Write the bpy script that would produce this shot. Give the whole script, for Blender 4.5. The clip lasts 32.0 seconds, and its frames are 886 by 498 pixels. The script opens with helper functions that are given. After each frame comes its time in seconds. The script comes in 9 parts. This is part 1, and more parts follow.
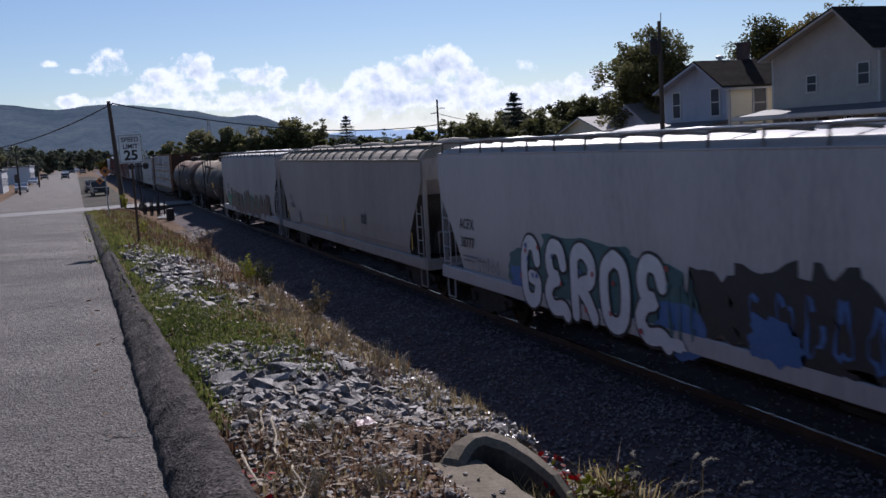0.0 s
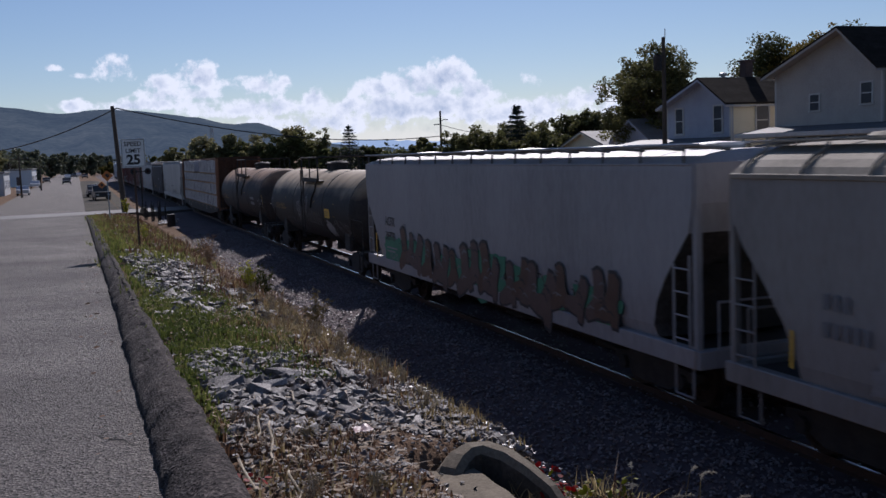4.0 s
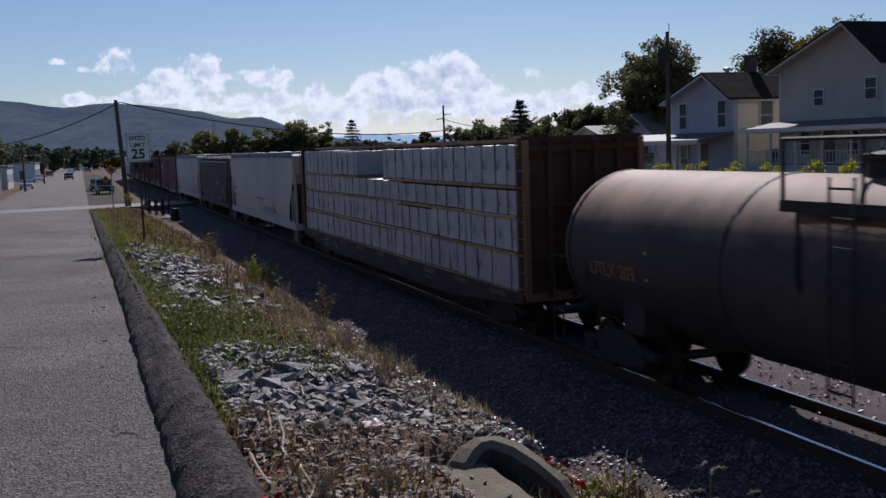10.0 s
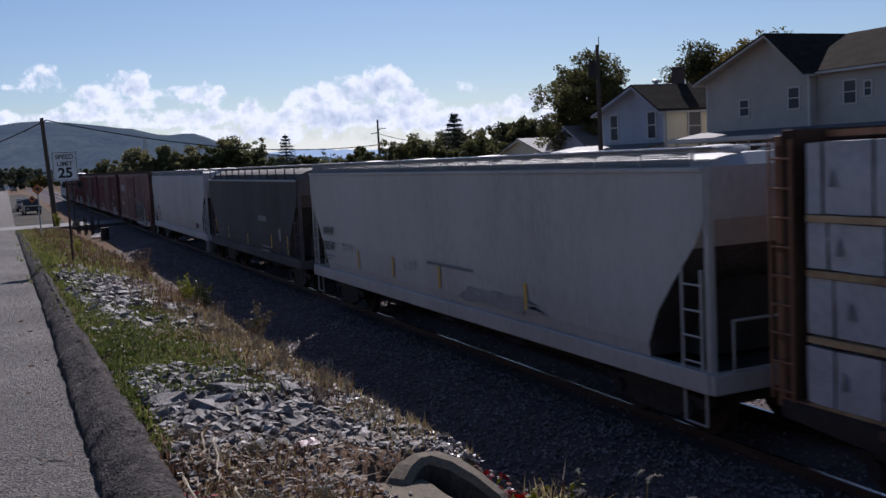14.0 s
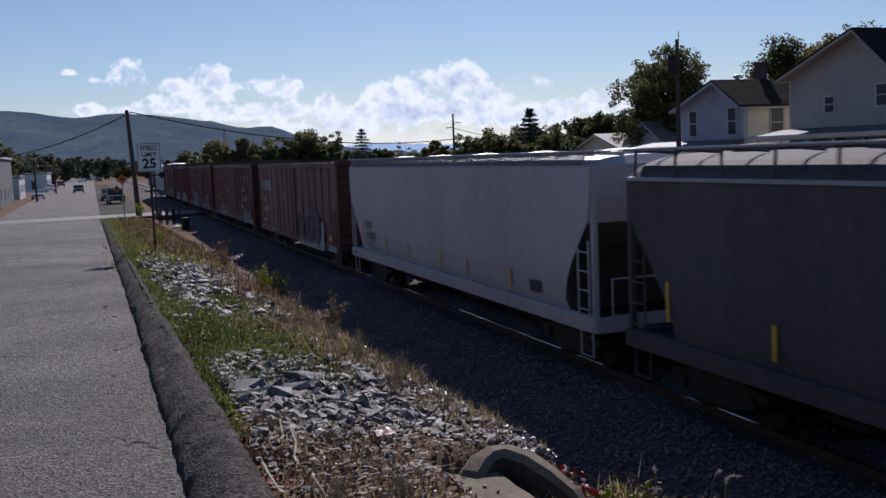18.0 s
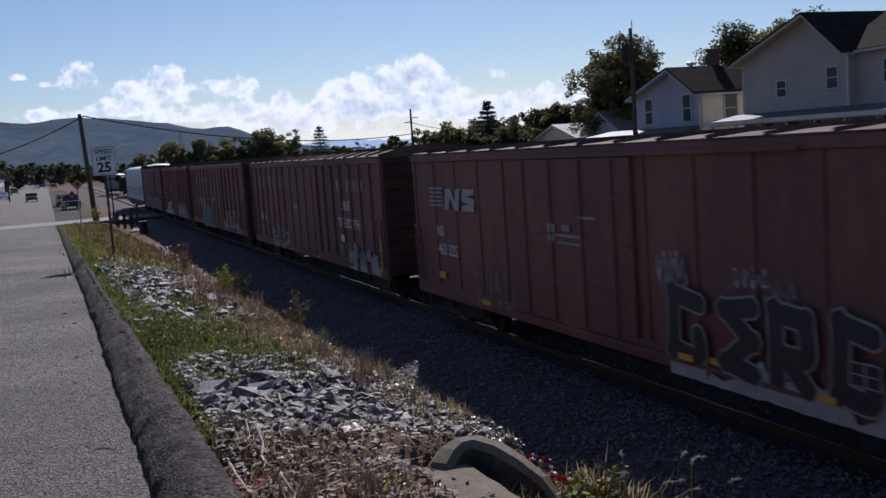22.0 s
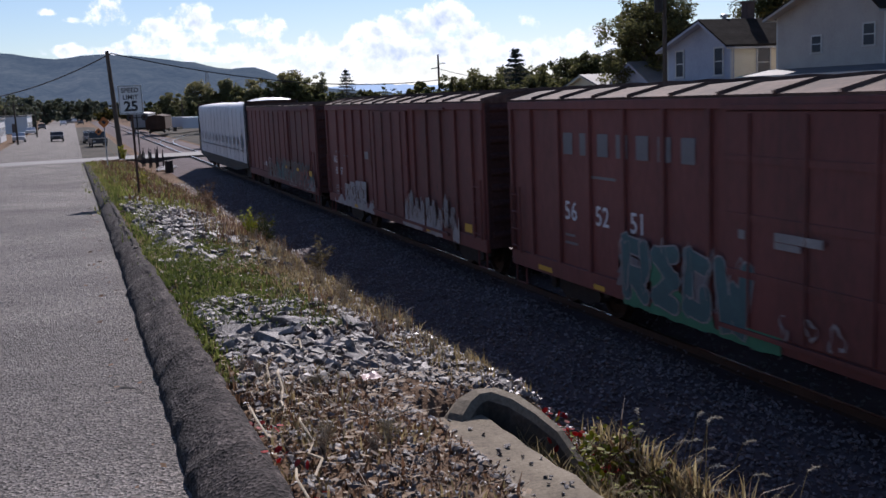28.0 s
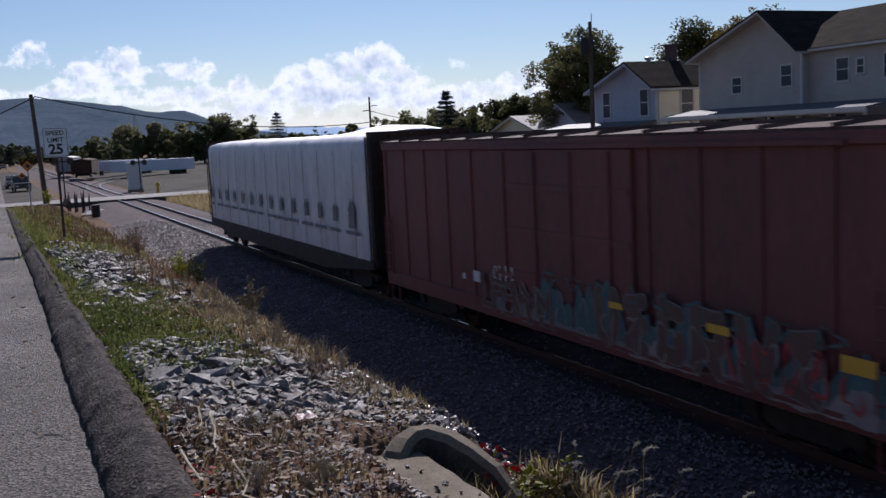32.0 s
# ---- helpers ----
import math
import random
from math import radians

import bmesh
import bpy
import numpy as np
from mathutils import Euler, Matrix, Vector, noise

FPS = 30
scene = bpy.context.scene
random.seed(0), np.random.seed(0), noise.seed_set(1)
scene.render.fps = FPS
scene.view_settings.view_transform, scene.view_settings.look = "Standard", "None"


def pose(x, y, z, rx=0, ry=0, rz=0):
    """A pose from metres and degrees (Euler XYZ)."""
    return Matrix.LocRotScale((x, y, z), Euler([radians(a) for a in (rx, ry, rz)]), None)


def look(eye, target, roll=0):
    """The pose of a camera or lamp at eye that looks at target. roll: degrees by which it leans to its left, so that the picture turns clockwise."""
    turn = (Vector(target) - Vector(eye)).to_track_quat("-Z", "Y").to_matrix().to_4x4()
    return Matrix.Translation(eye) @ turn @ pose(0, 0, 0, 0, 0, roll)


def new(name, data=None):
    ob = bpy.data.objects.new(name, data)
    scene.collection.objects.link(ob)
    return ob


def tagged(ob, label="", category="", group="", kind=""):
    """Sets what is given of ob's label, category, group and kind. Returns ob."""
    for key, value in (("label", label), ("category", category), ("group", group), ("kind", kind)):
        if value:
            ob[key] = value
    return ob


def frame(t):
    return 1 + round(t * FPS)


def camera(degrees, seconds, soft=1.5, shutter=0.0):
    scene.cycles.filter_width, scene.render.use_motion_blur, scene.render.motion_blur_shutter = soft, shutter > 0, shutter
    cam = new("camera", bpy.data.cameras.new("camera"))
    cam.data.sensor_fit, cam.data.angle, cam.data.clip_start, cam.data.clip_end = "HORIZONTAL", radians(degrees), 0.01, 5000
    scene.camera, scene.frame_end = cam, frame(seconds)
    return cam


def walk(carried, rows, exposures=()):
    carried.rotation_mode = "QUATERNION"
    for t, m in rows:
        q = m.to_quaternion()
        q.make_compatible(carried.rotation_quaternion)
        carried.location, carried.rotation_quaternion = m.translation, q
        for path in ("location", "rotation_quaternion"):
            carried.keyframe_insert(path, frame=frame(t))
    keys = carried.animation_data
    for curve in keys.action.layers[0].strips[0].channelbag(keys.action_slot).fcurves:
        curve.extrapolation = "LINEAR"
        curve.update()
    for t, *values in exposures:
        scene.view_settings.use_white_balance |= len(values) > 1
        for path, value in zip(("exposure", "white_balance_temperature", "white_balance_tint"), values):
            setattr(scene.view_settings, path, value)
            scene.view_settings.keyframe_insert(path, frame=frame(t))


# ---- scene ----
# ---- camera ----
cam = camera(48.9, 32.0, 1.5, 0.35)
METRES, EYE, TILT, LEAN, TURN = 1.05, 4.35, 1.3, 0.0, -20.3
ROWS = [
    (0.0, 0.0, 0.0, 0.0, -0.45, -7.74, 3.34),
    (0.5, -0.0047, 0.0093, -0.016, -0.9, -7.87, 2.82),
    (1.0, -0.0127, 0.0184, -0.0145, -0.94, -7.43, 2.79),
    (1.5, -0.0134, 0.0005, -0.0138, -0.71, -7.09, 2.52),
    (2.0, -0.0135, -0.0202, -0.0134, -0.36, -7.01, 2.38),
    (2.5, -0.0061, -0.0106, -0.0203, -0.31, -7.13, 2.23),
    (4.5, -0.0063, 0.0021, -0.0205, -0.26, -7.0, 2.19),
    (5.0, -0.0105, -0.0088, -0.0183, -0.05, -6.83, 2.13),
    (5.5, -0.0057, -0.0064, -0.0208, -0.02, -6.53, 2.05),
    (6.0, -0.0128, -0.0193, -0.0171, 0.19, -6.43, 2.06),
    (6.5, -0.0138, -0.0051, -0.0178, 0.66, -7.07, 1.95),
    (7.0, -0.0205, -0.009, -0.0209, 0.57, -7.25, 2.02),
    (7.5, -0.0577, -0.022, -0.0151, 0.72, -7.5, 1.73),
    (8.0, -0.0877, -0.0205, -0.0089, 0.72, -8.91, 2.62),
    (8.5, -0.0893, 0.0167, 0.0109, -0.41, -10.95, 1.67),
    (9.0, -0.07, -0.0164, -0.0004, -0.62, -8.11, 2.21),
    (9.5, -0.0635, -0.0172, -0.0044, 0.25, -7.65, 1.66),
    (10.0, -0.0497, -0.0171, -0.0109, -0.13, -7.38, 2.11),
    (10.5, -0.0466, -0.0218, -0.0077, 0.17, -6.88, 2.46),
    (11.0, -0.0432, -0.0123, -0.0161, 0.67, -6.8, 2.13),
    (11.5, -0.0388, 0.005, -0.0197, -0.56, -6.68, 2.37),
    (12.0, -0.0365, 0.0087, -0.0139, -1.51, -6.65, 2.54),
    (12.5, -0.0309, 0.0046, -0.0139, -1.89, -6.42, 2.3),
    (13.0, -0.0253, 0.0029, -0.0179, -2.13, -6.16, 1.9),
    (13.5, -0.0259, 0.0091, -0.0151, -3.1, -6.12, 2.23),
    (15.5, -0.0676, -0.0116, 0.0061, -4.98, -9.07, 3.12),
    (16.0, -0.0489, -0.0207, 0.0018, -3.41, -7.67, 2.97),
    (16.5, -0.0531, -0.0075, -0.0002, -3.19, -6.1, 3.24),
    (17.0, -0.0637, 0.0036, -0.0122, -3.51, -6.56, 2.44),
    (17.5, -0.0812, -0.0078, -0.0063, -1.77, -7.03, 2.1),
    (18.0, -0.06, -0.0049, -0.015, 0.43, -6.86, 2.36),
    (18.5, -0.0429, 0.0037, -0.0225, -0.48, -8.39, 2.71),
    (19.0, -0.0467, 0.0371, -0.0277, -2.21, -11.04, 2.64),
    (19.5, -0.055, 0.0593, -0.0121, -3.2, -10.25, 3.05),
    (20.0, -0.0619, 0.0642, -0.0216, -3.98, -7.81, 2.69),
    (20.5, -0.0686, 0.0467, -0.0257, -3.23, -7.28, 2.31),
    (21.0, -0.0544, 0.029, -0.025, -3.4, -7.17, 2.63),
    (21.5, -0.0544, 0.0178, -0.0233, -3.77, -7.53, 3.47),
    (22.0, -0.0561, -0.0064, -0.0245, -2.02, -7.31, 4.0),
    (22.5, -0.0553, -0.0175, -0.0236, -1.86, -7.54, 3.6),
    (23.0, -0.0597, -0.021, -0.0268, -2.07, -7.88, 3.35),
    (23.5, -0.0734, -0.0291, -0.0247, -1.99, -8.0, 3.54),
    (24.0, -0.0848, -0.0237, -0.0259, -0.42, -7.94, 3.35),
    (24.5, -0.0822, -0.015, -0.024, 0.02, -8.1, 3.37),
    (25.0, -0.0703, -0.0187, -0.0187, -0.32, -7.54, 3.27),
    (25.5, -0.0658, -0.0363, -0.0225, -0.24, -6.46, 3.16),
    (27.5, -0.0591, -0.0188, -0.0095, -0.43, -8.77, 3.15),
    (28.0, -0.054, 0.0012, 0.0036, -0.43, -10.31, 2.49),
    (28.5, -0.0458, 0.0061, 0.0076, -1.02, -11.23, 2.61),
    (29.0, -0.0337, 0.0226, 0.0028, -1.54, -11.64, 2.53),
    (29.5, -0.0335, 0.0254, -0.0093, -3.02, -10.98, 2.4),
    (30.0, -0.0338, 0.0059, -0.0201, -3.75, -9.77, 2.78),
    (30.5, -0.0267, -0.0006, -0.0256, -3.64, -8.12, 3.63),
    (31.0, -0.0411, -0.0072, -0.0279, -3.87, -7.88, 2.72),
    (31.5, -0.0371, 0.0202, -0.0335, -5.16, -8.29, 3.02),
    (32.0, -0.0611, 0.0104, -0.0314, -4.43, -8.06, 2.72),
]
EXPOSURES = [(t, e, k, 19) for t, e, k in ((0.0, 0.15, 5600), (0.35, -0.12, 5600), (0.7, -0.05, 5600), (2.0, -0.05, 5600), (5.0, -0.1, 5600), (6.5, -0.05, 5600), (7.5, 0.0, 5600), (8.0, 0.05, 5600), (8.6, 0.25, 5600), (9.2, 0.08, 5600), (10.0, -0.1, 5600), (10.6, 0.05, 5600), (11.0, 0.15, 5600), (12.0, -0.05, 5600), (13.0, -0.05, 5600), (15.5, 0.15, 5600), (16.1, 0.05, 5600), (17.0, -0.05, 5600), (17.7, 0.0, 5600), (18.4, 0.05, 5600), (19.2, 0.5, 5700), (20.0, 0.1, 5600), (25.5, 0.05, 5600), (27.5, 0.25, 5600), (28.0, 0.4, 5700), (29.0, 1.15, 6000), (29.5, 1.05, 6000), (30.0, 0.75, 5900), (30.6, 0.2, 5650), (31.0, 0.05, 5600), (32.0, 0.1, 5600))]
walk(cam, [(t, pose(0, 0, EYE, TILT, LEAN, TURN) @ pose(METRES * x, METRES * y, METRES * z, 90 + pitch, roll, yaw)) for t, x, y, z, yaw, pitch, roll in ROWS],
     EXPOSURES)

# ---- daylight ----
SUN_AZ, SUN_EL = radians(23.0), radians(36.0)
world = bpy.data.worlds.new("world")
scene.world = world
world.use_nodes = True
wn = world.node_tree.nodes
sky = wn.new("ShaderNodeTexSky")
sky.sky_type, sky.sun_disc = "NISHITA", False
sky.sun_elevation, sky.sun_rotation = SUN_EL, SUN_AZ
sky.altitude, sky.air_density, sky.dust_density, sky.ozone_density = 300, 1.0, 0.2, 2.0
world.node_tree.links.new(sky.outputs[0], wn["Background"].inputs[0])
wn["Background"].inputs[1].default_value = 0.062
sun_data = bpy.data.lights.new("sun", "SUN")
sun_data.energy, sun_data.angle, sun_data.color = 4.95, radians(0.6), (1.0, 0.89, 0.75)
sun = new("sun", sun_data)
SUN_DIR = Vector((math.sin(SUN_AZ) * math.cos(SUN_EL), math.cos(SUN_AZ) * math.cos(SUN_EL), math.sin(SUN_EL)))
sun.matrix_world = look(SUN_DIR * 200, (0, 0, 0))

# ---- materials ----


def mat(name, colours, rough=0.8, metal=0.0, grain=30.0, patch=1.2, bump=0.2, vary=0.0, dist=0.01, coords="Object", stretch=(1, 1, 1), spec=0.5):
    """A procedural surface: up to four colours mixed by a coarse and a fine noise, with relief."""
    m = bpy.data.materials.new(name)
    m.use_nodes = True
    nt = m.node_tree
    nd, lk = nt.nodes, nt.links
    bs = nd["Principled BSDF"]
    tc, mp = nd.new("ShaderNodeTexCoord"), nd.new("ShaderNodeMapping")
    mp.inputs["Scale"].default_value = stretch
    lk.new(tc.outputs[coords], mp.inputs[0])
    fine, coarse = nd.new("ShaderNodeTexNoise"), nd.new("ShaderNodeTexNoise")
    for n, s, d in ((fine, grain, 6.0), (coarse, patch, 4.0)):
        n.inputs["Scale"].default_value, n.inputs["Detail"].default_value, n.inputs["Roughness"].default_value = s, d, 0.65
        lk.new(mp.outputs[0], n.inputs["Vector"])
    ramp = nd.new("ShaderNodeValToRGB")
    cols = list(colours) if isinstance(colours[0], (tuple, list)) else [colours]
    if len(cols) == 1:
        c = cols[0]
        cols = [tuple(v * 0.78 for v in c), c, tuple(min(1, v * 1.15) for v in c)]
    els = ramp.color_ramp.elements
    els[0].position, els[0].color = 0.33, (*cols[0], 1)
    els[1].position, els[1].color = 0.67, (*cols[-1], 1)
    for i, c in enumerate(cols[1:-1]):
        e = els.new(0.33 + 0.34 * (i + 1) / (len(cols) - 1))
        e.color = (*c, 1)
    mix = nd.new("ShaderNodeMath")
    mix.operation = "MULTIPLY_ADD"
    lk.new(fine.outputs[0], mix.inputs[0])
    mix.inputs[1].default_value = 0.45
    half = nd.new("ShaderNodeMath")
    half.operation = "MULTIPLY"
    lk.new(coarse.outputs[0], half.inputs[0])
    half.inputs[1].default_value = 0.55
    lk.new(half.outputs[0], mix.inputs[2])
    last = mix.outputs[0]
    if vary:
        inf, sub = nd.new("ShaderNodeObjectInfo"), nd.new("ShaderNodeMath")
        geo = nd.new("ShaderNodeNewGeometry")
        both = nd.new("ShaderNodeMath")
        lk.new(inf.outputs["Random"], both.inputs[0])
        lk.new(geo.outputs["Random Per Island"], both.inputs[1])
        sub.operation = "MULTIPLY_ADD"
        lk.new(both.outputs[0], sub.inputs[0])
        sub.inputs[1].default_value = vary
        off = nd.new("ShaderNodeMath")
        off.operation = "SUBTRACT"
        lk.new(last, off.inputs[0])
        off.inputs[1].default_value = vary
        lk.new(off.outputs[0], sub.inputs[2])
        last = sub.outputs[0]
    lk.new(last, ramp.inputs[0])
    lk.new(ramp.outputs[0], bs.inputs["Base Color"])
    bs.inputs["Roughness"].default_value, bs.inputs["Metallic"].default_value = rough, metal
    bs.inputs["Specular IOR Level"].default_value = spec
    if bump:
        bp = nd.new("ShaderNodeBump")
        bp.inputs["Strength"].default_value, bp.inputs["Distance"].default_value = bump, dist
        lk.new(mix.outputs[0], bp.inputs["Height"])
        lk.new(bp.outputs[0], bs.inputs["Normal"])
    return m


def leafy(name, colours, vary=0.25, through_light=0.35):
    """Leaves: varied from leaf to leaf, letting some light through."""
    m = mat(name, colours, 0.6, 0, 8, 0.7, 0.0, vary, spec=0.2)
    nd, lk = m.node_tree.nodes, m.node_tree.links
    tr, mx = nd.new("ShaderNodeBsdfTranslucent"), nd.new("ShaderNodeMixShader")
    bs = nd["Principled BSDF"]
    src = bs.inputs["Base Color"].links[0].from_socket
    lk.new(src, tr.inputs[0])
    mx.inputs[0].default_value = through_light
    lk.new(bs.outputs[0], mx.inputs[1])
    lk.new(tr.outputs[0], mx.inputs[2])
    lk.new(mx.outputs[0], nd["Material Output"].inputs[0])
    return m


def glowing(name, colour, strength):
    m = bpy.data.materials.new(name)
    m.use_nodes = True
    bs = m.node_tree.nodes["Principled BSDF"]
    bs.inputs["Base Color"].default_value = (*colour, 1)
    bs.inputs["Emission Color"].default_value = (*colour, 1)
    bs.inputs["Emission Strength"].default_value = strength
    return m


def aggregate(m, scale, depth, pits):
    """Adds exposed stones and pits to a surface: light and dark specks, and relief."""
    nd, lk = m.node_tree.nodes, m.node_tree.links
    bs = nd["Principled BSDF"]
    tc = nd.new("ShaderNodeTexCoord")
    vo, no = nd.new("ShaderNodeTexVoronoi"), nd.new("ShaderNodeTexNoise")
    vo.inputs["Scale"].default_value, no.inputs["Scale"].default_value = scale, scale * 0.35
    no.inputs["Detail"].default_value = 5.0
    lk.new(tc.outputs["Object"], vo.inputs["Vector"])
    lk.new(tc.outputs["Object"], no.inputs["Vector"])
    src = bs.inputs["Base Color"].links[0].from_socket
    mx = nd.new("ShaderNodeMix")
    mx.data_type, mx.blend_type = "RGBA", "OVERLAY"
    mx.inputs[0].default_value = pits
    bw = nd.new("ShaderNodeRGBToBW")
    lk.new(vo.outputs["Color"], bw.inputs[0])
    lk.new(src, mx.inputs[6])
    lk.new(bw.outputs[0], mx.inputs[7])
    lk.new(mx.outputs[2], bs.inputs["Base Color"])
    ad = nd.new("ShaderNodeMath")
    lk.new(vo.outputs["Distance"], ad.inputs[0])
    lk.new(no.outputs[0], ad.inputs[1])
    bp = nd.new("ShaderNodeBump")
    bp.inputs["Strength"].default_value, bp.inputs["Distance"].default_value = 1.0, depth
    lk.new(ad.outputs[0], bp.inputs["Height"])
    if bs.inputs["Normal"].links:
        lk.new(bs.inputs["Normal"].links[0].from_socket, bp.inputs["Normal"])
    lk.new(bp.outputs[0], bs.inputs["Normal"])
    return m


ASPHALT = aggregate(mat("asphalt", ((0.05, 0.044, 0.041), (0.104, 0.092, 0.085), (0.18, 0.16, 0.147)), 0.85, 0, 60, 0.35, 1.0, dist=0.015, spec=0.3), 60, 0.018, 1.0)
KERB = aggregate(mat("kerb_asphalt", ((0.02, 0.017, 0.016), (0.041, 0.034, 0.032), (0.10, 0.083, 0.077)), 0.95, 0, 30, 6.0, 0.8, dist=0.015, spec=0.15), 55, 0.009, 0.9)
CONCRETE = mat("concrete", ((0.085, 0.07, 0.052), (0.17, 0.143, 0.105), (0.26, 0.222, 0.165)), 0.95, 0, 45, 2.2, 0.9, dist=0.012, spec=0.2)
SOIL = mat("soil", ((0.05, 0.032, 0.021), (0.11, 0.07, 0.045), (0.165, 0.112, 0.074), (0.12, 0.095, 0.046)), 0.95, 0, 26, 0.6, 1.0, dist=0.04, spec=0.05)
FIELD = mat("far_ground", ((0.05, 0.055, 0.025), (0.09, 0.09, 0.045), (0.15, 0.13, 0.075)), 0.95, 0, 6, 0.08, 0.5, dist=0.05, spec=0.05)
BALLAST_FLOOR = mat("ballast_floor", ((0.075, 0.059, 0.061), (0.11, 0.088, 0.09), (0.15, 0.123, 0.122)), 0.95, 0, 34, 1.5, 1.0, dist=0.04, spec=0.1)
STONE = mat("stone", ((0.045, 0.036, 0.033), (0.115, 0.099, 0.091), (0.21, 0.186, 0.172), (0.37, 0.335, 0.308)), 0.66, 0, 22, 3.0, 0.9, 0.22, dist=0.02, spec=0.5)
BALLAST = mat("ballast_stone", ((0.06, 0.049, 0.05), (0.128, 0.107, 0.108), (0.24, 0.207, 0.203)), 0.5, 0, 30, 2.0, 0.4, 0.2)
GRAVEL = mat("gravel", ((0.077, 0.067, 0.065), (0.19, 0.166, 0.158), (0.38, 0.34, 0.315)), 0.42, 0, 30, 2.0, 0.4, 0.25, spec=0.7)
TIE = mat("tie_wood", ((0.03, 0.025, 0.022), (0.06, 0.05, 0.042), (0.11, 0.095, 0.08)), 0.9, 0, 18, 2, 0.7, 0.15, stretch=(1, 6, 6))
RAIL_RUST = mat("rail_rust", ((0.05, 0.03, 0.022), (0.10, 0.055, 0.035)), 0.75, 0.2, 30, 2, 0.3)
RAIL_SHINE = mat("rail_head", ((0.5, 0.5, 0.5), (0.62, 0.62, 0.62)), 0.22, 1.0, 30, 2, 0.03)
POLE_WOOD = mat("pole_wood", ((0.03, 0.024, 0.02), (0.07, 0.055, 0.042), (0.12, 0.10, 0.08)), 0.9, 0, 20, 2, 0.6, stretch=(4, 4, 0.6))
DARK_STEEL = mat("dark_steel", ((0.012, 0.011, 0.011), (0.03, 0.027, 0.025), (0.055, 0.045, 0.038)), 0.7, 0.3, 25, 2, 0.3)
GALV = mat("galvanised", ((0.26, 0.27, 0.28), (0.36, 0.37, 0.38)), 0.5, 0.7, 30, 3, 0.1)
SIGN_WHITE = mat("sign_white", (0.72, 0.73, 0.72), 0.5, 0, 20, 2, 0.02)
SIGN_BLACK = mat("sign_black", (0.012, 0.012, 0.013), 0.5, 0, 20, 2, 0.02)
SIGN_ORANGE = mat("sign_orange", (0.5, 0.16, 0.03), 0.5, 0, 20, 2, 0.02)
WIRE = mat("wire", (0.012, 0.012, 0.012), 0.6, 0, 20, 2, 0)

# ---- building blocks ----


def part(name, bm, material, parent=None, label="", smooth=False):
    """Links a bmesh (or a ready mesh) as one mesh object, under a thing or a part."""
    if isinstance(bm, bmesh.types.BMesh):
        bmesh.ops.recalc_face_normals(bm, faces=bm.faces)
        me = bpy.data.meshes.new(name)
        bm.to_mesh(me)
        bm.free()
    else:
        me = bm
    for one in material if isinstance(material, (list, tuple)) else [material]:
        if me.materials.find(one.name) < 0:
            me.materials.append(one)
    if smooth:
        me.polygons.foreach_set("use_smooth", [True] * len(me.polygons))
    ob = new(name, me)
    ob.parent = parent
    if label:
        ob["label"] = label
    return ob


def again(name, ob, m, parent):
    """Another object on the same mesh."""
    o = new(name, ob.data)
    o.parent = parent
    o.matrix_basis = m
    if "label" in ob:
        o["label"] = ob["label"]
    return o


def thing(name, label, category, m=None, group="", kind=""):
    ob = new(name)
    if m is not None:
        ob.matrix_basis = m
    return tagged(ob, label, category, group, kind)


def box(x0, x1, y0, y1, z0, z1, bevel=0.0, bm=None):
    bm = bm or bmesh.new()
    vs = [bm.verts.new(c) for c in ((x0, y0, z0), (x1, y0, z0), (x1, y1, z0), (x0, y1, z0), (x0, y0, z1), (x1, y0, z1), (x1, y1, z1), (x0, y1, z1))]
    fs = [bm.faces.new([vs[i] for i in f]) for f in ((3, 2, 1, 0), (4, 5, 6, 7), (0, 1, 5, 4), (1, 2, 6, 5), (2, 3, 7, 6), (3, 0, 4, 7))]
    if bevel:
        bmesh.ops.bevel(bm, geom=list({e for f in fs for e in f.edges}), offset=bevel, segments=1, affect="EDGES")
    return bm


def bar(a, b, r, n=6, bm=None, r2=None):
    """A round bar from a to b."""
    bm = bm or bmesh.new()
    a, b = Vector(a), Vector(b)
    q = (b - a).to_track_quat("Z", "Y")
    r2 = r if r2 is None else r2
    rings = []
    for c, rr in ((a, r), (b, r2)):
        rings.append([bm.verts.new(c + q @ Vector((rr * math.cos(2 * math.pi * i / n), rr * math.sin(2 * math.pi * i / n), 0))) for i in range(n)])
    for i in range(n):
        j = (i + 1) % n
        bm.faces.new((rings[0][i], rings[0][j], rings[1][j], rings[1][i]))
    bm.faces.new(rings[0][::-1])
    bm.faces.new(rings[1])
    return bm


def pipe(points, r, n=6, bm=None):
    """One bent round tube through the points."""
    bm = bm or bmesh.new()
    pts = [Vector(p) for p in points]
    side = None
    rings = []
    for i, p in enumerate(pts):
        d = (pts[min(i + 1, len(pts) - 1)] - pts[max(i - 1, 0)]).normalized()
        u = d.orthogonal().normalized() if side is None else (side - d * side.dot(d)).normalized()
        side = u
        v = d.cross(u)
        rings.append([bm.verts.new(p + (u * math.cos(2 * math.pi * k / n) + v * math.sin(2 * math.pi * k / n)) * r) for k in range(n)])
    for a, b in zip(rings, rings[1:]):
        for k in range(n):
            bm.faces.new((a[k], a[(k + 1) % n], b[(k + 1) % n], b[k]))
    bm.faces.new(rings[0][::-1])
    bm.faces.new(rings[-1])
    return bm


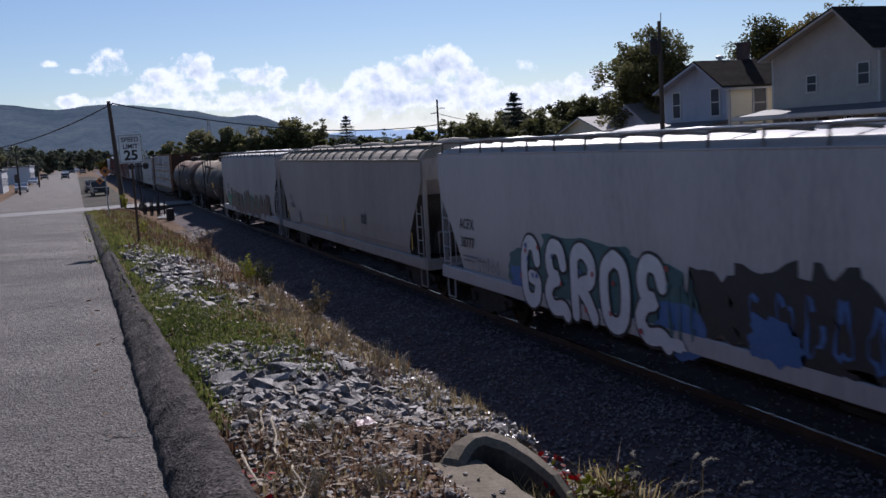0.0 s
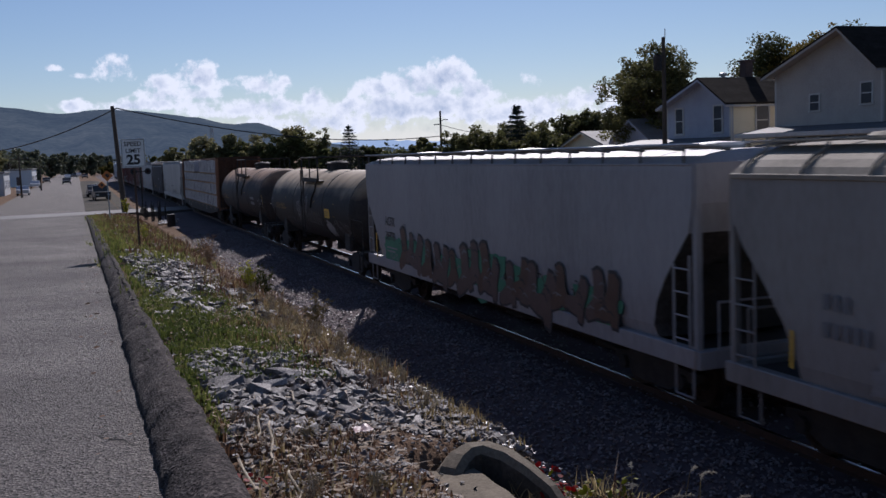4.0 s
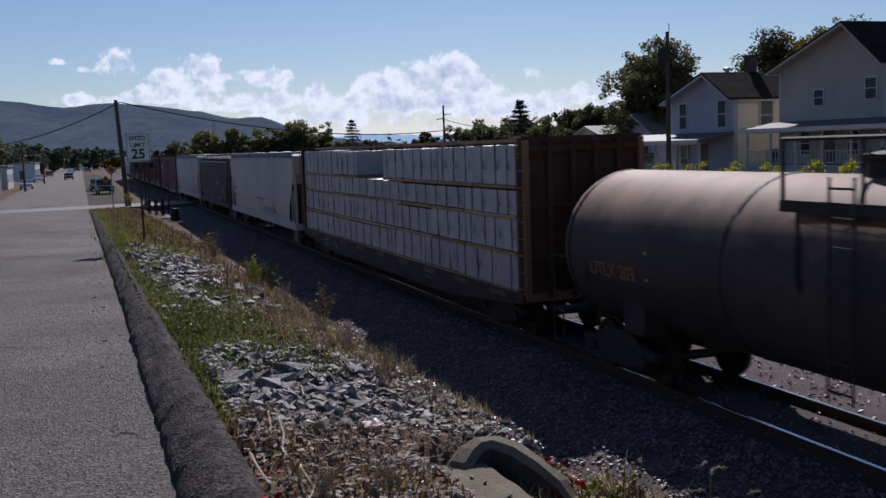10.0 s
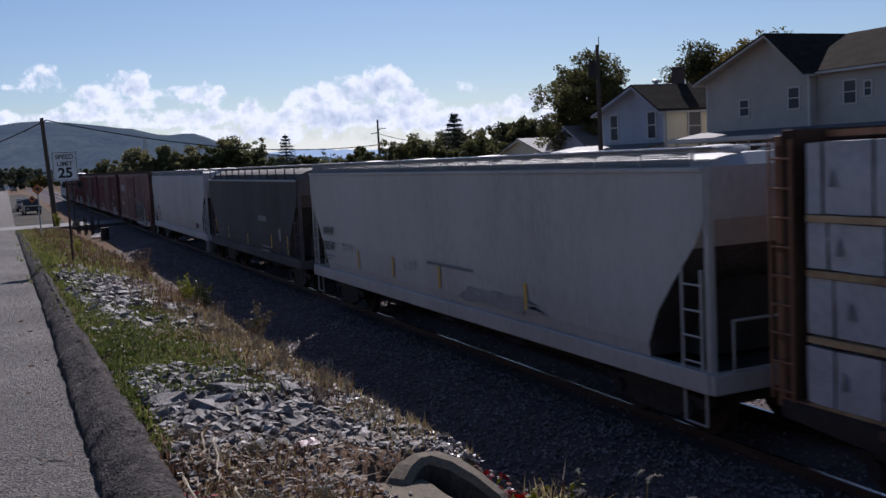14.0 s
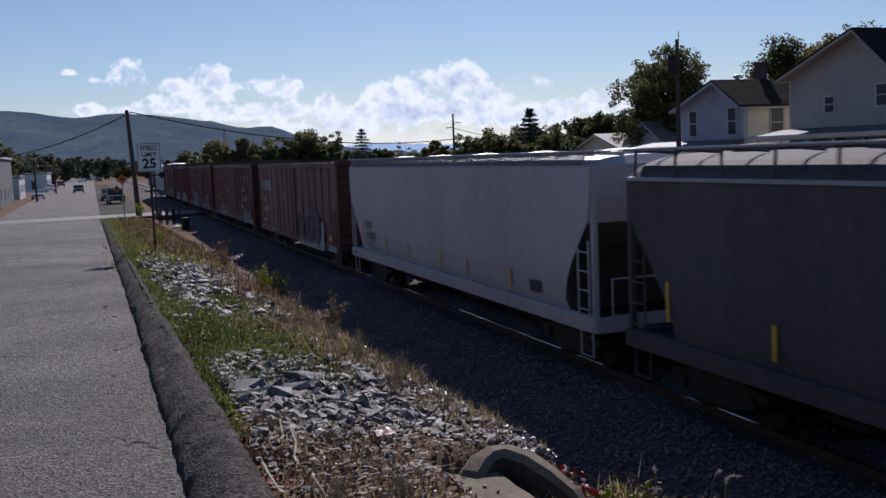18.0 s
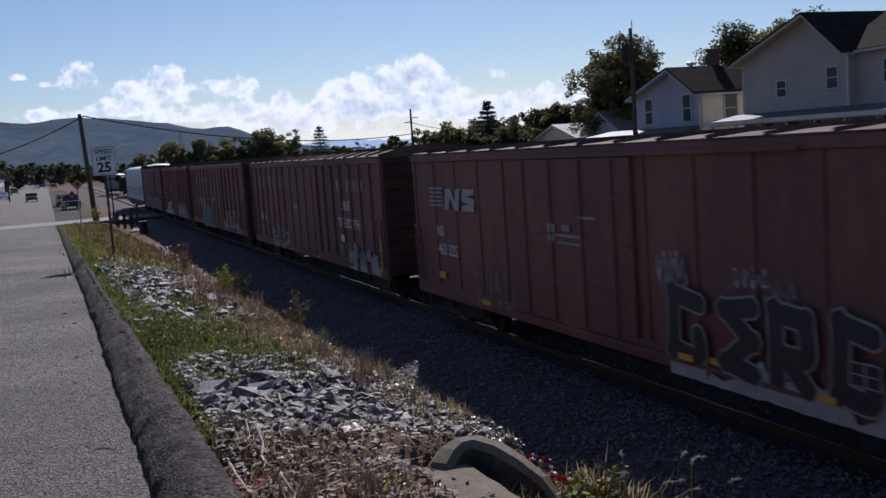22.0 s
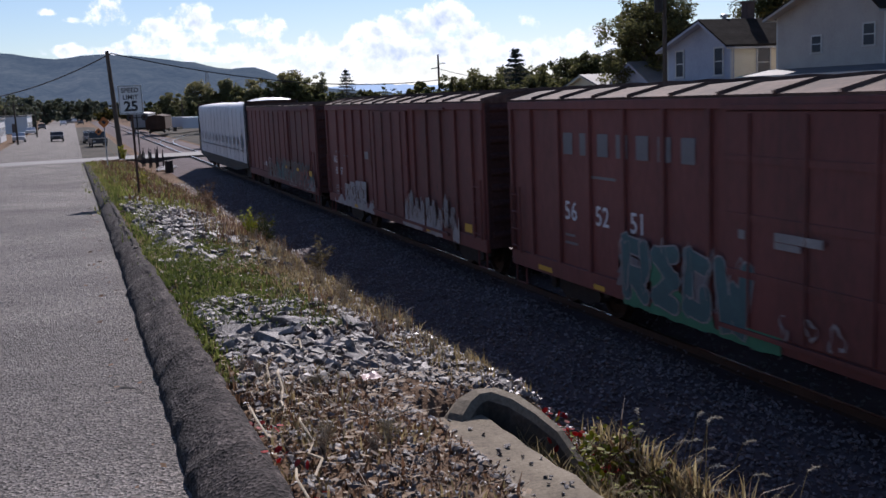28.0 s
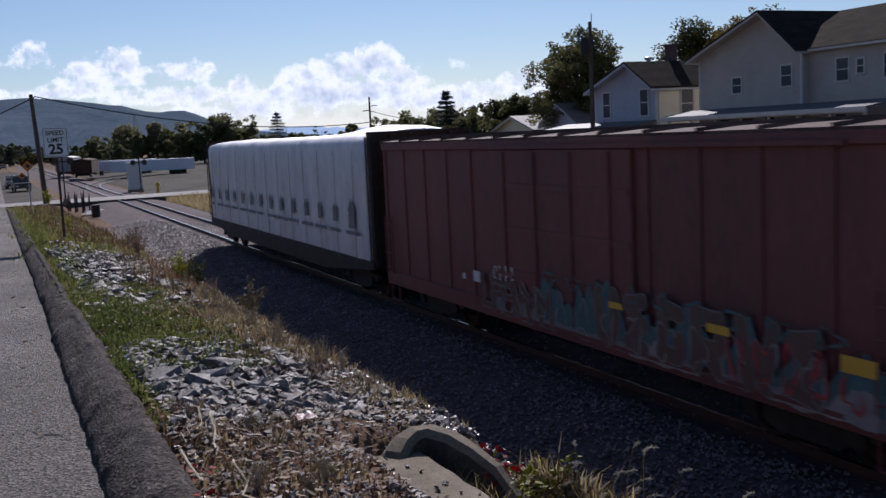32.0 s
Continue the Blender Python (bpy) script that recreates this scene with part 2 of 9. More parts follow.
def extrude(profile, y0, y1, bm=None):
    """A closed (x, z) outline drawn out along y."""
    bm = bm or bmesh.new()
    a = [bm.verts.new((x, y0, z)) for x, z in profile]
    b = [bm.verts.new((x, y1, z)) for x, z in profile]
    n = len(profile)
    for i in range(n):
        j = (i + 1) % n
        bm.faces.new((a[i], a[j], b[j], b[i]))
    bm.faces.new(a[::-1])
    bm.faces.new(b)
    return bm


def slab(profile, x0, x1, bm=None):
    """A closed (y, z) outline drawn out along x."""
    bm = bm or bmesh.new()
    a = [bm.verts.new((x0, y, z)) for y, z in profile]
    b = [bm.verts.new((x1, y, z)) for y, z in profile]
    n = len(profile)
    for i in range(n):
        j = (i + 1) % n
        bm.faces.new((a[i], a[j], b[j], b[i]))
    bm.faces.new(a[::-1])
    bm.faces.new(b)
    return bm


def lathe(profile, n=24, axis="z", bm=None):
    """(radius, height) pairs turned round an axis."""
    bm = bm or bmesh.new()
    rings = []
    for r, h in profile:
        ring = []
        for i in range(n):
            c, s = r * math.cos(2 * math.pi * i / n), r * math.sin(2 * math.pi * i / n)
            ring.append(bm.verts.new((c, s, h) if axis == "z" else ((c, h, s) if axis == "y" else (h, c, s))))
        rings.append(ring)
    for a, b in zip(rings, rings[1:]):
        for i in range(n):
            bm.faces.new((a[i], a[(i + 1) % n], b[(i + 1) % n], b[i]))
    bm.faces.new(rings[0][::-1])
    bm.faces.new(rings[-1])
    return bm


def lettering(text, size, fat=0.0, align="LEFT", depth=0.0):
    """A flat mesh of words, in its own xy plane."""
    cu = bpy.data.curves.new("words", "FONT")
    cu.body, cu.size, cu.offset, cu.align_x, cu.extrude = text, size, fat, align, depth
    cu.resolution_u = 3
    ob = new("words", cu)
    me = bpy.data.meshes.new_from_object(ob.evaluated_get(bpy.context.evaluated_depsgraph_get()))
    bpy.data.objects.remove(ob)
    bpy.data.curves.remove(cu)
    return me


def soup(name, verts, faces, material, parent=None, smooth=False):
    """One mesh from arrays of corners and faces."""
    me = bpy.data.meshes.new(name)
    me.from_pydata(verts.tolist() if hasattr(verts, "tolist") else verts, [], faces.tolist() if hasattr(faces, "tolist") else faces)
    me.update()
    return part(name, me, material, parent, smooth=smooth)


def smoothstep(a, b, x):
    k = min(1.0, max(0.0, (x - a) / (b - a)))
    return k * k * (3 - 2 * k)


def lerp(a, b, k):
    return a + (b - a) * k


# ---- the lie of the land ----
TRACK_X = 10.08
CROSS_Y = 92.0


def road_z(y):
    """The road falls gently to the level crossing, where it meets the rails."""
    return 0.0 + 2.7 * (1 - y / CROSS_Y) if y < 70 else lerp(2.7 * (1 - y / CROSS_Y), -0.02, smoothstep(70, 100, y))


def crest_x(y):
    return 2.65 + 0.018 * max(0.0, min(y, 50.0) - 8) + 0.12 * noise.noise(Vector((3.1, y * 0.35, 0)))


def land_z(x, y):
    """Height of the ground: road, bank, ballast, far bank and the lots behind."""
    zr = road_z(y)
    flat = smoothstep(62, 90, y)
    cx = crest_x(y)
    if x <= 0.45:
        return zr - 0.05
    if x <= cx:
        k = (x - 0.45) / (cx - 0.45)
        z = zr + 0.14 - 0.34 * k * k + 0.04 * noise.noise(Vector((x * 1.7, y * 1.3, 0))) + 0.02 * noise.noise(Vector((x * 7, y * 7, 3)))
        z -= 0.3 * smoothstep(1.6, 1.84, x) * (1 - smoothstep(5.3, 5.6, y)) * smoothstep(2.75, 2.5, x) if y < 5.7 else 0.0
        return lerp(z, zr - 0.04, flat)
    foot = cx + 1.7
    if x <= foot:
        k = (x - cx) / (foot - cx)
        z = lerp(zr - 0.2, -0.42, k ** 0.8)
        return lerp(z, lerp(zr, -0.3, k), flat)
    if x < 13.4:
        return -0.42
    rise = 1.15 * (1 - smoothstep(55, 95, y)) + 0.1
    base = lerp(-0.42, rise, smoothstep(14.5, 24, x))
    return base + 0.3 * smoothstep(30, 60, x) * (1 - smoothstep(55, 95, y))


def spread(lo, hi, marks):
    """Steps from lo to hi, finer between the given marks."""
    out = [lo]
    while out[-1] < hi:
        d = next((s for a, b, s in marks if a <= out[-1] < b), 40.0)
        out.append(min(hi, out[-1] + d))
    return out


def sheet(name, xs, ys, height, material, lift=0.0):
    bm = bmesh.new()
    grid = [[bm.verts.new((x, y, height(x, y) + lift)) for x in xs] for y in ys]
    for a, b in zip(grid, grid[1:]):
        for i in range(len(xs) - 1):
            bm.faces.new((a[i], a[i + 1], b[i + 1], b[i]))
    return part(name, bm, material, smooth=True)


gx = spread(-3000, 3000, ((-12, 0.2, 1.2), (0.2, 5.0, 0.14), (5.0, 16, 0.5), (16, 40, 1.5), (-60, 90, 6.0), (-400, 400, 30), (-3000, 3000, 300)))
gy = spread(-300, 4000, ((-6, 0, 1.0), (0, 24, 0.22), (24, 60, 0.8), (60, 110, 1.5), (-60, 200, 6.0), (-300, 600, 30), (600, 4000, 300)))
ground = tagged(sheet("ground", gx, gy, land_z, SOIL), "bare brown soil with dry grass beside the tracks", "ground", kind="structure")

rx = [-8.6, -7, -5, -4.3, -3, -1.5, -0.5, 0.12, 0.25, 0.42]
ry = spread(-60, 900, ((-60, 60, 1.5), (60, 110, 1.5), (110, 900, 40)))
road = tagged(sheet("road", rx, ry, lambda x, y: road_z(y) + 0.02 * (1 - ((x + 4.2) / 4.4) ** 2), ASPHALT, 0.0), "worn grey asphalt road running down to the crossing", "road", kind="structure")

# the cross street, level over the rails
cross = tagged(sheet("cross_street", [-60, -30, -8.6, 0.25, 3, 6, 8, 12, 16, 20, 30, 60], [CROSS_Y - 3.4, CROSS_Y, CROSS_Y + 3.4],
                     lambda x, y: road_z(y) if x < 0.3 else lerp(road_z(y), 0.0, smoothstep(0, 6, x)) if x < 13 else 0.0, mat("cross_paving", ((0.15, 0.145, 0.14), (0.24, 0.232, 0.225)), 0.8, 0, 40, 0.5, 0.3, spec=0.2), 0.03),
               "pale worn paving of the street over the rails", "road", kind="structure")

tagged(part("cross_street_base", box(0.4, 60, CROSS_Y - 3.38, CROSS_Y + 3.38, -0.9, -0.03), mat("base_gravel", ((0.05, 0.045, 0.04), (0.10, 0.09, 0.08)), 0.95, 0, 20, 1, 0.6, spec=0.1)), "packed gravel base under the cross street", "road", kind="structure")
# the rolled asphalt kerb in lengths, set along the road's edge
KERB_PROFILE = [(0.25, -0.12), (0.27, 0.0), (0.285, 0.045), (0.31, 0.08), (0.34, 0.112), (0.375, 0.14), (0.41, 0.165), (0.45, 0.185), (0.495, 0.197), (0.54, 0.203), (0.58, 0.2), (0.62, 0.182), (0.65, 0.12), (0.66, 0.03), (0.66, -0.14)]
kerb = tagged(new("kerb"), "dark rolled asphalt kerb, worn and cracked, along the road", "kerb", kind="structure")
y = -6.28
k = 0
while y < 86:
    ln = 6.5 if y < 30 else 9.0
    bm = bmesh.new()
    rows_k = []
    steps = 130 if y < 14 else 60
    for s in range(steps + 1):
        yy = y + 0.0003 + (ln - 0.0006) * s / steps
        fall = 1 - 0.75 * smoothstep(60, 86, yy)
        rows_k.append([bm.verts.new((px + 0.02 + 0.005 * max(0.0, min(yy, 14.0) - 4) * (1 if px < 0.5 else 0) + 0.012 * noise.noise(Vector((px * 9, yy * 1.1, 7))) + 0.022 * noise.noise(Vector((yy * 3.1, px * 5, 2))) + 0.012 * noise.noise(Vector((yy * 11, px * 9, 2))), yy,
                                     road_z(yy) + pz * (fall if pz > 0 else 1) + (0.03 * noise.noise(Vector((px * 4, yy * 1.7, 1))) + 0.022 * noise.noise(Vector((px * 14, yy * 6, 1))) + 0.01 * noise.noise(Vector((px * 30, yy * 17, 1))) if pz > 0.05 else 0))) for px, pz in KERB_PROFILE])
    for a, b in zip(rows_k, rows_k[1:]):
        for i in range(len(KERB_PROFILE) - 1):
            bm.faces.new((a[i], a[i + 1], b[i + 1], b[i]))
    part("kerb_length", bm, KERB, kerb, smooth=True)
    y += ln

# ---- the track ----
BED = [(5.9, -0.44), (6.6, -0.40), (7.9, -0.17), (8.5, -0.14), (10.08, -0.17), (11.6, -0.14), (12.2, -0.17), (13.4, -0.40), (14.2, -0.46)]


def bed_z(x):
    for (xa, za), (xb, zb) in zip(BED, BED[1:]):
        if xa <= x <= xb:
            return lerp(za, zb, (x - xa) / (xb - xa))
    return -0.46


bx = [5.0 + 0.3 * i for i in range(32)]
by = spread(-60, 420, ((-60, 60, 1.0), (60, 420, 8.0)))
bed = tagged(sheet("ballast_bed", bx, by, lambda x, y: bed_z(x) + (0.03 * noise.noise(Vector((x * 2, y * 2, 0))) if y < 60 else 0), BALLAST_FLOOR), "dark grey crushed stone ballast under the track", "track bed", kind="structure")

track = tagged(new("railway_track"), "worn steel rails on dark timber ties in ballast", "railway track", kind="structure")
RAIL_WEB = [(-0.07, -0.165), (0.07, -0.165), (0.07, -0.15), (0.012, -0.125), (0.012, -0.045), (0.034, -0.035), (0.034, -0.006), (-0.034, -0.006), (-0.034, -0.035), (-0.012, -0.045), (-0.012, -0.125), (-0.07, -0.15)]
RAIL_TOP = [(-0.034, -0.006), (0.034, -0.006), (0.028, 0.0), (-0.028, 0.0)]
for side in (-0.753, 0.753):
    r = part("rail", extrude([(TRACK_X + side + px, pz) for px, pz in RAIL_WEB], -60, 400), RAIL_RUST, track)
    part("rail_head", extrude([(TRACK_X + side + px, pz + 0.003) for px, pz in RAIL_TOP], -60, 400), RAIL_SHINE, r, "bright worn running surface")
tie = part("tie", box(-1.3, 1.3, -0.115, 0.115, -0.33, -0.166, 0.015), TIE, track)
tie.matrix_basis = pose(TRACK_X, -4.0, 0)
for i in range(1, 200):
    again("tie", tie, pose(TRACK_X + random.uniform(-0.03, 0.03), -4.0 + 0.52 * i, random.uniform(-0.008, 0.0), 0, 0, random.uniform(-1, 1)), track)

# ---- the train ----
SPEED, SLOWING = 8.0259, -0.00985


def travelled(t):
    return SPEED * t + SLOWING * t * t


WHITE_CAR = mat("car_white", ((0.29, 0.28, 0.285), (0.395, 0.385, 0.39), (0.44, 0.43, 0.435)), 0.55, 0, 14, 0.5, 0.08, stretch=(1, 1, 0.25))
CREAM_CAR = mat("car_cream", ((0.31, 0.295, 0.275), (0.425, 0.41, 0.39), (0.48, 0.465, 0.445)), 0.55, 0, 14, 0.5, 0.08, stretch=(1, 1, 0.25))
DIRTY_CAR = mat("car_dirty_white", ((0.21, 0.20, 0.205), (0.295, 0.285, 0.29), (0.345, 0.335, 0.34)), 0.6, 0, 14, 0.5, 0.08, stretch=(1, 1, 0.25))
GREY_CAR = mat("car_grey", ((0.175, 0.163, 0.155), (0.245, 0.23, 0.22), (0.30, 0.283, 0.272)), 0.55, 0, 14, 0.5, 0.08, stretch=(1, 1, 0.25))
BLACK_CAR = mat("car_black", ((0.055, 0.049, 0.052), (0.085, 0.077, 0.08), (0.12, 0.108, 0.108)), 0.8, 0, 14, 0.5, 0.08, stretch=(1, 1, 0.25), spec=0.2)
# Darker copy of the bulkhead brown, with the end faces' shade in the colour.
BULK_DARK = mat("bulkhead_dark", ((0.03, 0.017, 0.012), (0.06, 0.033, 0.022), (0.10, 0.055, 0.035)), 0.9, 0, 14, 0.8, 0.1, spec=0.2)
END_DARK = mat("end_dark", ((0.03, 0.028, 0.027), (0.06, 0.055, 0.052), (0.11, 0.10, 0.095)), 0.9, 0, 14, 0.8, 0.1, spec=0.2)
# Boxcar ends: the shade on them is put into this darker colour.
SHADED_END = mat("shaded_end", ((0.03, 0.017, 0.016), (0.058, 0.03, 0.028), (0.09, 0.05, 0.045)), 0.9, 0, 14, 0.8, 0.1, spec=0.2)
ROOF_GREY = mat("car_roof_grey", ((0.10, 0.095, 0.085), (0.16, 0.15, 0.135), (0.23, 0.215, 0.195)), 0.9, 0.0, 14, 0.8, 0.1, spec=0.1)
ROOF_TAN = mat("car_roof_tan", ((0.16, 0.14, 0.11), (0.26, 0.23, 0.185), (0.34, 0.30, 0.25)), 0.8, 0.0, 14, 0.8, 0.1, spec=0.2)
BOX_BROWN = mat("boxcar_brown", ((0.08, 0.038, 0.033), (0.155, 0.062, 0.052), (0.22, 0.09, 0.072)), 0.65, 0, 12, 0.5, 0.12, stretch=(1, 1, 0.3))
BOX_RED = mat("boxcar_red", ((0.076, 0.031, 0.027), (0.145, 0.045, 0.040), (0.191, 0.061, 0.053)), 0.65, 0, 12, 0.5, 0.12, stretch=(1, 1, 0.3))
BOX_ROOF = mat("boxcar_roof", ((0.03, 0.019, 0.016), (0.085, 0.052, 0.041), (0.16, 0.105, 0.082)), 0.85, 0.0, 10, 0.9, 0.1, spec=0.2)
BULK_BROWN = mat("bulkhead_brown", ((0.12, 0.055, 0.03), (0.22, 0.10, 0.05), (0.28, 0.14, 0.075)), 0.7, 0, 14, 0.8, 0.15, stretch=(1, 1, 0.3))


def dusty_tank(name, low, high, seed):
    """A tank's paint: dark sides under a coat of dust and rust that lies along its top; the lit top and shaded sides
    are in the colours too.
    """
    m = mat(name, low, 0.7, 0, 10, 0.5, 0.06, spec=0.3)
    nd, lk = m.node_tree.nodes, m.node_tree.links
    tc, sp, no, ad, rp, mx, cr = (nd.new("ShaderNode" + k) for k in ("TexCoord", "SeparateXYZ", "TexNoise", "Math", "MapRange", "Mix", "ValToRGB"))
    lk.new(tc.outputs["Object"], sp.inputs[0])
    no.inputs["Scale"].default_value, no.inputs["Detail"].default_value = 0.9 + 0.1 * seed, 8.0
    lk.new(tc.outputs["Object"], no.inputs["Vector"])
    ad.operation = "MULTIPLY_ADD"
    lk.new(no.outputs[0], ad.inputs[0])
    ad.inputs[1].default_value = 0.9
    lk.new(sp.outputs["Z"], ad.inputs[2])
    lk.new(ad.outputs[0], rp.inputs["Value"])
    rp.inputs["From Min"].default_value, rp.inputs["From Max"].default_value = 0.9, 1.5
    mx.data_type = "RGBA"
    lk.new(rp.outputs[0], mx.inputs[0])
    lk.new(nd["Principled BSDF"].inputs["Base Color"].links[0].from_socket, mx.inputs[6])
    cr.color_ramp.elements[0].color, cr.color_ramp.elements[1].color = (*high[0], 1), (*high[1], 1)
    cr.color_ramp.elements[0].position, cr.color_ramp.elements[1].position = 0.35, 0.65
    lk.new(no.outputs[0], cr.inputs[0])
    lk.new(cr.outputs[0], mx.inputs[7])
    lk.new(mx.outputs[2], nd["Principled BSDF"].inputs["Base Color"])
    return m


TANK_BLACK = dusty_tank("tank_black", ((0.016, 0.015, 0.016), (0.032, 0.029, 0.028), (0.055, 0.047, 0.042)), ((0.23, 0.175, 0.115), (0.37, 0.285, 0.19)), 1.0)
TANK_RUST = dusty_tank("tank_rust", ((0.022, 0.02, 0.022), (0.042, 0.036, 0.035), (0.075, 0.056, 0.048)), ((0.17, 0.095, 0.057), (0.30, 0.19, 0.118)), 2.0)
UNDER = mat("underframe", ((0.015, 0.0145, 0.0145), (0.035, 0.032, 0.03), (0.065, 0.057, 0.05)), 0.8, 0.2, 20, 1.5, 0.3)
WHEEL = mat("wheel_steel", ((0.03, 0.022, 0.018), (0.07, 0.05, 0.04)), 0.6, 0.6, 20, 2, 0.2)
WRAP = mat("lumber_wrap", ((0.29, 0.29, 0.315), (0.40, 0.40, 0.42), (0.48, 0.48, 0.49)), 0.42, 0, 7, 1.6, 0.9, 0.12, dist=0.03)
TARP = mat("white_tarp", ((0.40, 0.40, 0.43), (0.56, 0.56, 0.58), (0.68, 0.68, 0.69)), 0.5, 0, 6, 1.0, 0.7, dist=0.04, stretch=(1, 1.6, 0.5))
DUNNAGE = mat("raw_wood", ((0.22, 0.13, 0.06), (0.38, 0.25, 0.13), (0.48, 0.34, 0.19)), 0.8, 0, 14, 3, 0.3, 0.2)
STRAP = mat("strap", (0.02, 0.02, 0.022), 0.5, 0, 10, 2, 0.0)
PAINT = {k: mat("paint_" + k, c, 0.6, 0, 16, 2.5, 0.05) for k, c in (
    ("white", ((0.52, 0.52, 0.54), (0.68, 0.68, 0.70))), ("black", ((0.015, 0.015, 0.018), (0.03, 0.03, 0.035))), ("teal", ((0.035, 0.09, 0.10), (0.06, 0.15, 0.16))),
    ("blue", ((0.04, 0.10, 0.26), (0.08, 0.17, 0.38))), ("green", ((0.03, 0.15, 0.085), (0.05, 0.24, 0.14))), ("yellow", ((0.55, 0.33, 0.03), (0.68, 0.42, 0.05))),
    ("brown", ((0.06, 0.03, 0.02), (0.13, 0.07, 0.045))), ("umber", ((0.07, 0.042, 0.036), (0.135, 0.085, 0.072))), ("pale", ((0.17, 0.165, 0.165), (0.33, 0.32, 0.32))), ("chalk", ((0.24, 0.235, 0.235), (0.44, 0.43, 0.425))), ("red", ((0.30, 0.03, 0.03), (0.42, 0.06, 0.06))), ("ochre", ((0.20, 0.12, 0.03), (0.32, 0.20, 0.06))), ("grey", ((0.12, 0.12, 0.13), (0.2, 0.2, 0.21))))}

_shared = {}


def shared(key, make):
    """A mesh made once and used again."""
    if key not in _shared:
        _shared[key] = make()
    return _shared[key]


def as_mesh(bm, name, material, smooth=False):
    bmesh.ops.recalc_face_normals(bm, faces=bm.faces)
    me = bpy.data.meshes.new(name)
    bm.to_mesh(me)
    bm.free()
    me.materials.append(material)
    if smooth:
        me.polygons.foreach_set("use_smooth", [True] * len(me.polygons))
    return me


def on_mesh(name, me, parent, m=None, label=""):
    ob = new(name, me)
    ob.parent = parent
    if m is not None:
        ob.matrix_basis = m
    if label:
        ob["label"] = label
    return ob


def truck_mesh():
    bm = bmesh.new()
    for sx in (-1, 1):
        x0, x1 = sorted((sx * 1.0, sx * 1.13))
        slab([(-1.25, 0.50), (-1.25, 0.62), (-0.8, 0.66), (-0.45, 0.86), (0.45, 0.86), (0.8, 0.66), (1.25, 0.62), (1.25, 0.50), (0.95, 0.44), (0.5, 0.24), (-0.5, 0.24), (-0.95, 0.44)], x0, x1, bm)
        for yy in (-0.89, 0.89):
            bar((sx * 1.0, yy, 0.457), (sx * 1.2, yy, 0.457), 0.12, 10, bm)
        for yy in (-0.16, 0.0, 0.16):
            bar((sx * 1.06, yy, 0.28), (sx * 1.06, yy, 0.62), 0.065, 8, bm)
    box(-1.05, 1.05, -0.2, 0.2, 0.5, 0.86, 0.0, bm)
    return as_mesh(bm, "truck", UNDER)


def wheelset_mesh():
    """Axle along x through the origin, with two flanged wheels."""
    bm = bar((-1.0, 0, 0), (1.0, 0, 0), 0.085, 10)
    for sx in (-1, 1):
        lathe([(0.2, sx * 0.66), (0.49, sx * 0.665), (0.49, sx * 0.69), (0.457, sx * 0.70), (0.45, sx * 0.81), (0.38, sx * 0.81), (0.36, sx * 0.77), (0.2, sx * 0.76), (0.16, sx * 0.84)], 28, "x", bm)
        for a in range(3):
            c, s = math.cos(a * 2.094), math.sin(a * 2.094)
            bar((sx * 0.78, 0.28 * c, 0.28 * s), (sx * 0.80, 0.28 * c, 0.28 * s), 0.035, 6, bm)
    return as_mesh(bm, "wheelset", WHEEL)


WHEELSETS = []
CARS = []


def running_gear(car, half, inset):
    """Two trucks with their wheelsets, the couplers, the brake rigging and the centre sill."""
    for sy in (-1, 1):
        tr = on_mesh("truck", shared("truck", truck_mesh), car, pose(0, sy * (half - inset), 0))
        for dy in (-0.89, 0.89):
            ws = on_mesh("wheelset", shared("wheelset", wheelset_mesh), tr, pose(0, dy, 0.457))
            WHEELSETS.append((ws, dy))
        bm = box(-0.12, 0.12, sy * half - 0.1, sy * half + 0.1, 0.72, 0.98)
        bar((0, sy * (half - 0.3), 0.86), (0, sy * (half + 0.32), 0.86), 0.08, 8, bm)
        box(-0.14, 0.14, sy * (half + 0.24) - 0.1, sy * (half + 0.24) + 0.1, 0.7, 1.0, 0.02, bm)
        part("coupler", bm, UNDER, car)
        hose = pipe([(-0.35, sy * (half + 0.05), 0.8), (-0.33, sy * (half + 0.2), 0.55), (-0.2, sy * (half + 0.35), 0.45), (-0.05, sy * (half + 0.4), 0.5)], 0.025, 6)
        part("air_hose", hose, UNDER, car)


def ladder(car, x, y, z0, z1, width=0.42, material=None, rungs=0.36, name="ladder", along="y"):
    bm = bmesh.new()
    d = Vector((0, 1, 0)) if along == "y" else Vector((1, 0, 0))
    o = Vector((x, y, 0))
    for s in (-0.5, 0.5):
        bar(o + d * s * width + Vector((0, 0, z0)), o + d * s * width + Vector((0, 0, z1)), 0.022, 5, bm)
    z = z0 + 0.12
    while z < z1:
        bar(o - d * 0.5 * width + Vector((0, 0, z)), o + d * 0.5 * width + Vector((0, 0, z)), 0.016, 5, bm)
        z += rungs
    return part(name, bm, material or DARK_STEEL, car)


def on_side(y, z, x=-1.6, out=0.006):
    """The pose of flat work on a car's near side, reading towards -y."""
    return Matrix.Translation((x - out, y, z)) @ Matrix(((0, 0, -1, 0), (-1, 0, 0, 0), (0, 1, 0, 0), (0, 0, 0, 1)))


def words(car, text, y, z, size, x, paint="black", fat=0.0, name="lettering", out=0.006):
    me = lettering(text, size, fat)
    ob = part(name, me, PAINT[paint], car)
    ob.matrix_basis = on_side(y, z, x, out)
    return ob


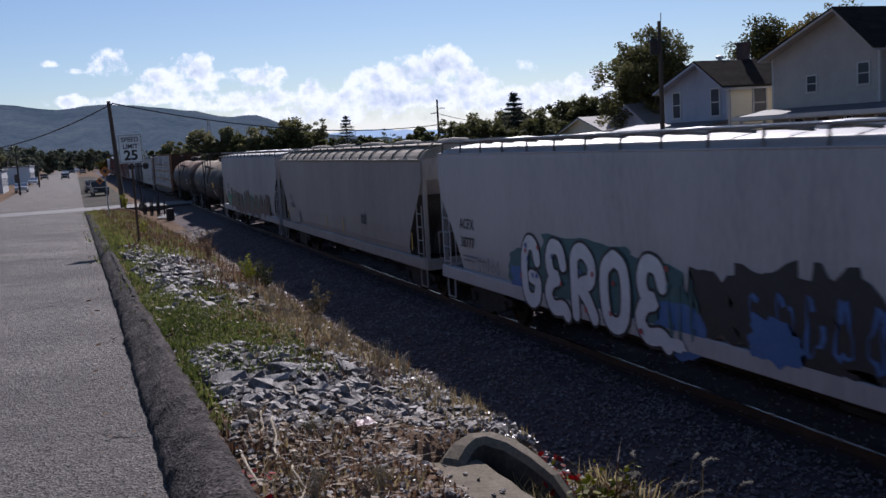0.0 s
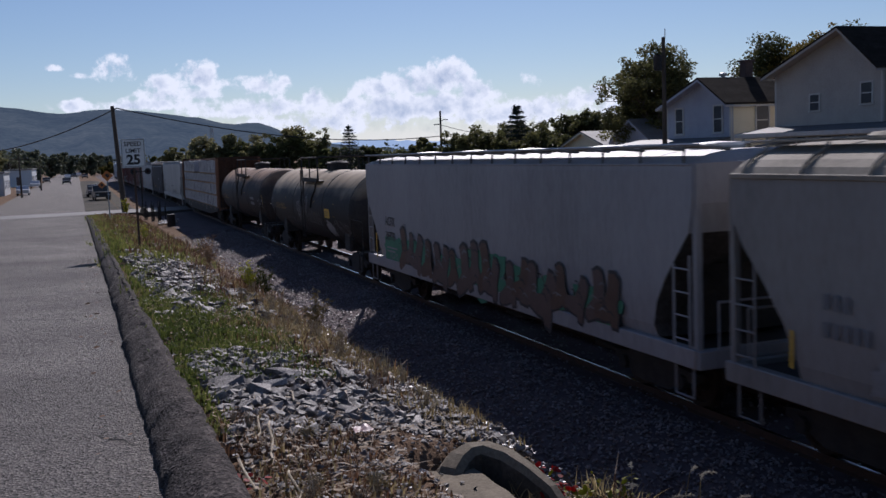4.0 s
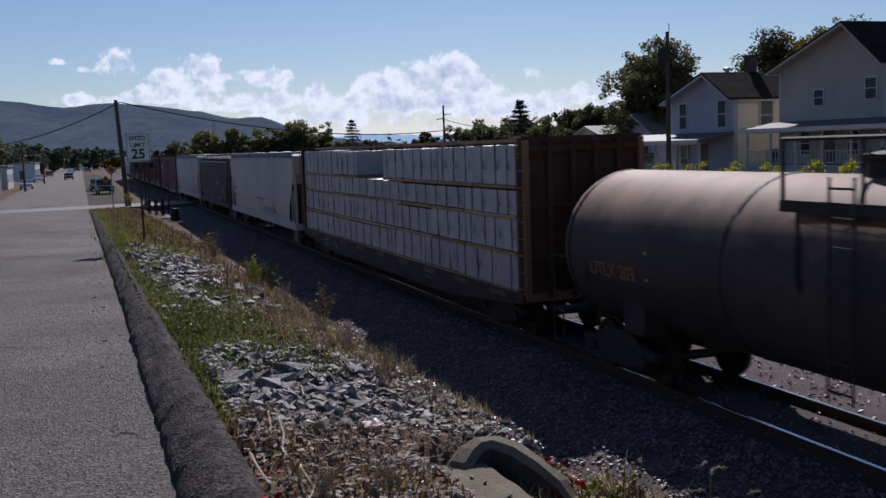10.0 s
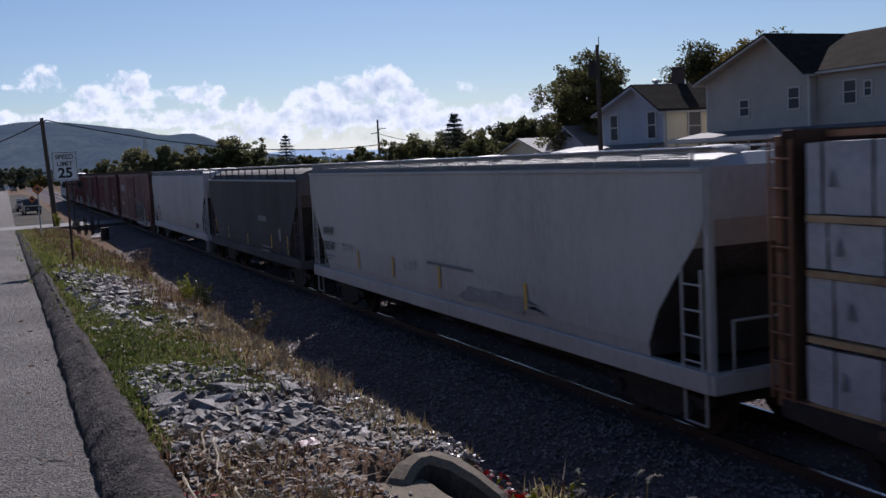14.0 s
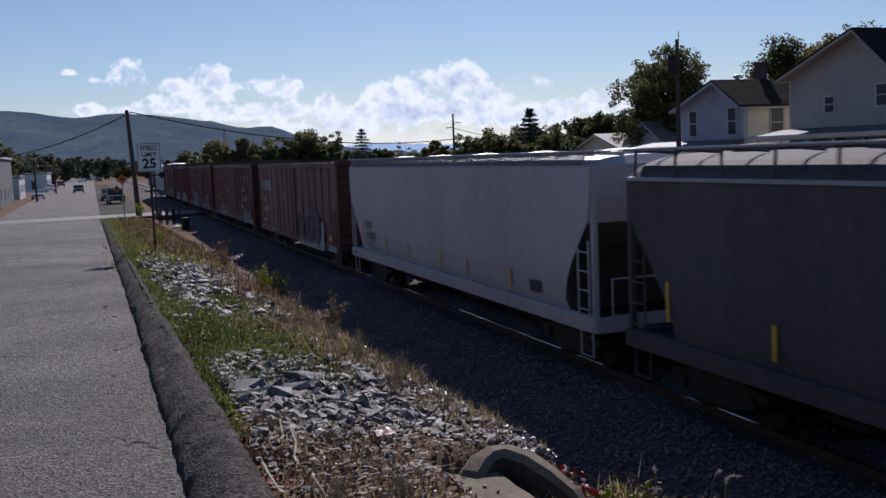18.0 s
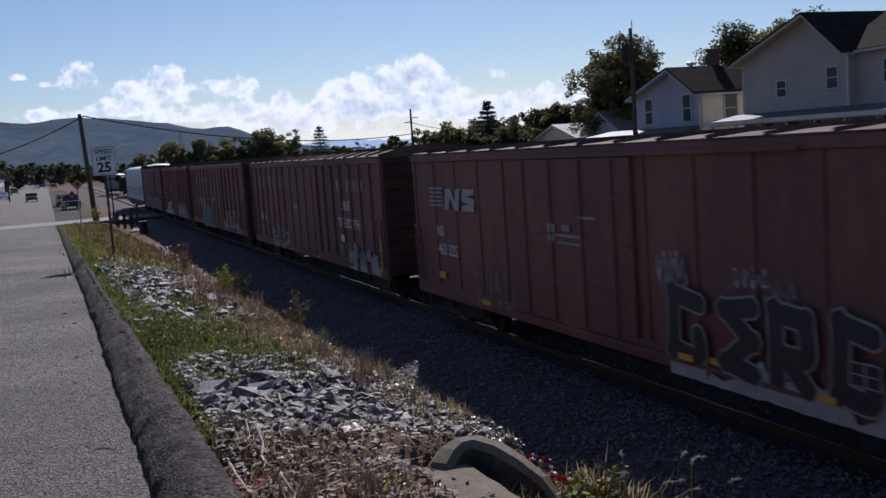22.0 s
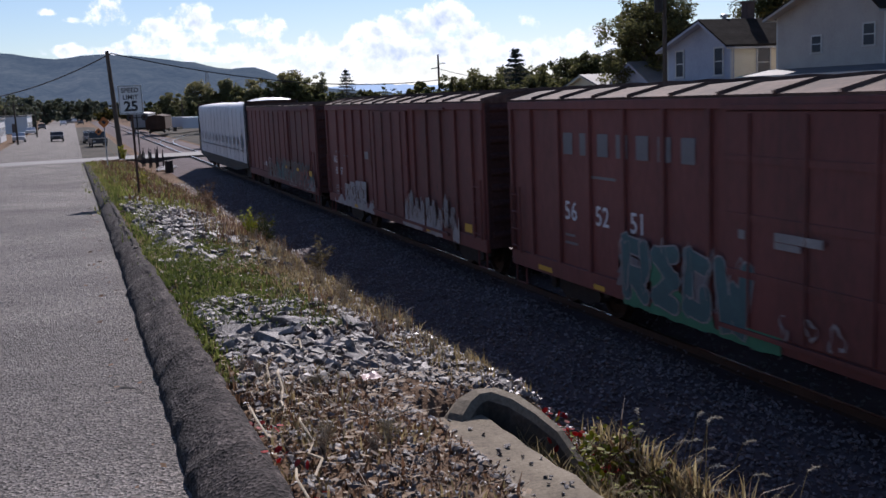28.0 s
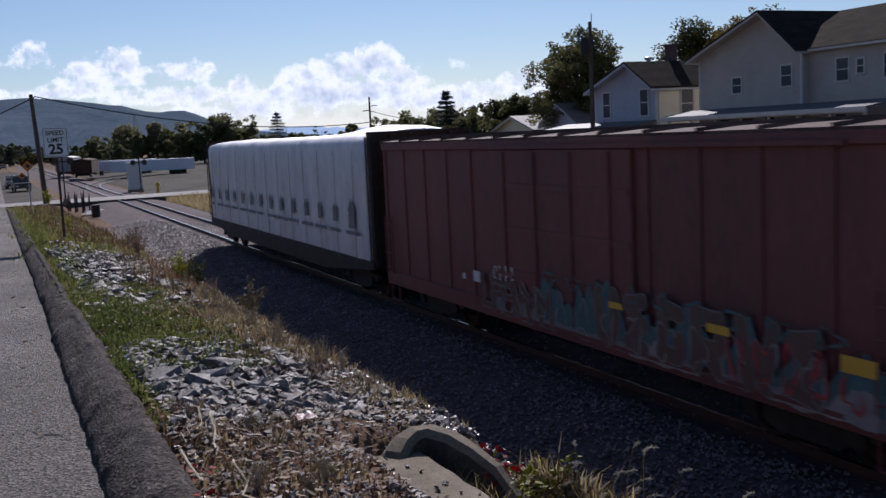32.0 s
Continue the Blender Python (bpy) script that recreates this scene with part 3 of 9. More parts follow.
def patchwork(car, rects, x, paint, name="marking", out=0.005):
    """Flat painted bars on the near side: (y, z, length, height)."""
    for y, z, ln, h in rects:
        bm = bmesh.new()
        bm.faces.new([bm.verts.new(c) for c in ((0, 0, 0), (ln, 0, 0), (ln, h, 0), (0, h, 0))])
        ob = part(name, bm, PAINT[paint], car)
        ob.matrix_basis = on_side(y, z, x, out)


def blob(car, y, z, length, height, paint, x, seed, out=0.004, name="graffiti", rough=0.25, n=40):
    """A painted patch with an uneven outline."""
    bm = bmesh.new()
    vs = []
    for i in range(n):
        a = 2 * math.pi * i / n
        r = 1 + rough * noise.noise(Vector((math.cos(a) * 2.2 + seed * 7.1, math.sin(a) * 2.2, seed))) + 0.4 * rough * noise.noise(Vector((math.cos(a) * 7 + seed, math.sin(a) * 7, 3)))
        c, s = math.cos(a), math.sin(a)
        sq = 1 / max(abs(c), abs(s)) ** 0.6
        vs.append(bm.verts.new((length / 2 * r * c * sq * 0.85, height / 2 * r * s * sq * 0.85, 0)))
    bm.faces.new(vs)
    bmesh.ops.triangulate(bm, faces=bm.faces)
    ob = part(name, bm, PAINT[paint], car)
    ob.matrix_basis = on_side(y, z, x, out)
    return ob


def strokes(car, y, z, length, height, paint, x, seed, count=6, width=0.06, out=0.007, name="graffiti"):
    """Looping sprayed lines that spell nothing."""
    rnd = random.Random(seed)
    step = length / count
    for k in range(count):
        bm = bmesh.new()
        cx = -length / 2 + step * (k + 0.5)
        pts = []
        a0, turn = rnd.uniform(0, 6.28), rnd.choice((-1, 1)) * rnd.uniform(3.5, 7.5)
        for i in range(15):
            a = a0 + turn * i / 14
            r = 0.5 * (0.75 + 0.25 * math.sin(3 * a + k))
            pts.append(Vector((cx + step * 0.62 * r * math.cos(a) + 0.12 * step * (i / 14 - 0.5), height * r * math.sin(a), 0)))
        prev = None
        for i, p in enumerate(pts):
            d = (pts[min(i + 1, 14)] - pts[max(i - 1, 0)]).normalized()
            nrm = Vector((-d.y, d.x, 0)) * width * (0.7 + 0.5 * math.sin(i * 0.9 + k)) * 0.5
            pair = (bm.verts.new(p + nrm), bm.verts.new(p - nrm))
            if prev:
                bm.faces.new((prev[0], prev[1], pair[1], pair[0]))
            prev = pair
        ob = part(name, bm, PAINT[paint], car)
        ob.matrix_basis = on_side(y, z, x, out + 0.0003 * k)


def ribbon(bm, pts, width, lift=0.0):
    """A flat painted line through the points, with square ends."""
    for i, (a, b) in enumerate(zip(pts, pts[1:])):
        a, b = Vector((*a, 0)), Vector((*b, 0))
        d = (b - a).normalized() * width / 2
        n = Vector((-d.y, d.x, 0))
        q = Vector((0, 0, lift + 0.0005 * i))
        bm.faces.new([bm.verts.new(p + q) for p in (a - d - n, b + d - n, b + d + n, a - d + n)])


GLYPHS = (((0, 0), (0.05, 1), (0.7, 0.95), (0.65, 0.5), (0.05, 0.5)), ((0.1, 1), (0, 0.05), (0.75, 0), (0.7, 0.45)), ((0.75, 0.9), (0.1, 1), (0.15, 0.5), (0.7, 0.45), (0.65, 0), (0, 0.05)),
          ((0, 0), (0.35, 1), (0.7, 0.02)), ((0.05, 0), (0, 1), (0.45, 0.45), (0.8, 1), (0.75, 0)), ((0.8, 1), (0.05, 0.9), (0, 0.1), (0.75, 0)))


def tag(car, y, z, length, height, fill, line, x, seed, count=5, fat=0.2, out=0.07):
    """Sprayed block shapes that spell nothing: an outline and a fill."""
    rnd = random.Random(seed)
    step = length / count
    for k in range(count):
        g = GLYPHS[rnd.randrange(len(GLYPHS))]
        tilt = rnd.uniform(-0.5, 0.5)
        g = [(0.8 - px, pz) for px, pz in g] if rnd.random() < 0.5 else g
        hh = height * rnd.uniform(0.8, 1.1)
        pts = [(-length / 2 + step * k + step * 1.25 * px + tilt * hh * (pz - 0.5), hh * (pz - 0.5) + rnd.uniform(-0.05, 0.05) * height) for px, pz in g]
        for paint, w, o in ((line, fat * height * 1.55, 0.0), (fill, fat * height, 0.004)):
            bm = bmesh.new()
            ribbon(bm, pts, w)
            ob = part("graffiti", bm, PAINT[paint], car)
            ob.matrix_basis = on_side(y, z, x, out + o + 0.0007 * k)


def painted_line(bm, pts, width, close=False):
    """A painted line of even width with rounded ends, smooth through the points."""
    P = [Vector((*p, 0)) for p in pts]
    line = []
    for i in range(len(P) - 1):
        a, b, c, d = P[max(i - 1, 0)], P[i], P[i + 1], P[min(i + 2, len(P) - 1)]
        for k in range(6):
            u = k / 6
            line.append(0.5 * (2 * b + (c - a) * u + (2 * a - 5 * b + 4 * c - d) * u * u + (3 * b - a - 3 * c + d) * u ** 3))
    line.append(P[-1])
    prev = None
    n = len(line)
    for i, p in enumerate(line):
        d = (line[min(i + 1, n - 1)] - line[max(i - 1, 0)])
        d = d.normalized() if d.length > 1e-6 else Vector((1, 0, 0))
        o = Vector((-d.y, d.x, 0)) * width / 2
        lift = Vector((0, 0, 0.00006 * i))
        pair = (bm.verts.new(p + o + lift), bm.verts.new(p - o + lift))
        if prev:
            bm.faces.new((prev[0], prev[1], pair[1], pair[0]))
        prev = pair
    for p, lift in ((line[0], -0.0002), (line[-1], 0.00006 * n + 0.0002)):
        bm.faces.new([bm.verts.new(p + Vector((math.cos(k * 0.6283) * width / 2, math.sin(k * 0.6283) * width / 2, lift))) for k in range(10)])


SPRAYED = {
    "G": ((0.85, 0.72), (0.72, 0.95), (0.38, 1.0), (0.12, 0.75), (0.08, 0.4), (0.18, 0.1), (0.5, 0.0), (0.8, 0.1), (0.85, 0.36), (0.5, 0.42)),
    "E": ((0.9, 0.74), (0.75, 0.97), (0.38, 1.0), (0.2, 0.76), (0.35, 0.53), (0.62, 0.5), (0.3, 0.42), (0.12, 0.2), (0.38, 0.0), (0.85, 0.03), (1.05, -0.06)),
    "R": ((0.15, 0.0), (0.12, 0.5), (0.16, 0.9), (0.5, 1.02), (0.86, 0.85), (0.82, 0.58), (0.4, 0.46), (0.66, 0.28), (0.95, 0.02)),
    "O": ((0.5, 1.0), (0.14, 0.82), (0.08, 0.45), (0.2, 0.1), (0.52, 0.0), (0.84, 0.14), (0.92, 0.55), (0.82, 0.88), (0.5, 1.0)),
    "S": ((0.9, 0.85), (0.5, 1.0), (0.12, 0.78), (0.45, 0.54), (0.88, 0.3), (0.55, 0.0), (0.08, 0.1)),
    "bent": ((0.1, 0.0), (0.1, 0.0), (0.1, 1.0), (0.1, 1.0), (0.85, 0.95), (0.85, 0.95), (0.9, 0.45), (0.3, 0.4), (0.3, 0.4), (0.9, 0.0)),
    "zig": ((0.9, 1.0), (0.9, 1.0), (0.1, 0.9), (0.1, 0.9), (0.85, 0.5), (0.85, 0.5), (0.1, 0.1), (0.1, 0.1), (0.9, 0.0)),
    "fork": ((0.05, 1.0), (0.05, 1.0), (0.28, 0.0), (0.28, 0.0), (0.5, 0.62), (0.72, 0.0), (0.72, 0.0), (0.95, 1.0)),
    "hook": ((0.9, 0.9), (0.9, 0.9), (0.15, 1.0), (0.15, 1.0), (0.1, 0.1), (0.1, 0.1), (0.85, 0.05), (0.85, 0.4)),
    "U": ((0.08, 1.0), (0.12, 0.2), (0.5, 0.0), (0.88, 0.2), (0.92, 1.0)),
    "N": ((0.08, 0.0), (0.14, 1.0), (0.5, 0.5), (0.86, 0.0), (0.92, 1.0))}


def sprayed(car, shape, y, z, w, h, fill, line, x, fat, rim, out):
    """One sprayed letter shape: an outline and a fill inside it; (y, z) is its lower corner."""
    pts = [(u * w, v * h) for u, v in SPRAYED[shape]]
    for paint, width, o in ((line, fat + 2 * rim, 0.0), (fill, fat, 0.005)):
        bm = bmesh.new()
        painted_line(bm, pts, width)
        ob = part("graffiti", bm, PAINT[paint], car)
        ob.matrix_basis = on_side(y, z, x, out + o)


def band(car, y, z0, z1, length, paint, x, seed, out=0.062, gaps=0.25, name="graffiti"):
    """A long sprayed field with a ragged upper edge and bare gaps in it."""
    bm = bmesh.new()
    n = int(length / 0.09)
    for i in range(n):
        a, b = -length / 2 + length * i / n, -length / 2 + length * (i + 1) / n
        f = [0.5 + noise.noise(Vector((seed * 3.7, u * 1.6, 2))) + 0.35 * noise.noise(Vector((seed, u * 6, 5))) for u in (a, b)]
        g = [noise.noise(Vector((u * 1.1, seed * 9.1, 8))) for u in (a, b)]
        if min(g) < -0.5 + gaps:
            continue
        lo = z0 + 0.05 * noise.noise(Vector((a * 3, seed, 1)))
        ha, hb = (lerp(z0, z1, max(0.12, min(1.15, v))) for v in f)
        bm.faces.new([bm.verts.new((u, v, 0)) for u, v in ((a, lo), (b, lo), (b, hb), (a, ha))])
    ob = part(name, bm, PAINT[paint], car)
    ob.matrix_basis = on_side(y, 0, x, out)


BOOT = ((0.12, 1.02), (0.45, 1.08), (0.74, 0.98), (0.78, 0.7), (0.74, 0.42), (0.88, 0.2), (0.9, -0.04), (0.55, -0.08), (0.45, 0.02), (0.1, -0.06), (-0.42, -0.1), (-0.56, 0.02), (-0.5, 0.2), (-0.25, 0.3), (0.05, 0.42), (0.14, 0.7))


def boot(car, y, z, size, tilt, x, seed, out=0.01):
    """A sprayed brown boot with a dark outline."""
    for paint, grow, o in (("black", 1.13, 0.0), (("umber", "brown", "umber")[seed % 3], 1.0, 0.002)):
        bm = bmesh.new()
        f = bm.faces.new([bm.verts.new(((px - 0.2) * size * 0.72 * grow, (pz - 0.45) * size * grow, 0)) for px, pz in BOOT])
        bmesh.ops.triangulate(bm, faces=[f])
        ob = part("graffiti", bm, PAINT[paint], car)
        ob.matrix_basis = on_side(y, z, x, out + o) @ Matrix.Rotation(tilt, 4, "Z")
    rnd = random.Random(seed)
    bm = bmesh.new()
    for k in range(4):
        px, pz = rnd.uniform(-0.3, 0.4) * size, rnd.uniform(-0.4, 0.5) * size
        ribbon(bm, ((px - 0.12 * size, pz), (px, pz + 0.05 * size), (px + 0.14 * size, pz - 0.02 * size)), 0.035 * size, 0.0002 * k)
    ob = part("graffiti", bm, PAINT["black" if seed % 2 else "grey"], car)
    ob.matrix_basis = on_side(y, z, x, out + 0.005) @ Matrix.Rotation(tilt, 4, "Z")


def wrap(car, R, zc):
    """Lays the flat painted work on a tank's curved side."""
    for ob in car.children:
        if ob.name.split(".")[0] in ("graffiti", "lettering", "marking", "placard", "reflector"):
            out = max(0.004, -ob.matrix_basis.translation.x - R)
            me = ob.data
            for v in me.vertices:
                p = ob.matrix_basis @ v.co
                dz = max(-R * 0.98, min(R * 0.98, p.z - zc))
                a = math.asin(dz / R)
                v.co = ob.matrix_basis.inverted() @ Vector((-(R + out) * math.cos(a), p.y, zc + (R + out) * math.sin(a)))


def start_car(name, label, category, y_trail, length):
    """A car whose trailing end stands at y_trail when the clip starts; its origin is at its middle on the rails."""
    car = thing(name, label, category)
    CARS.append((car, y_trail - length / 2))
    return car


def hopper(label, y_trail, length, skin, roof_skin, style="round", eave=4.0, sill=0.9, mesh=False, lip=None, steep=True):
    """A covered hopper: barrel or trapezoid body, sloped ends over open platforms, bays below, a walkway on the roof."""
    car = start_car("covered_hopper", label, "hopper car", y_trail, length)
    h = length / 2 - 0.35
    W = 1.58
    # (height, half width, half length)
    top, crown = eave, (4.19 if steep else 4.26)
    if style == "round":
        prof = [(sill + 0.3, W - 0.10, h - 1.15), (1.4, W - 0.04, h - 1.2), (1.8, W, h - 1.05), (2.2, W + 0.015, h - 0.78), (2.6, W + 0.02, h - 0.44), (2.95, W + 0.02, h - 0.14), (3.4, W + 0.015, h - 0.04), (top - 0.12, W + 0.005, h - 0.04), (top, W - 0.01, h - 0.04)]
    else:
        prof = [(sill + 0.3, W - 0.06, h - 1.42), (1.4, W - 0.02, h - 1.4), (1.9, W, h - 1.15), (2.4, W, h - 0.75), (2.9, W, h - 0.3), (3.3, W, h - 0.05), (top, W, h - 0.05)]
    bend = ((0.0, 0.03), (0.22, 0.10), (0.45, 0.22), (0.68, 0.42), (0.86, 0.7), (0.96, 1.0), (1.0, 1.58))
    roof = [(lerp(top, crown, f), W - dx, h - 0.06 - 0.24 * f) for f, dx in bend]
    shoulder = [(W - dx, lerp(top, crown, f)) for f, dx in bend]
    for nm, rows_, mt in (("body", prof, skin), ("roof", roof, skin if style == "round" else roof_skin)):
        bm = bmesh.new()
        rings = [[bm.verts.new((sx * max(w, 0.001), sy * e, z)) for sx, sy in ((-1, -1), (1, -1), (1, 1), (-1, 1))] for z, w, e in rows_]
        # Lower end faces go on darker sheets; the upper ends keep the body's material.
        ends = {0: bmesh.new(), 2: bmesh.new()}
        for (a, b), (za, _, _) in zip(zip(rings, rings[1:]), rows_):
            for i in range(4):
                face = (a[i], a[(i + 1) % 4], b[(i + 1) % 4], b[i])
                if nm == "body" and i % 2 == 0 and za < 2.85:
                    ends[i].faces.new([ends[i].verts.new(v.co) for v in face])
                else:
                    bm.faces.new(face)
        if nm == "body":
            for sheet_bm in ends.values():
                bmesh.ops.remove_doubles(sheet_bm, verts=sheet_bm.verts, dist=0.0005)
                part("end_slope", sheet_bm, END_DARK, car, "dark end slope")
        bm.faces.new(rings[0][::-1])
        if nm == "body":
            bm.faces.new(rings[-1])
        part(nm, bm, mt, car)
    # upright weld seams on the sides
    for i in range(1, 6):
        yy = -h + 1.3 + (2 * h - 2.6) * i / 6
        for sx in (-1, 1):
            bm = bmesh.new()
            for (za, wa, _), (zb, wb, _) in zip(prof[1:], prof[2:]):
                bm.faces.new([bm.verts.new(c) for c in ((sx * (wa + 0.003), yy - 0.018, za), (sx * (wa + 0.003), yy + 0.018, za), (sx * (wb + 0.003), yy + 0.018, zb), (sx * (wb + 0.003), yy - 0.018, zb))])
            part("weld_seam", bm, skin, car)
    # eave moulding, side sills and end frames
    for sx in (-1, 1):
        x0, x1 = sorted((sx * (W - 0.14), sx * (W + 0.03)))
        part("eave", box(*sorted((sx * (W - 0.13), sx * (W + (0.012 if style == "round" else 0.035)))), -h + 0.08, h - 0.08, prof[-1][0] - (0.035 if style == "round" else 0.07), prof[-1][0] + 0.0, 0.01), lip or (skin if style == "round" else roof_skin), car)
        part("side_sill", box(x0, x1 + (0 if sx > 0 else 0), -h, h, sill, sill + 0.3, 0.015), skin, car)
    for sy in (-1, 1):
        part("end_sill", box(-W, W, sy * h - 0.09, sy * h + 0.09, sill, sill + 0.28, 0.01), skin, car)
        part("end_platform", box(-1.35, 1.35, *sorted((sy * (h - 0.1), sy * (h - 2.0))), sill + 0.12, sill + 0.2), DARK_STEEL, car)
        for sx in (-1, 1):
            bm = box(sx * 1.5 - 0.05, sx * 1.5 + 0.05, sy * (h - 0.05) - 0.05, sy * (h - 0.05) + 0.05, sill + 0.25, top - 0.02)
            part("corner_post", bm, skin, car)
            part("step", pipe([(sx * 1.52, sy * (h - 0.15), sill + 0.05), (sx * 1.52, sy * (h - 0.15), 0.42), (sx * 1.52, sy * (h - 0.62), 0.42), (sx * 1.52, sy * (h - 0.62), sill + 0.05)], 0.022), skin, car)
            ladder(car, sx * 1.58, sy * (h - 0.36), sill + 0.3, 2.62, 0.42, skin)
        # An added dark block in the open end stands in for its shade.
        part("end_shade", slab([(sy * (h - 1.5), sill + 0.3), (sy * (h - 0.95), sill + 0.3), (sy * (h - 0.75), 1.9), (sy * (h - 0.5), 2.4)], -0.9, 0.9), UNDER, car)
    # discharge bays
    bays = 4 if length > 19 else 3
    span = (2 * h - 4.6) / bays
    for i in range(bays):
        yc = -h + 2.3 + span * (i + 0.5)
        bm = bmesh.new()
        a = [bm.verts.new((sx * 1.25, yc + sy * span * 0.46, sill + 0.32)) for sx, sy in ((-1, -1), (1, -1), (1, 1), (-1, 1))]
        b = [bm.verts.new((sx * 0.5, yc + sy * 0.4, 0.42)) for sx, sy in ((-1, -1), (1, -1), (1, 1), (-1, 1))]
        for j in range(4):
            bm.faces.new((a[j], a[(j + 1) % 4], b[(j + 1) % 4], b[j]))
        bm.faces.new(b)
        bm.faces.new(a[::-1])
        bay = part("discharge_bay", bm, UNDER, car)
        part("gate", box(-0.55, 0.55, yc - 0.45, yc + 0.45, 0.34, 0.43), UNDER, bay)
    part("centre_sill", box(-0.3, 0.3, -h, h, 0.75, 1.05), UNDER, car)
    # running boards along the roof's edges, on brackets, and the hatches
    zt = 4.275 if steep else crown + 0.03
    xw = W - 0.08 if steep else W - 0.5
    for sx in (-1, 1):
        bm = bmesh.new()
        for dx in (0.0, 0.09, 0.18, 0.27):
            box(sx * (xw - dx) - 0.04, sx * (xw - dx) + 0.04, -h - 0.1, h + 0.1, zt - 0.025, zt, 0, bm)
        part("walkway", bm, GALV if steep else roof_skin, car)
        if steep:
            part("edge_rail", bar((sx * (xw + 0.04), -h - 0.1, zt), (sx * (xw + 0.04), h + 0.1, zt), 0.018, 6), GALV, car)
    n = int(length / 1.15)
    for i in range(n):
        yy = -h + 0.3 + (2 * h - 0.6) * i / (n - 1)
        if steep:
            part("roof_bracket", pipe([(W - 0.02, yy, top - 0.05), (xw + 0.03, yy, zt - 0.03), (xw - 0.3, yy, zt - 0.04), (0.7, yy, crown)], 0.026, 5), roof_skin, car)
            bm = pipe([(-W + 0.02, yy, top - 0.05), (-xw - 0.03, yy, zt - 0.03), (-xw + 0.3, yy, zt - 0.04), (-0.7, yy, crown)], 0.026, 5)
        else:
            bm = pipe([(-W + 0.02, yy, top)] + [(-x - 0.01, yy, z + 0.03) for x, z in shoulder[1:4]] + [(-xw, yy, zt), (xw, yy, zt)] + [(x + 0.01, yy, z + 0.03) for x, z in shoulder[3:0:-1]] + [(W - 0.02, yy, top)], 0.024, 5)
        part("roof_bracket", bm, roof_skin, car)
        if mesh and i < n - 1:
            step_y = (2 * h - 0.6) / (n - 1)
            bm = bmesh.new()
            foot, head = (-W + 0.01, top + 0.02), (-xw - 0.03, zt - 0.03)
            for k in range(30):
                ya = yy + 0.05 + (step_y - 0.1) * k / 29
                off = 0.012 * (k % 2)
                bar((foot[0], ya, foot[1]), (head[0], ya + off, head[1]), 0.007, 3, bm)
            for k in range(8):
                f = k / 7
                xx, zz = lerp(foot[0], head[0], f) - 0.012, lerp(foot[1], head[1], f)
                bar((xx, yy + 0.04, zz), (xx, yy + step_y - 0.04, zz), 0.007, 3, bm)
            part("grating", bm, GALV, car)
    for i in range(5):
        yy = -h + 1.6 + (2 * h - 3.2) * i / 4
        hb = part("hatch", lathe([(0.46, crown - 0.05), (0.46, crown + 0.05), (0.38, crown + 0.1), (0.05, crown + 0.12)], 14), GALV if style == "round" else roof_skin, car)
        hb.matrix_basis = pose(0, yy, 0)
    for sy in (-1, 1):
        part("crossover", pipe([(-1.2, sy * (h + 0.05), sill + 1.0), (-1.2, sy * (h + 0.05), sill + 0.3), (1.2, sy * (h + 0.05), sill + 0.3), (1.2, sy * (h + 0.05), sill + 1.0), (-1.2, sy * (h + 0.05), sill + 1.0)], 0.02), skin, car)
    running_gear(car, length / 2 - 0.25, 2.0)
    return car, W + 0.02, h


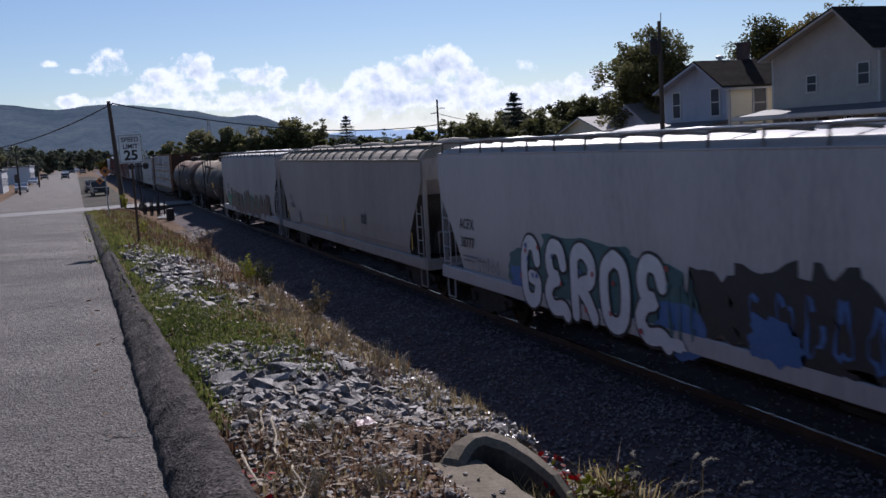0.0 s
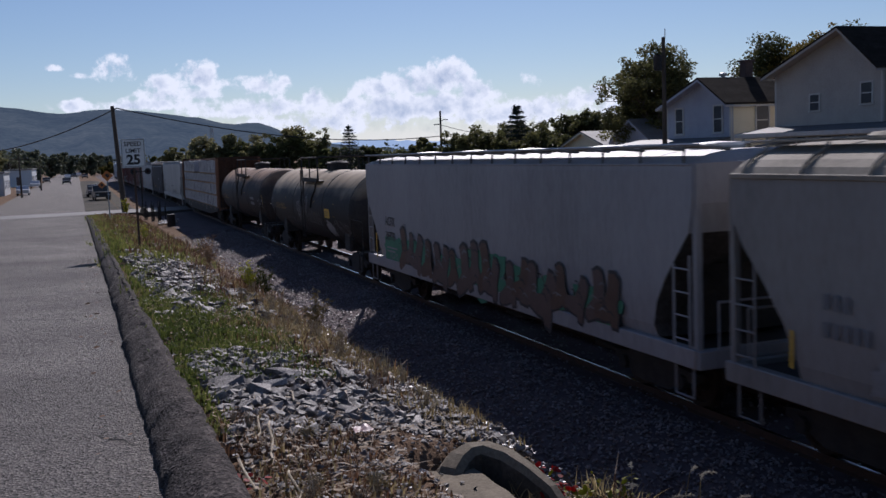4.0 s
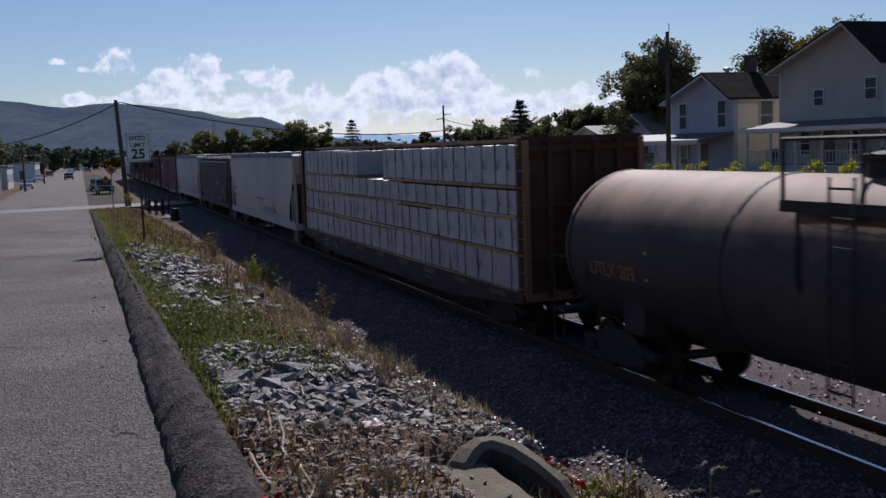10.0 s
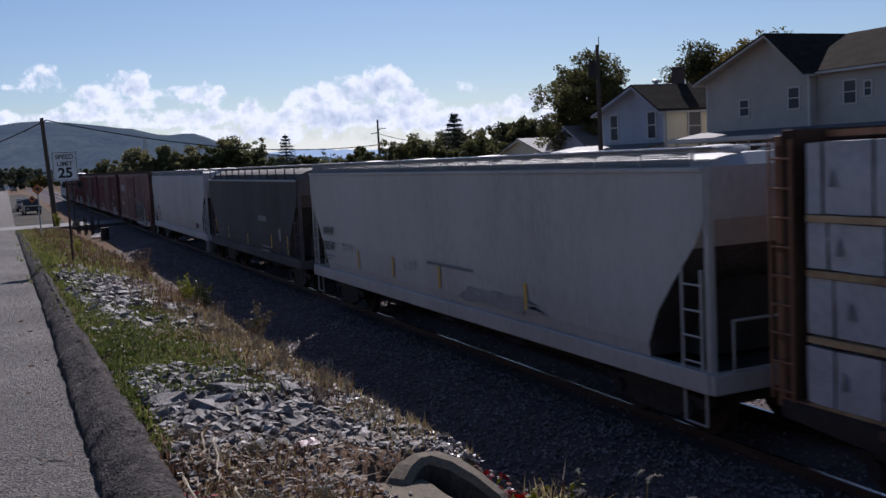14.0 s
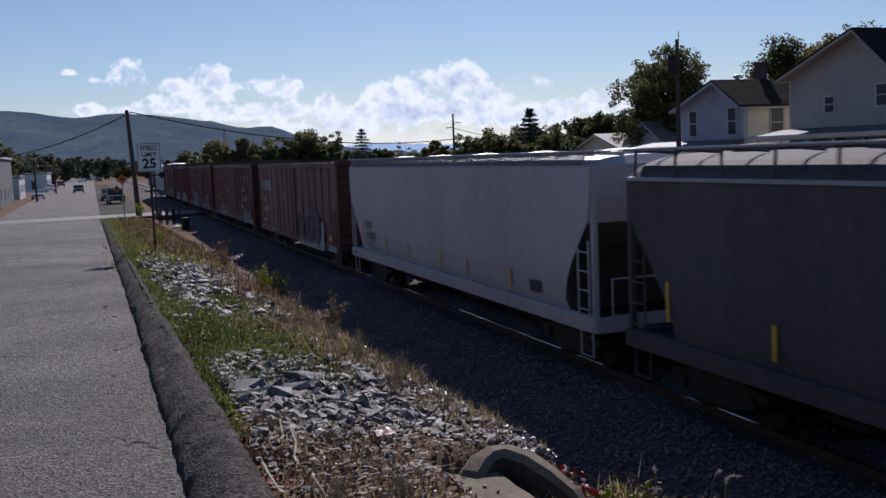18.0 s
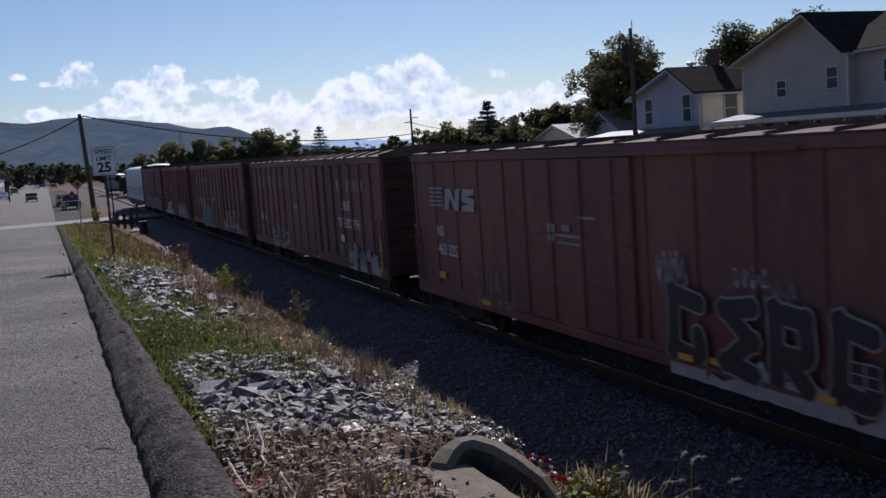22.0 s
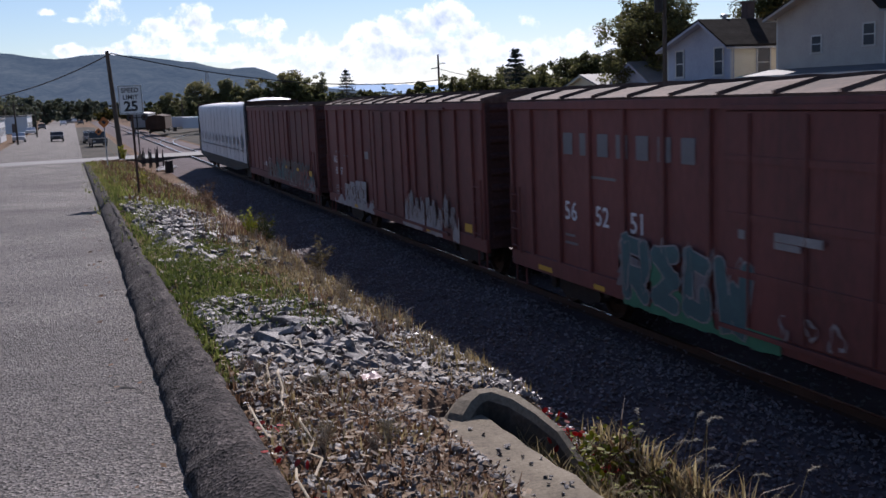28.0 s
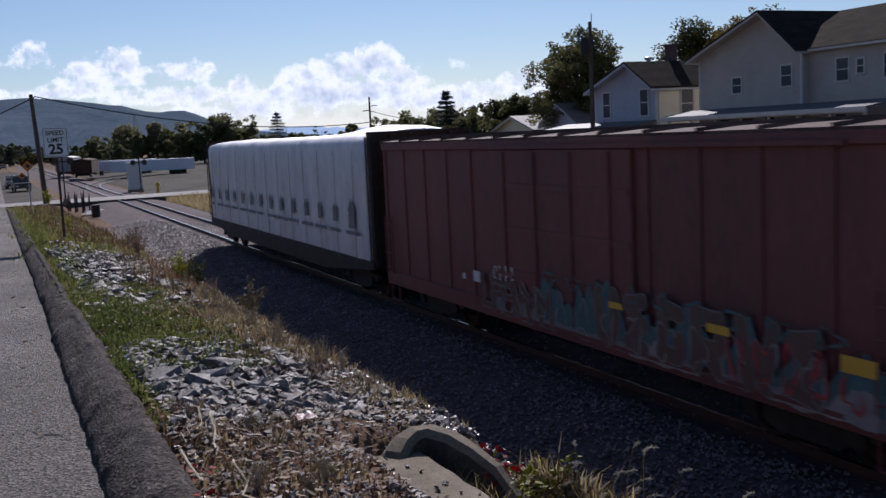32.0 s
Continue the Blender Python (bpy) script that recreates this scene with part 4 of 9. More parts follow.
def tank_car(label, y_trail, length, skin, belly_paint="yellow"):
    car = start_car("tank_car", label, "tank car", y_trail, length)
    R, zc, h = 1.46, 2.27, length / 2 - 1.05
    n = 7
    prof = [(0.02, -h)]
    for i in range(1, n + 1):
        a = math.pi / 2 * i / n
        prof.append((R * math.sin(a), -h + 0.75 * (1 - math.cos(a))))
    prof += [(r, -yy + 0.85) for r, yy in prof[::-1]]
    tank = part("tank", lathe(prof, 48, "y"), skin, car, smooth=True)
    tank.matrix_basis = pose(0, 0, zc)
    for yy in (-h + 0.78, -h * 0.36, h * 0.36, h + 0.07):
        bn = part("band", lathe([(R - 0.01, yy - 0.04), (R + 0.012, yy - 0.04), (R + 0.012, yy + 0.04), (R - 0.01, yy + 0.04)], 48, "y"), DARK_STEEL, car)
        bn.matrix_basis = pose(0, 0, zc)
    for sy in (-1, 1):
        part("saddle", box(-1.25, 1.25, sy * (h - 1.9) - 0.35, sy * (h - 1.9) + 0.35, 0.9, 1.6, 0.04), UNDER, car)
        part("stub_sill", box(-0.35, 0.35, *sorted((sy * (h - 3.2), sy * (length / 2 - 0.2))), 0.72, 1.05, 0.02), UNDER, car)
        part("end_platform", box(-1.45, 1.45, *sorted((sy * (length / 2 - 0.25), sy * (length / 2 - 0.75))), 1.0, 1.06), UNDER, car)
        for sx in (-1, 1):
            part("handrail", pipe([(sx * 1.42, sy * (length / 2 - 0.3), 1.05), (sx * 1.42, sy * (length / 2 - 0.3), 2.1), (sx * 1.42, sy * (length / 2 - 1.6), 2.1), (sx * 1.42, sy * (length / 2 - 1.6), 1.1)], 0.02), DARK_STEEL, car)
            part("step", pipe([(sx * 1.45, sy * (length / 2 - 0.3), 1.0), (sx * 1.45, sy * (length / 2 - 0.3), 0.42), (sx * 1.45, sy * (length / 2 - 0.7), 0.42), (sx * 1.45, sy * (length / 2 - 0.7), 1.0)], 0.022), DARK_STEEL, car)
    # the manway platform with rails, valve housing, braces and ladders
    pf = 1.45
    deck = 3.34
    zt = zc + R
    pl = part("platform", box(-1.3, -0.85, -pf, pf, deck - 0.03, deck), DARK_STEEL, car)
    part("platform", box(0.85, 1.3, -pf, pf, deck - 0.03, deck), DARK_STEEL, car)
    for sx in (-1, 1):
        bm = pipe([(sx * 1.25, -pf, deck), (sx * 1.25, -pf, 4.25), (sx * 1.25, pf, 4.25), (sx * 1.25, pf, deck)], 0.034, 6)
        pipe([(sx * 1.25, 0.0, deck), (sx * 1.25, 0.0, 4.25)], 0.028, 6, bm)
        box(sx * 1.3 - 0.012, sx * 1.3 + 0.012, -pf, pf, deck - 0.06, deck + 0.1, 0, bm)
        part("guard_rail", bm, DARK_STEEL, pl)
        for sy in (-1, 1):
            pts = [(sx * 1.25, sy * pf * 0.8, deck - 0.02)] + [(sx * (R + 0.03) * math.sin(a), sy * (pf * 0.8 * (1 - 0.4 * (a - 0.9))), zc + (R + 0.03) * math.cos(a)) for a in (1.1, 1.25, 1.4, 1.57)]
            part("brace", pipe(pts, 0.03, 6), DARK_STEEL, car)
        ladder(car, sx * (R + 0.12), 0.0, 1.0, zt + 0.05, 0.42, DARK_STEEL)
    for sy in (-1, 1):
        part("guard_rail", pipe([(-1.25, sy * pf, 4.25), (1.25, sy * pf, 4.25)], 0.034, 6), DARK_STEEL, pl)
    dome = part("valve_housing", lathe([(0.36, zt - 0.1), (0.36, zt + 0.2), (0.4, zt + 0.21), (0.4, zt + 0.27), (0.3, zt + 0.34), (0.02, zt + 0.36)], 20), DARK_STEEL, car)
    mw = part("manway", lathe([(0.3, zt - 0.1), (0.3, zt + 0.2), (0.36, zt + 0.21), (0.36, zt + 0.28), (0.02, zt + 0.33)], 16), DARK_STEEL, car)
    mw.matrix_basis = pose(0, 0.85, 0)
    for i in range(6):
        a = i * 1.047
        part("bolt", bar((0.33 * math.cos(a), 0.85 + 0.33 * math.sin(a), zt + 0.2), (0.33 * math.cos(a), 0.85 + 0.33 * math.sin(a), zt + 0.36), 0.03, 6), DARK_STEEL, mw).matrix_basis = pose(0, -0.85, 0)
    part("outlet", lathe([(0.2, 0.45), (0.24, 0.5), (0.2, 0.9)], 12), UNDER, car)
    running_gear(car, length / 2 - 0.25, 1.95)
    return car, R, length / 2 - 1.05


def boxcar(label, y_trail, length, skin, roof_skin, ribs, doors, top=4.12, sill=0.72, flat=False, rise=0.25, shift=0.0):
    """A boxcar: sides with outside posts, sliding doors, ribbed roof, ladders. ribs: posts on each side."""
    car = start_car("boxcar", label, "boxcar", y_trail, length)
    h, W = length / 2 - 0.45, 1.52
    part("body", box(-W, W, -h, h, sill + 0.15, top, 0.01), skin, car)
    part("underframe", box(-0.5, 0.5, -h, h, 0.7, 0.95), UNDER, car)
    d0, d1 = doors
    for sx in (-1, 1):
        xo = sx * W
        part("side_sill", box(*sorted((xo - sx * 0.05, xo + sx * 0.05)), -h, h, sill, sill + 0.32, 0.01), skin, car)
        part("top_chord", box(*sorted((xo - sx * 0.05, xo + sx * 0.06)), -h, h, top - 0.14, top + 0.02, 0.01), skin, car)
        # posts
        for i in range(ribs + 1):
            yy = -h + 0.1 + (2 * h - 0.2) * i / ribs + (shift if 0 < i < ribs else 0)
            if d0 - 0.1 < yy < d1 + 0.1:
                continue
            bm = box(*sorted((xo - sx * 0.01, xo + sx * (0.03 if flat else 0.065))), yy - 0.055, yy + 0.055, sill + 0.3, top - 0.12, 0.0 if flat else 0.012)
            part("side_post", bm, skin, car)
        # the door, hung proud of the side, with its lock rods
        dr = part("door", box(*sorted((xo + sx * 0.005, xo + sx * 0.075)), d0, d1, sill + 0.22, top - 0.16, 0.012), skin, car)
        for yy in [lerp(d0, d1, k) for k in (0.12, 0.37, 0.63, 0.88)]:
            part("lock_rod", bar((xo + sx * 0.10, yy, sill + 0.25), (xo + sx * 0.10, yy, top - 0.2), 0.02, 6), skin, dr)
        for zz in (1.7, 2.5, 3.3):
            part("door_stiffener", box(*sorted((xo + sx * 0.07, xo + sx * 0.095)), d0 + 0.05, d1 - 0.05, zz - 0.05, zz + 0.05), skin, dr)
        for zz in (sill + 0.17, top - 0.11):
            part("door_track", box(*sorted((xo, xo + sx * 0.11)), d0 - (d1 - d0) * 0.9, d1 + 0.1, zz - 0.035, zz + 0.03), skin, car)
        for sy in (-1, 1):
            ladder(car, xo + sx * 0.10, sy * (h - 0.35), sill + 0.3, 2.4, 0.42, skin)
            part("step", pipe([(xo, sy * (h - 0.12), sill + 0.05), (xo, sy * (h - 0.12), 0.35), (xo, sy * (h - 0.6), 0.35), (xo, sy * (h - 0.6), sill + 0.05)], 0.022), skin, car)
    for sy in (-1, 1):
        # End walls take the colour with their shade in it, not the side paint.
        part("end_wall", box(-W + 0.02, W - 0.02, *sorted((sy * h, sy * (h + 0.04))), sill + 0.1, top), SHADED_END, car)
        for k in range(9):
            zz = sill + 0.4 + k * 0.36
            part("end_corrugation", slab([(sy * (h + 0.03), zz - 0.1), (sy * (h + 0.1), zz - 0.03), (sy * (h + 0.1), zz + 0.03), (sy * (h + 0.03), zz + 0.1)], -W + 0.1, W - 0.1), SHADED_END, car)
    # roof: peaked sheets with raised seams
    part("roof", extrude([(-W - 0.05, top), (-W - 0.05, top + 0.06), (-0.9, top + 0.06 + rise * 0.6), (0, top + 0.06 + rise * 0.76), (0.9, top + 0.06 + rise * 0.6), (W + 0.05, top + 0.06), (W + 0.05, top)], -h - 0.05, h + 0.05), roof_skin, car)
    n = max(10, int(length / 1.2))
    for i in range(n + 1):
        yy = -h + 0.02 + (2 * h - 0.04) * i / n
        bm = pipe([(-W - 0.06, yy, top + 0.07), (-0.9, yy, top + 0.07 + rise * 0.6), (0, yy, top + 0.07 + rise * 0.76), (0.9, yy, top + 0.07 + rise * 0.6), (W + 0.06, yy, top + 0.07)], 0.045, 5)
        part("roof_seam", bm, roof_skin, car)
    running_gear(car, length / 2 - 0.25, 2.3)
    return car, W + 0.005, h


def lumber_car(label, y_trail, length, wrapped=False):
    """A bulkhead flat car: deck, two end bulkheads, a loaded pile."""
    car = start_car("bulkhead_flatcar", label, "flatcar", y_trail, length)
    h, W = length / 2 - 0.4, 1.45
    top = 4.33
    frame_skin = DARK_STEEL if wrapped else BULK_BROWN
    part("deck", box(-W, W, -h, h, 0.92, 1.12, 0.01), frame_skin, car)
    for sx in (-1, 1):
        part("side_sill", slab([(-h, 0.9), (-h, 1.1), (h, 1.1), (h, 0.9), (h * 0.6, 0.55), (-h * 0.6, 0.55)], *sorted((sx * (W - 0.02), sx * (W + 0.05)))), DARK_STEEL, car)
    for sy in (-1, 1):
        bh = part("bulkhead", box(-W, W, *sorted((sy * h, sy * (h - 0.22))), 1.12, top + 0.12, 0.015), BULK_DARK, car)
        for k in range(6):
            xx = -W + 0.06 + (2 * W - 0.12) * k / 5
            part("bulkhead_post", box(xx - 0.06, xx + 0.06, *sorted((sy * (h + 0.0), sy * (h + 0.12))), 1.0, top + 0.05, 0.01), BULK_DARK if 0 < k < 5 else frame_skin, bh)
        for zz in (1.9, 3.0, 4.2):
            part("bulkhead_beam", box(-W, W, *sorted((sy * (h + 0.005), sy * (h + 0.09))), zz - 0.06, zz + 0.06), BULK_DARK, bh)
        ladder(car, -W - 0.04, sy * (h - 0.02), 1.1, top, 0.36, frame_skin)
    part("centre_beam", box(-0.08, 0.08, -h + 0.25, h - 0.25, 1.12, top + 0.1), BULK_DARK, car)
    for k in range(12):
        yy = -h + 0.9 + (2 * h - 1.8) * k / 11
        part("centre_post", box(-0.16, -0.085, yy - 0.09, yy + 0.09, 1.12, top + 0.08), BULK_BROWN, car)
    running_gear(car, length / 2 - 0.25, 2.2)
    return car, W, h, top


def bundle(car, x0, x1, y0, y1, z0, z1, seed):
    """A wrapped lumber bundle with straps and small printed marks."""
    rnd = random.Random(seed)
    bm = box(x0, x1, y0, y1, z0, z1)
    bmesh.ops.subdivide_edges(bm, edges=bm.edges, cuts=5, use_grid_fill=True)
    for v in bm.verts:
        f = noise.noise(Vector((v.co.x * 3, v.co.y * 2.3 + seed, v.co.z * 3)))
        v.co += Vector((0.022 * f, 0.01 * f, 0.016 * noise.noise(Vector((v.co.y * 2 + seed, v.co.x, 5)))))
    b = part("wrapped_pack", bm, WRAP, car, smooth=False)
    n = max(2, round((y1 - y0) / 0.82))
    for i in range(n):
        yy = lerp(y0, y1, (i + 0.5) / n) + rnd.uniform(-0.1, 0.1)
        part("strap", box(x0 - 0.012, x0 + 0.02, yy - 0.016, yy + 0.016, z0, z1 + 0.012), STRAP, b)
    for i in range(n):
        yy = lerp(y0, y1, (i + 0.3) / n) + rnd.uniform(-0.1, 0.1)
        zz = lerp(z0, z1, 0.5)
        bm = bmesh.new()
        bm.faces.new([bm.verts.new((x0 - 0.03, yy + dy, zz + dz)) for dy, dz in ((-0.05, -0.1), (0.05, -0.1), (0.03, 0.02), (0.0, 0.14), (-0.03, 0.02))])
        part("printed_mark", bm, PAINT["grey"], b)
    return b

# ---- the cars, from the first to the last ----


def reflectors(car, x, half, spots, z=1.45, h=0.75, w=0.1, paint="yellow"):
    for s in spots:
        patchwork(car, [(half - s, z, w, h)], x, paint, "reflector")


# first hopper, with large bubble letters
car, X, hl = hopper("white covered hopper car with big white and teal bubble letters", 23.37, 18.22, WHITE_CAR, ROOF_GREY)
words(car, "ACFX", hl - 1.35, 2.22, 0.34, -X, "black", 0.006)
words(car, "38777", hl - 1.35, 1.78, 0.34, -X, "black", 0.006)
patchwork(car, [(hl - 1.5, 1.55, 0.9, 0.04), (hl - 1.5, 1.45, 0.7, 0.04), (hl - 2.3, 1.5, 0.5, 0.03)], -X, "grey")
strokes(car, hl - 3.0, 1.45, 1.3, 0.35, "grey", -X, 3, 5, 0.035)
for i, (dy, z, ln, ht, pt) in enumerate(((5.0, 1.5, 2.2, 1.2, "teal"), (4.9, 1.25, 1.6, 0.9, "blue"), (7.3, 2.0, 4.0, 0.95, "teal"), (9.6, 1.6, 2.6, 1.5, "teal"), (10.4, 1.2, 1.6, 1.0, "blue"), (7.0, 1.35, 4.6, 0.8, "teal"))):
    blob(car, hl - dy, z, ln, ht, pt, -X, i + 1, 0.003 + 0.0006 * i)
for i, (ch, s0, s1) in enumerate((("G", 4.84, 5.62), ("E", 5.9, 6.72), ("R", 6.95, 7.82), ("O", 8.1, 8.95), ("E", 9.2, 10.05))):
    sprayed(car, ch, hl - s0, 0.98, s1 - s0, 1.18, "white", "black", -X, 0.29, 0.055, 0.012 + 0.0125 * (i % 2))
rnd = random.Random(12)
for i in range(16):
    blob(car, hl - rnd.uniform(4.7, 10.2), rnd.uniform(1.0, 2.2), 0.1, 0.12, "red" if i % 3 else "blue", -X, 300 + i, 0.034 + 0.0004 * i, rough=0.5, n=12)
blob(car, hl - 10.15, 0.96, 1.0, 0.24, "white", -X, 23, 0.031, rough=0.35)
strokes(car, hl - 10.5, 1.55, 0.9, 1.1, "teal", -X, 8, 3, 0.06, 0.026)
for i in range(6):
    blob(car, hl - 11.4 - 1.05 * i, 1.72 + 0.1 * (i % 2), 1.7, 1.25 + 0.22 * ((i * 7) % 3), "black", -X, 31 + i, 0.005 + 0.0008 * i, rough=0.6)
blob(car, hl - 12.6, 1.42, 1.2, 0.7, "blue", -X, 40, 0.013, rough=0.5)
strokes(car, hl - 13.6, 1.7, 3.2, 0.9, "blue", -X, 18, 6, 0.08, 0.016)

# second hopper, plain grey with flat sides
car, X, hl = hopper("grey covered hopper car with flat sides and a railed roof", 43.71, 19.75, GREY_CAR, ROOF_TAN, "flat", 3.86, steep=False)
reflectors(car, -X, hl, (1.3, 8.2, 10.6, 18.0), 1.35, 0.5, 0.07)
patchwork(car, [(hl - 1.9 - 0.17 * k, 2.2, 0.11, 0.2) for k in range(3)] + [(hl - 1.9 - 0.17 * k, 1.85, 0.11, 0.2) for k in range(5)], -X, "grey")
patchwork(car, [(hl - 12.97, 1.77, 0.51, 0.36)], -X, "pale")
patchwork(car, [(hl - 13.0, 1.8, 0.21, 0.3), (hl - 13.24, 1.8, 0.21, 0.3)], -X, "black", out=0.009)
patchwork(car, [(hl - 3.0 - 3.3 * k, 0.96, 0.7, 0.16) for k in range(5)], -X, "pale", out=0.012)
blob(car, hl - 3.2, 1.5, 1.2, 0.5, "pale", -X, 6, rough=0.5)

# third hopper, with brown and green shapes sprayed low on its side
car, X, hl = hopper("white covered hopper car sprayed with brown boots on green", 62.03, 18.23, DIRTY_CAR, ROOF_GREY)
words(car, "ACFX", hl - 1.95, 2.2, 0.36, -X, "black", 0.006)
words(car, "38776", hl - 1.95, 1.76, 0.36, -X, "black", 0.006)
patchwork(car, [(hl - 2.05, 1.52, 1.0, 0.05), (hl - 2.05, 1.42, 0.8, 0.05)], -X, "pale")
patchwork(car, [(hl - 3.6, 2.0, 0.3, 0.02), (hl - 3.6, 2.3, 0.3, 0.02), (hl - 3.6, 2.0, 0.02, 0.32), (hl - 3.88, 2.0, 0.02, 0.32)], -X, "grey")
for i, (d, ln, ht) in enumerate(((2.9, 1.9, 0.7), (4.6, 1.6, 0.8), (7.4, 1.5, 0.5), (9.6, 2.0, 0.9), (12.2, 1.8, 0.6), (14.6, 1.6, 0.5))):
    blob(car, hl - d, 1.45, ln * 1.25, ht * 1.45, "green", -X, 50 + i, 0.003 + 0.0005 * i, rough=0.5)
rnd = random.Random(5)
for i in range(19):
    boot(car, hl - 3.6 - 0.64 * i + rnd.uniform(-0.15, 0.15), 1.5 + rnd.uniform(-0.12, 0.16), 0.85 * rnd.uniform(0.85, 1.15), rnd.uniform(-0.5, 0.35), -X, 61 + i, 0.008 + 0.0006 * i)
strokes(car, hl - 2.7, 1.32, 0.8, 0.2, "pale", -X, 14, 5, 0.03)
patchwork(car, [(hl - 0.95, 1.15, 0.1, 0.75)], -X, "yellow", "reflector", 0.012)

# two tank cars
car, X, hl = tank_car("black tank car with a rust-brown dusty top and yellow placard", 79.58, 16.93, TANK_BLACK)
patchwork(car, [(hl - 10.47, 1.99, 0.79, 0.34)], -X, "yellow", "placard", 0.012)
patchwork(car, [(hl - 10.55, 2.2, 0.6, 0.03), (hl - 10.55, 2.13, 0.5, 0.03), (hl - 10.55, 2.06, 0.55, 0.03)], -X, "ochre", "marking", 0.016)
reflectors(car, -X, hl, (3.05, 8.73, 11.75), 2.05, 0.5, 0.08)
strokes(car, hl - 7.4, 2.4, 0.5, 0.8, "pale", -X, 34, 3, 0.03, 0.012)
strokes(car, hl - 0.15, 2.2, 0.6, 0.6, "grey", -X, 35, 3, 0.03, 0.012)
strokes(car, hl - 4.6, 1.5, 3.4, 0.5, "grey", -X, 36, 8, 0.03, 0.012)
blob(car, hl - 10.95, 1.6, 1.2, 0.6, "pale", -X, 90, 0.03, rough=0.6)
strokes(car, hl - 8.6, 1.9, 2.6, 0.6, "pale", -X, 31, 8, 0.03, 0.035)
strokes(car, hl - 12.8, 1.7, 2.4, 0.6, "pale", -X, 32, 8, 0.03, 0.035)
strokes(car, hl - 5.95, 2.1, 0.8, 1.0, "pale", -X, 33, 4, 0.035, 0.012)
words(car, "UTLX 670622", hl - 0.95, 2.0, 0.36, -X, "ochre", 0.004, "lettering", 0.01)
wrap(car, X, 2.27)

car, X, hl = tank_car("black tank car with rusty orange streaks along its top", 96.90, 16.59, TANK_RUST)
reflectors(car, -X, hl, (2.6, 8.9, 14.4), 1.95, 0.5, 0.06)
words(car, "UTLX 203", hl - 0.75, 1.9, 0.36, -X, "ochre", 0.004, "lettering", 0.01)
patchwork(car, [(hl - 10.9, 1.85, 1.1, 0.42)], -X, "grey", "marking", 0.012)
strokes(car, hl - 13.8, 2.0, 1.6, 0.5, "pale", -X, 44, 5, 0.03, 0.02)
wrap(car, X, 2.27)

# bulkhead flat car stacked with wrapped lumber
car, W, h, top = lumber_car("brown bulkhead flatcar stacked with white-wrapped lumber bundles", 120.08, 22.52)
rnd = random.Random(77)
tiers = [1.06, 1.88, 2.68, 3.34, 4.28]
seed = 0
for tier in range(4):
    z0, z1 = tiers[tier] + 0.09, tiers[tier + 1]
    y = -h + 0.35
    while y < h - 0.9:
        ln = min(rnd.choice((2.44, 3.05, 3.66, 4.88)), h - 0.35 - y)
        if ln < 1.2:
            break
        if not (tier == 3 and abs(y + ln / 2 - h + 10.6) < 1.9):
            seed += 1
            b = bundle(car, -W + 0.02 + rnd.uniform(0, 0.03), -0.1, y + 0.02, y + ln - 0.02, z0 + rnd.uniform(-0.01, 0.02), z1 + rnd.uniform(-0.05, 0.02), seed)
            part("wrapped_pack", box(0.1, W - 0.02, y + 0.02, y + ln - 0.02, z0, z1), WRAP, car)
            part("dunnage", box(-W, W, y + 0.05, y + ln - 0.05, z0 - 0.085, z0 - 0.005), DUNNAGE, b)
        y += ln
part("top_rail", box(-W - 0.02, -W + 0.08, -h + 0.2, h - 0.2, 4.3, 4.38), BULK_BROWN, car).matrix_basis = pose(0.55, 0, 0.04)
for k in range(2):
    patchwork(car, [(h - 15.4 - 0.3 * k, 0.8, 0.26, 0.02), (h - 15.4 - 0.3 * k, 0.95, 0.26, 0.02), (h - 15.4 - 0.3 * k, 0.82, 0.02, 0.13), (h - 15.64 - 0.3 * k, 0.82, 0.02, 0.13)], -W - 0.05, "pale", out=0.008)
words(car, "TTZX", h - 3.6, 0.72, 0.3, -W - 0.05, "pale", 0.0)
words(car, "8756", h - 5.1, 0.72, 0.3, -W - 0.05, "pale", 0.0)
for i in range(9):
    patchwork(car, [(h - 1.5 - 2.3 * i, 0.95, 0.9, 0.12)], -W - 0.05, "brown")

# fourth to sixth hoppers
car, X, hl = hopper("cream covered hopper car with a ribbed roof walkway", 139.94, 19.35, CREAM_CAR, CREAM_CAR, "flat", 4.02, mesh=True, lip=CREAM_CAR)
words(car, "NAHX", hl - 1.2, 2.22, 0.36, -X, "black", 0.004)
words(car, "580547", hl - 1.2, 1.78, 0.36, -X, "black", 0.004)
patchwork(car, [(hl - 1.3, 1.6, 0.9, 0.03), (hl - 1.3, 1.5, 0.6, 0.03), (hl - 9.0, 1.95, 2.4, 0.07)], -X, "grey")
reflectors(car, -X, hl, (4.2, 6.8, 9.6, 13.5), 1.45, 0.5, 0.1)
patchwork(car, [(hl - 4.4, 0.98, 0.5, 0.14), (hl - 8.5, 0.98, 0.5, 0.14), (hl - 12.5, 0.98, 0.5, 0.14)], -X, "yellow")
strokes(car, hl - 3.4, 1.95, 1.0, 0.25, "black", -X, 21, 6, 0.022)
strokes(car, hl - 8.0, 1.85, 0.9, 0.3, "grey", -X, 22, 4, 0.022)
blob(car, hl - 12.5, 1.5, 3.2, 0.35, "pale", -X, 23, rough=0.7)

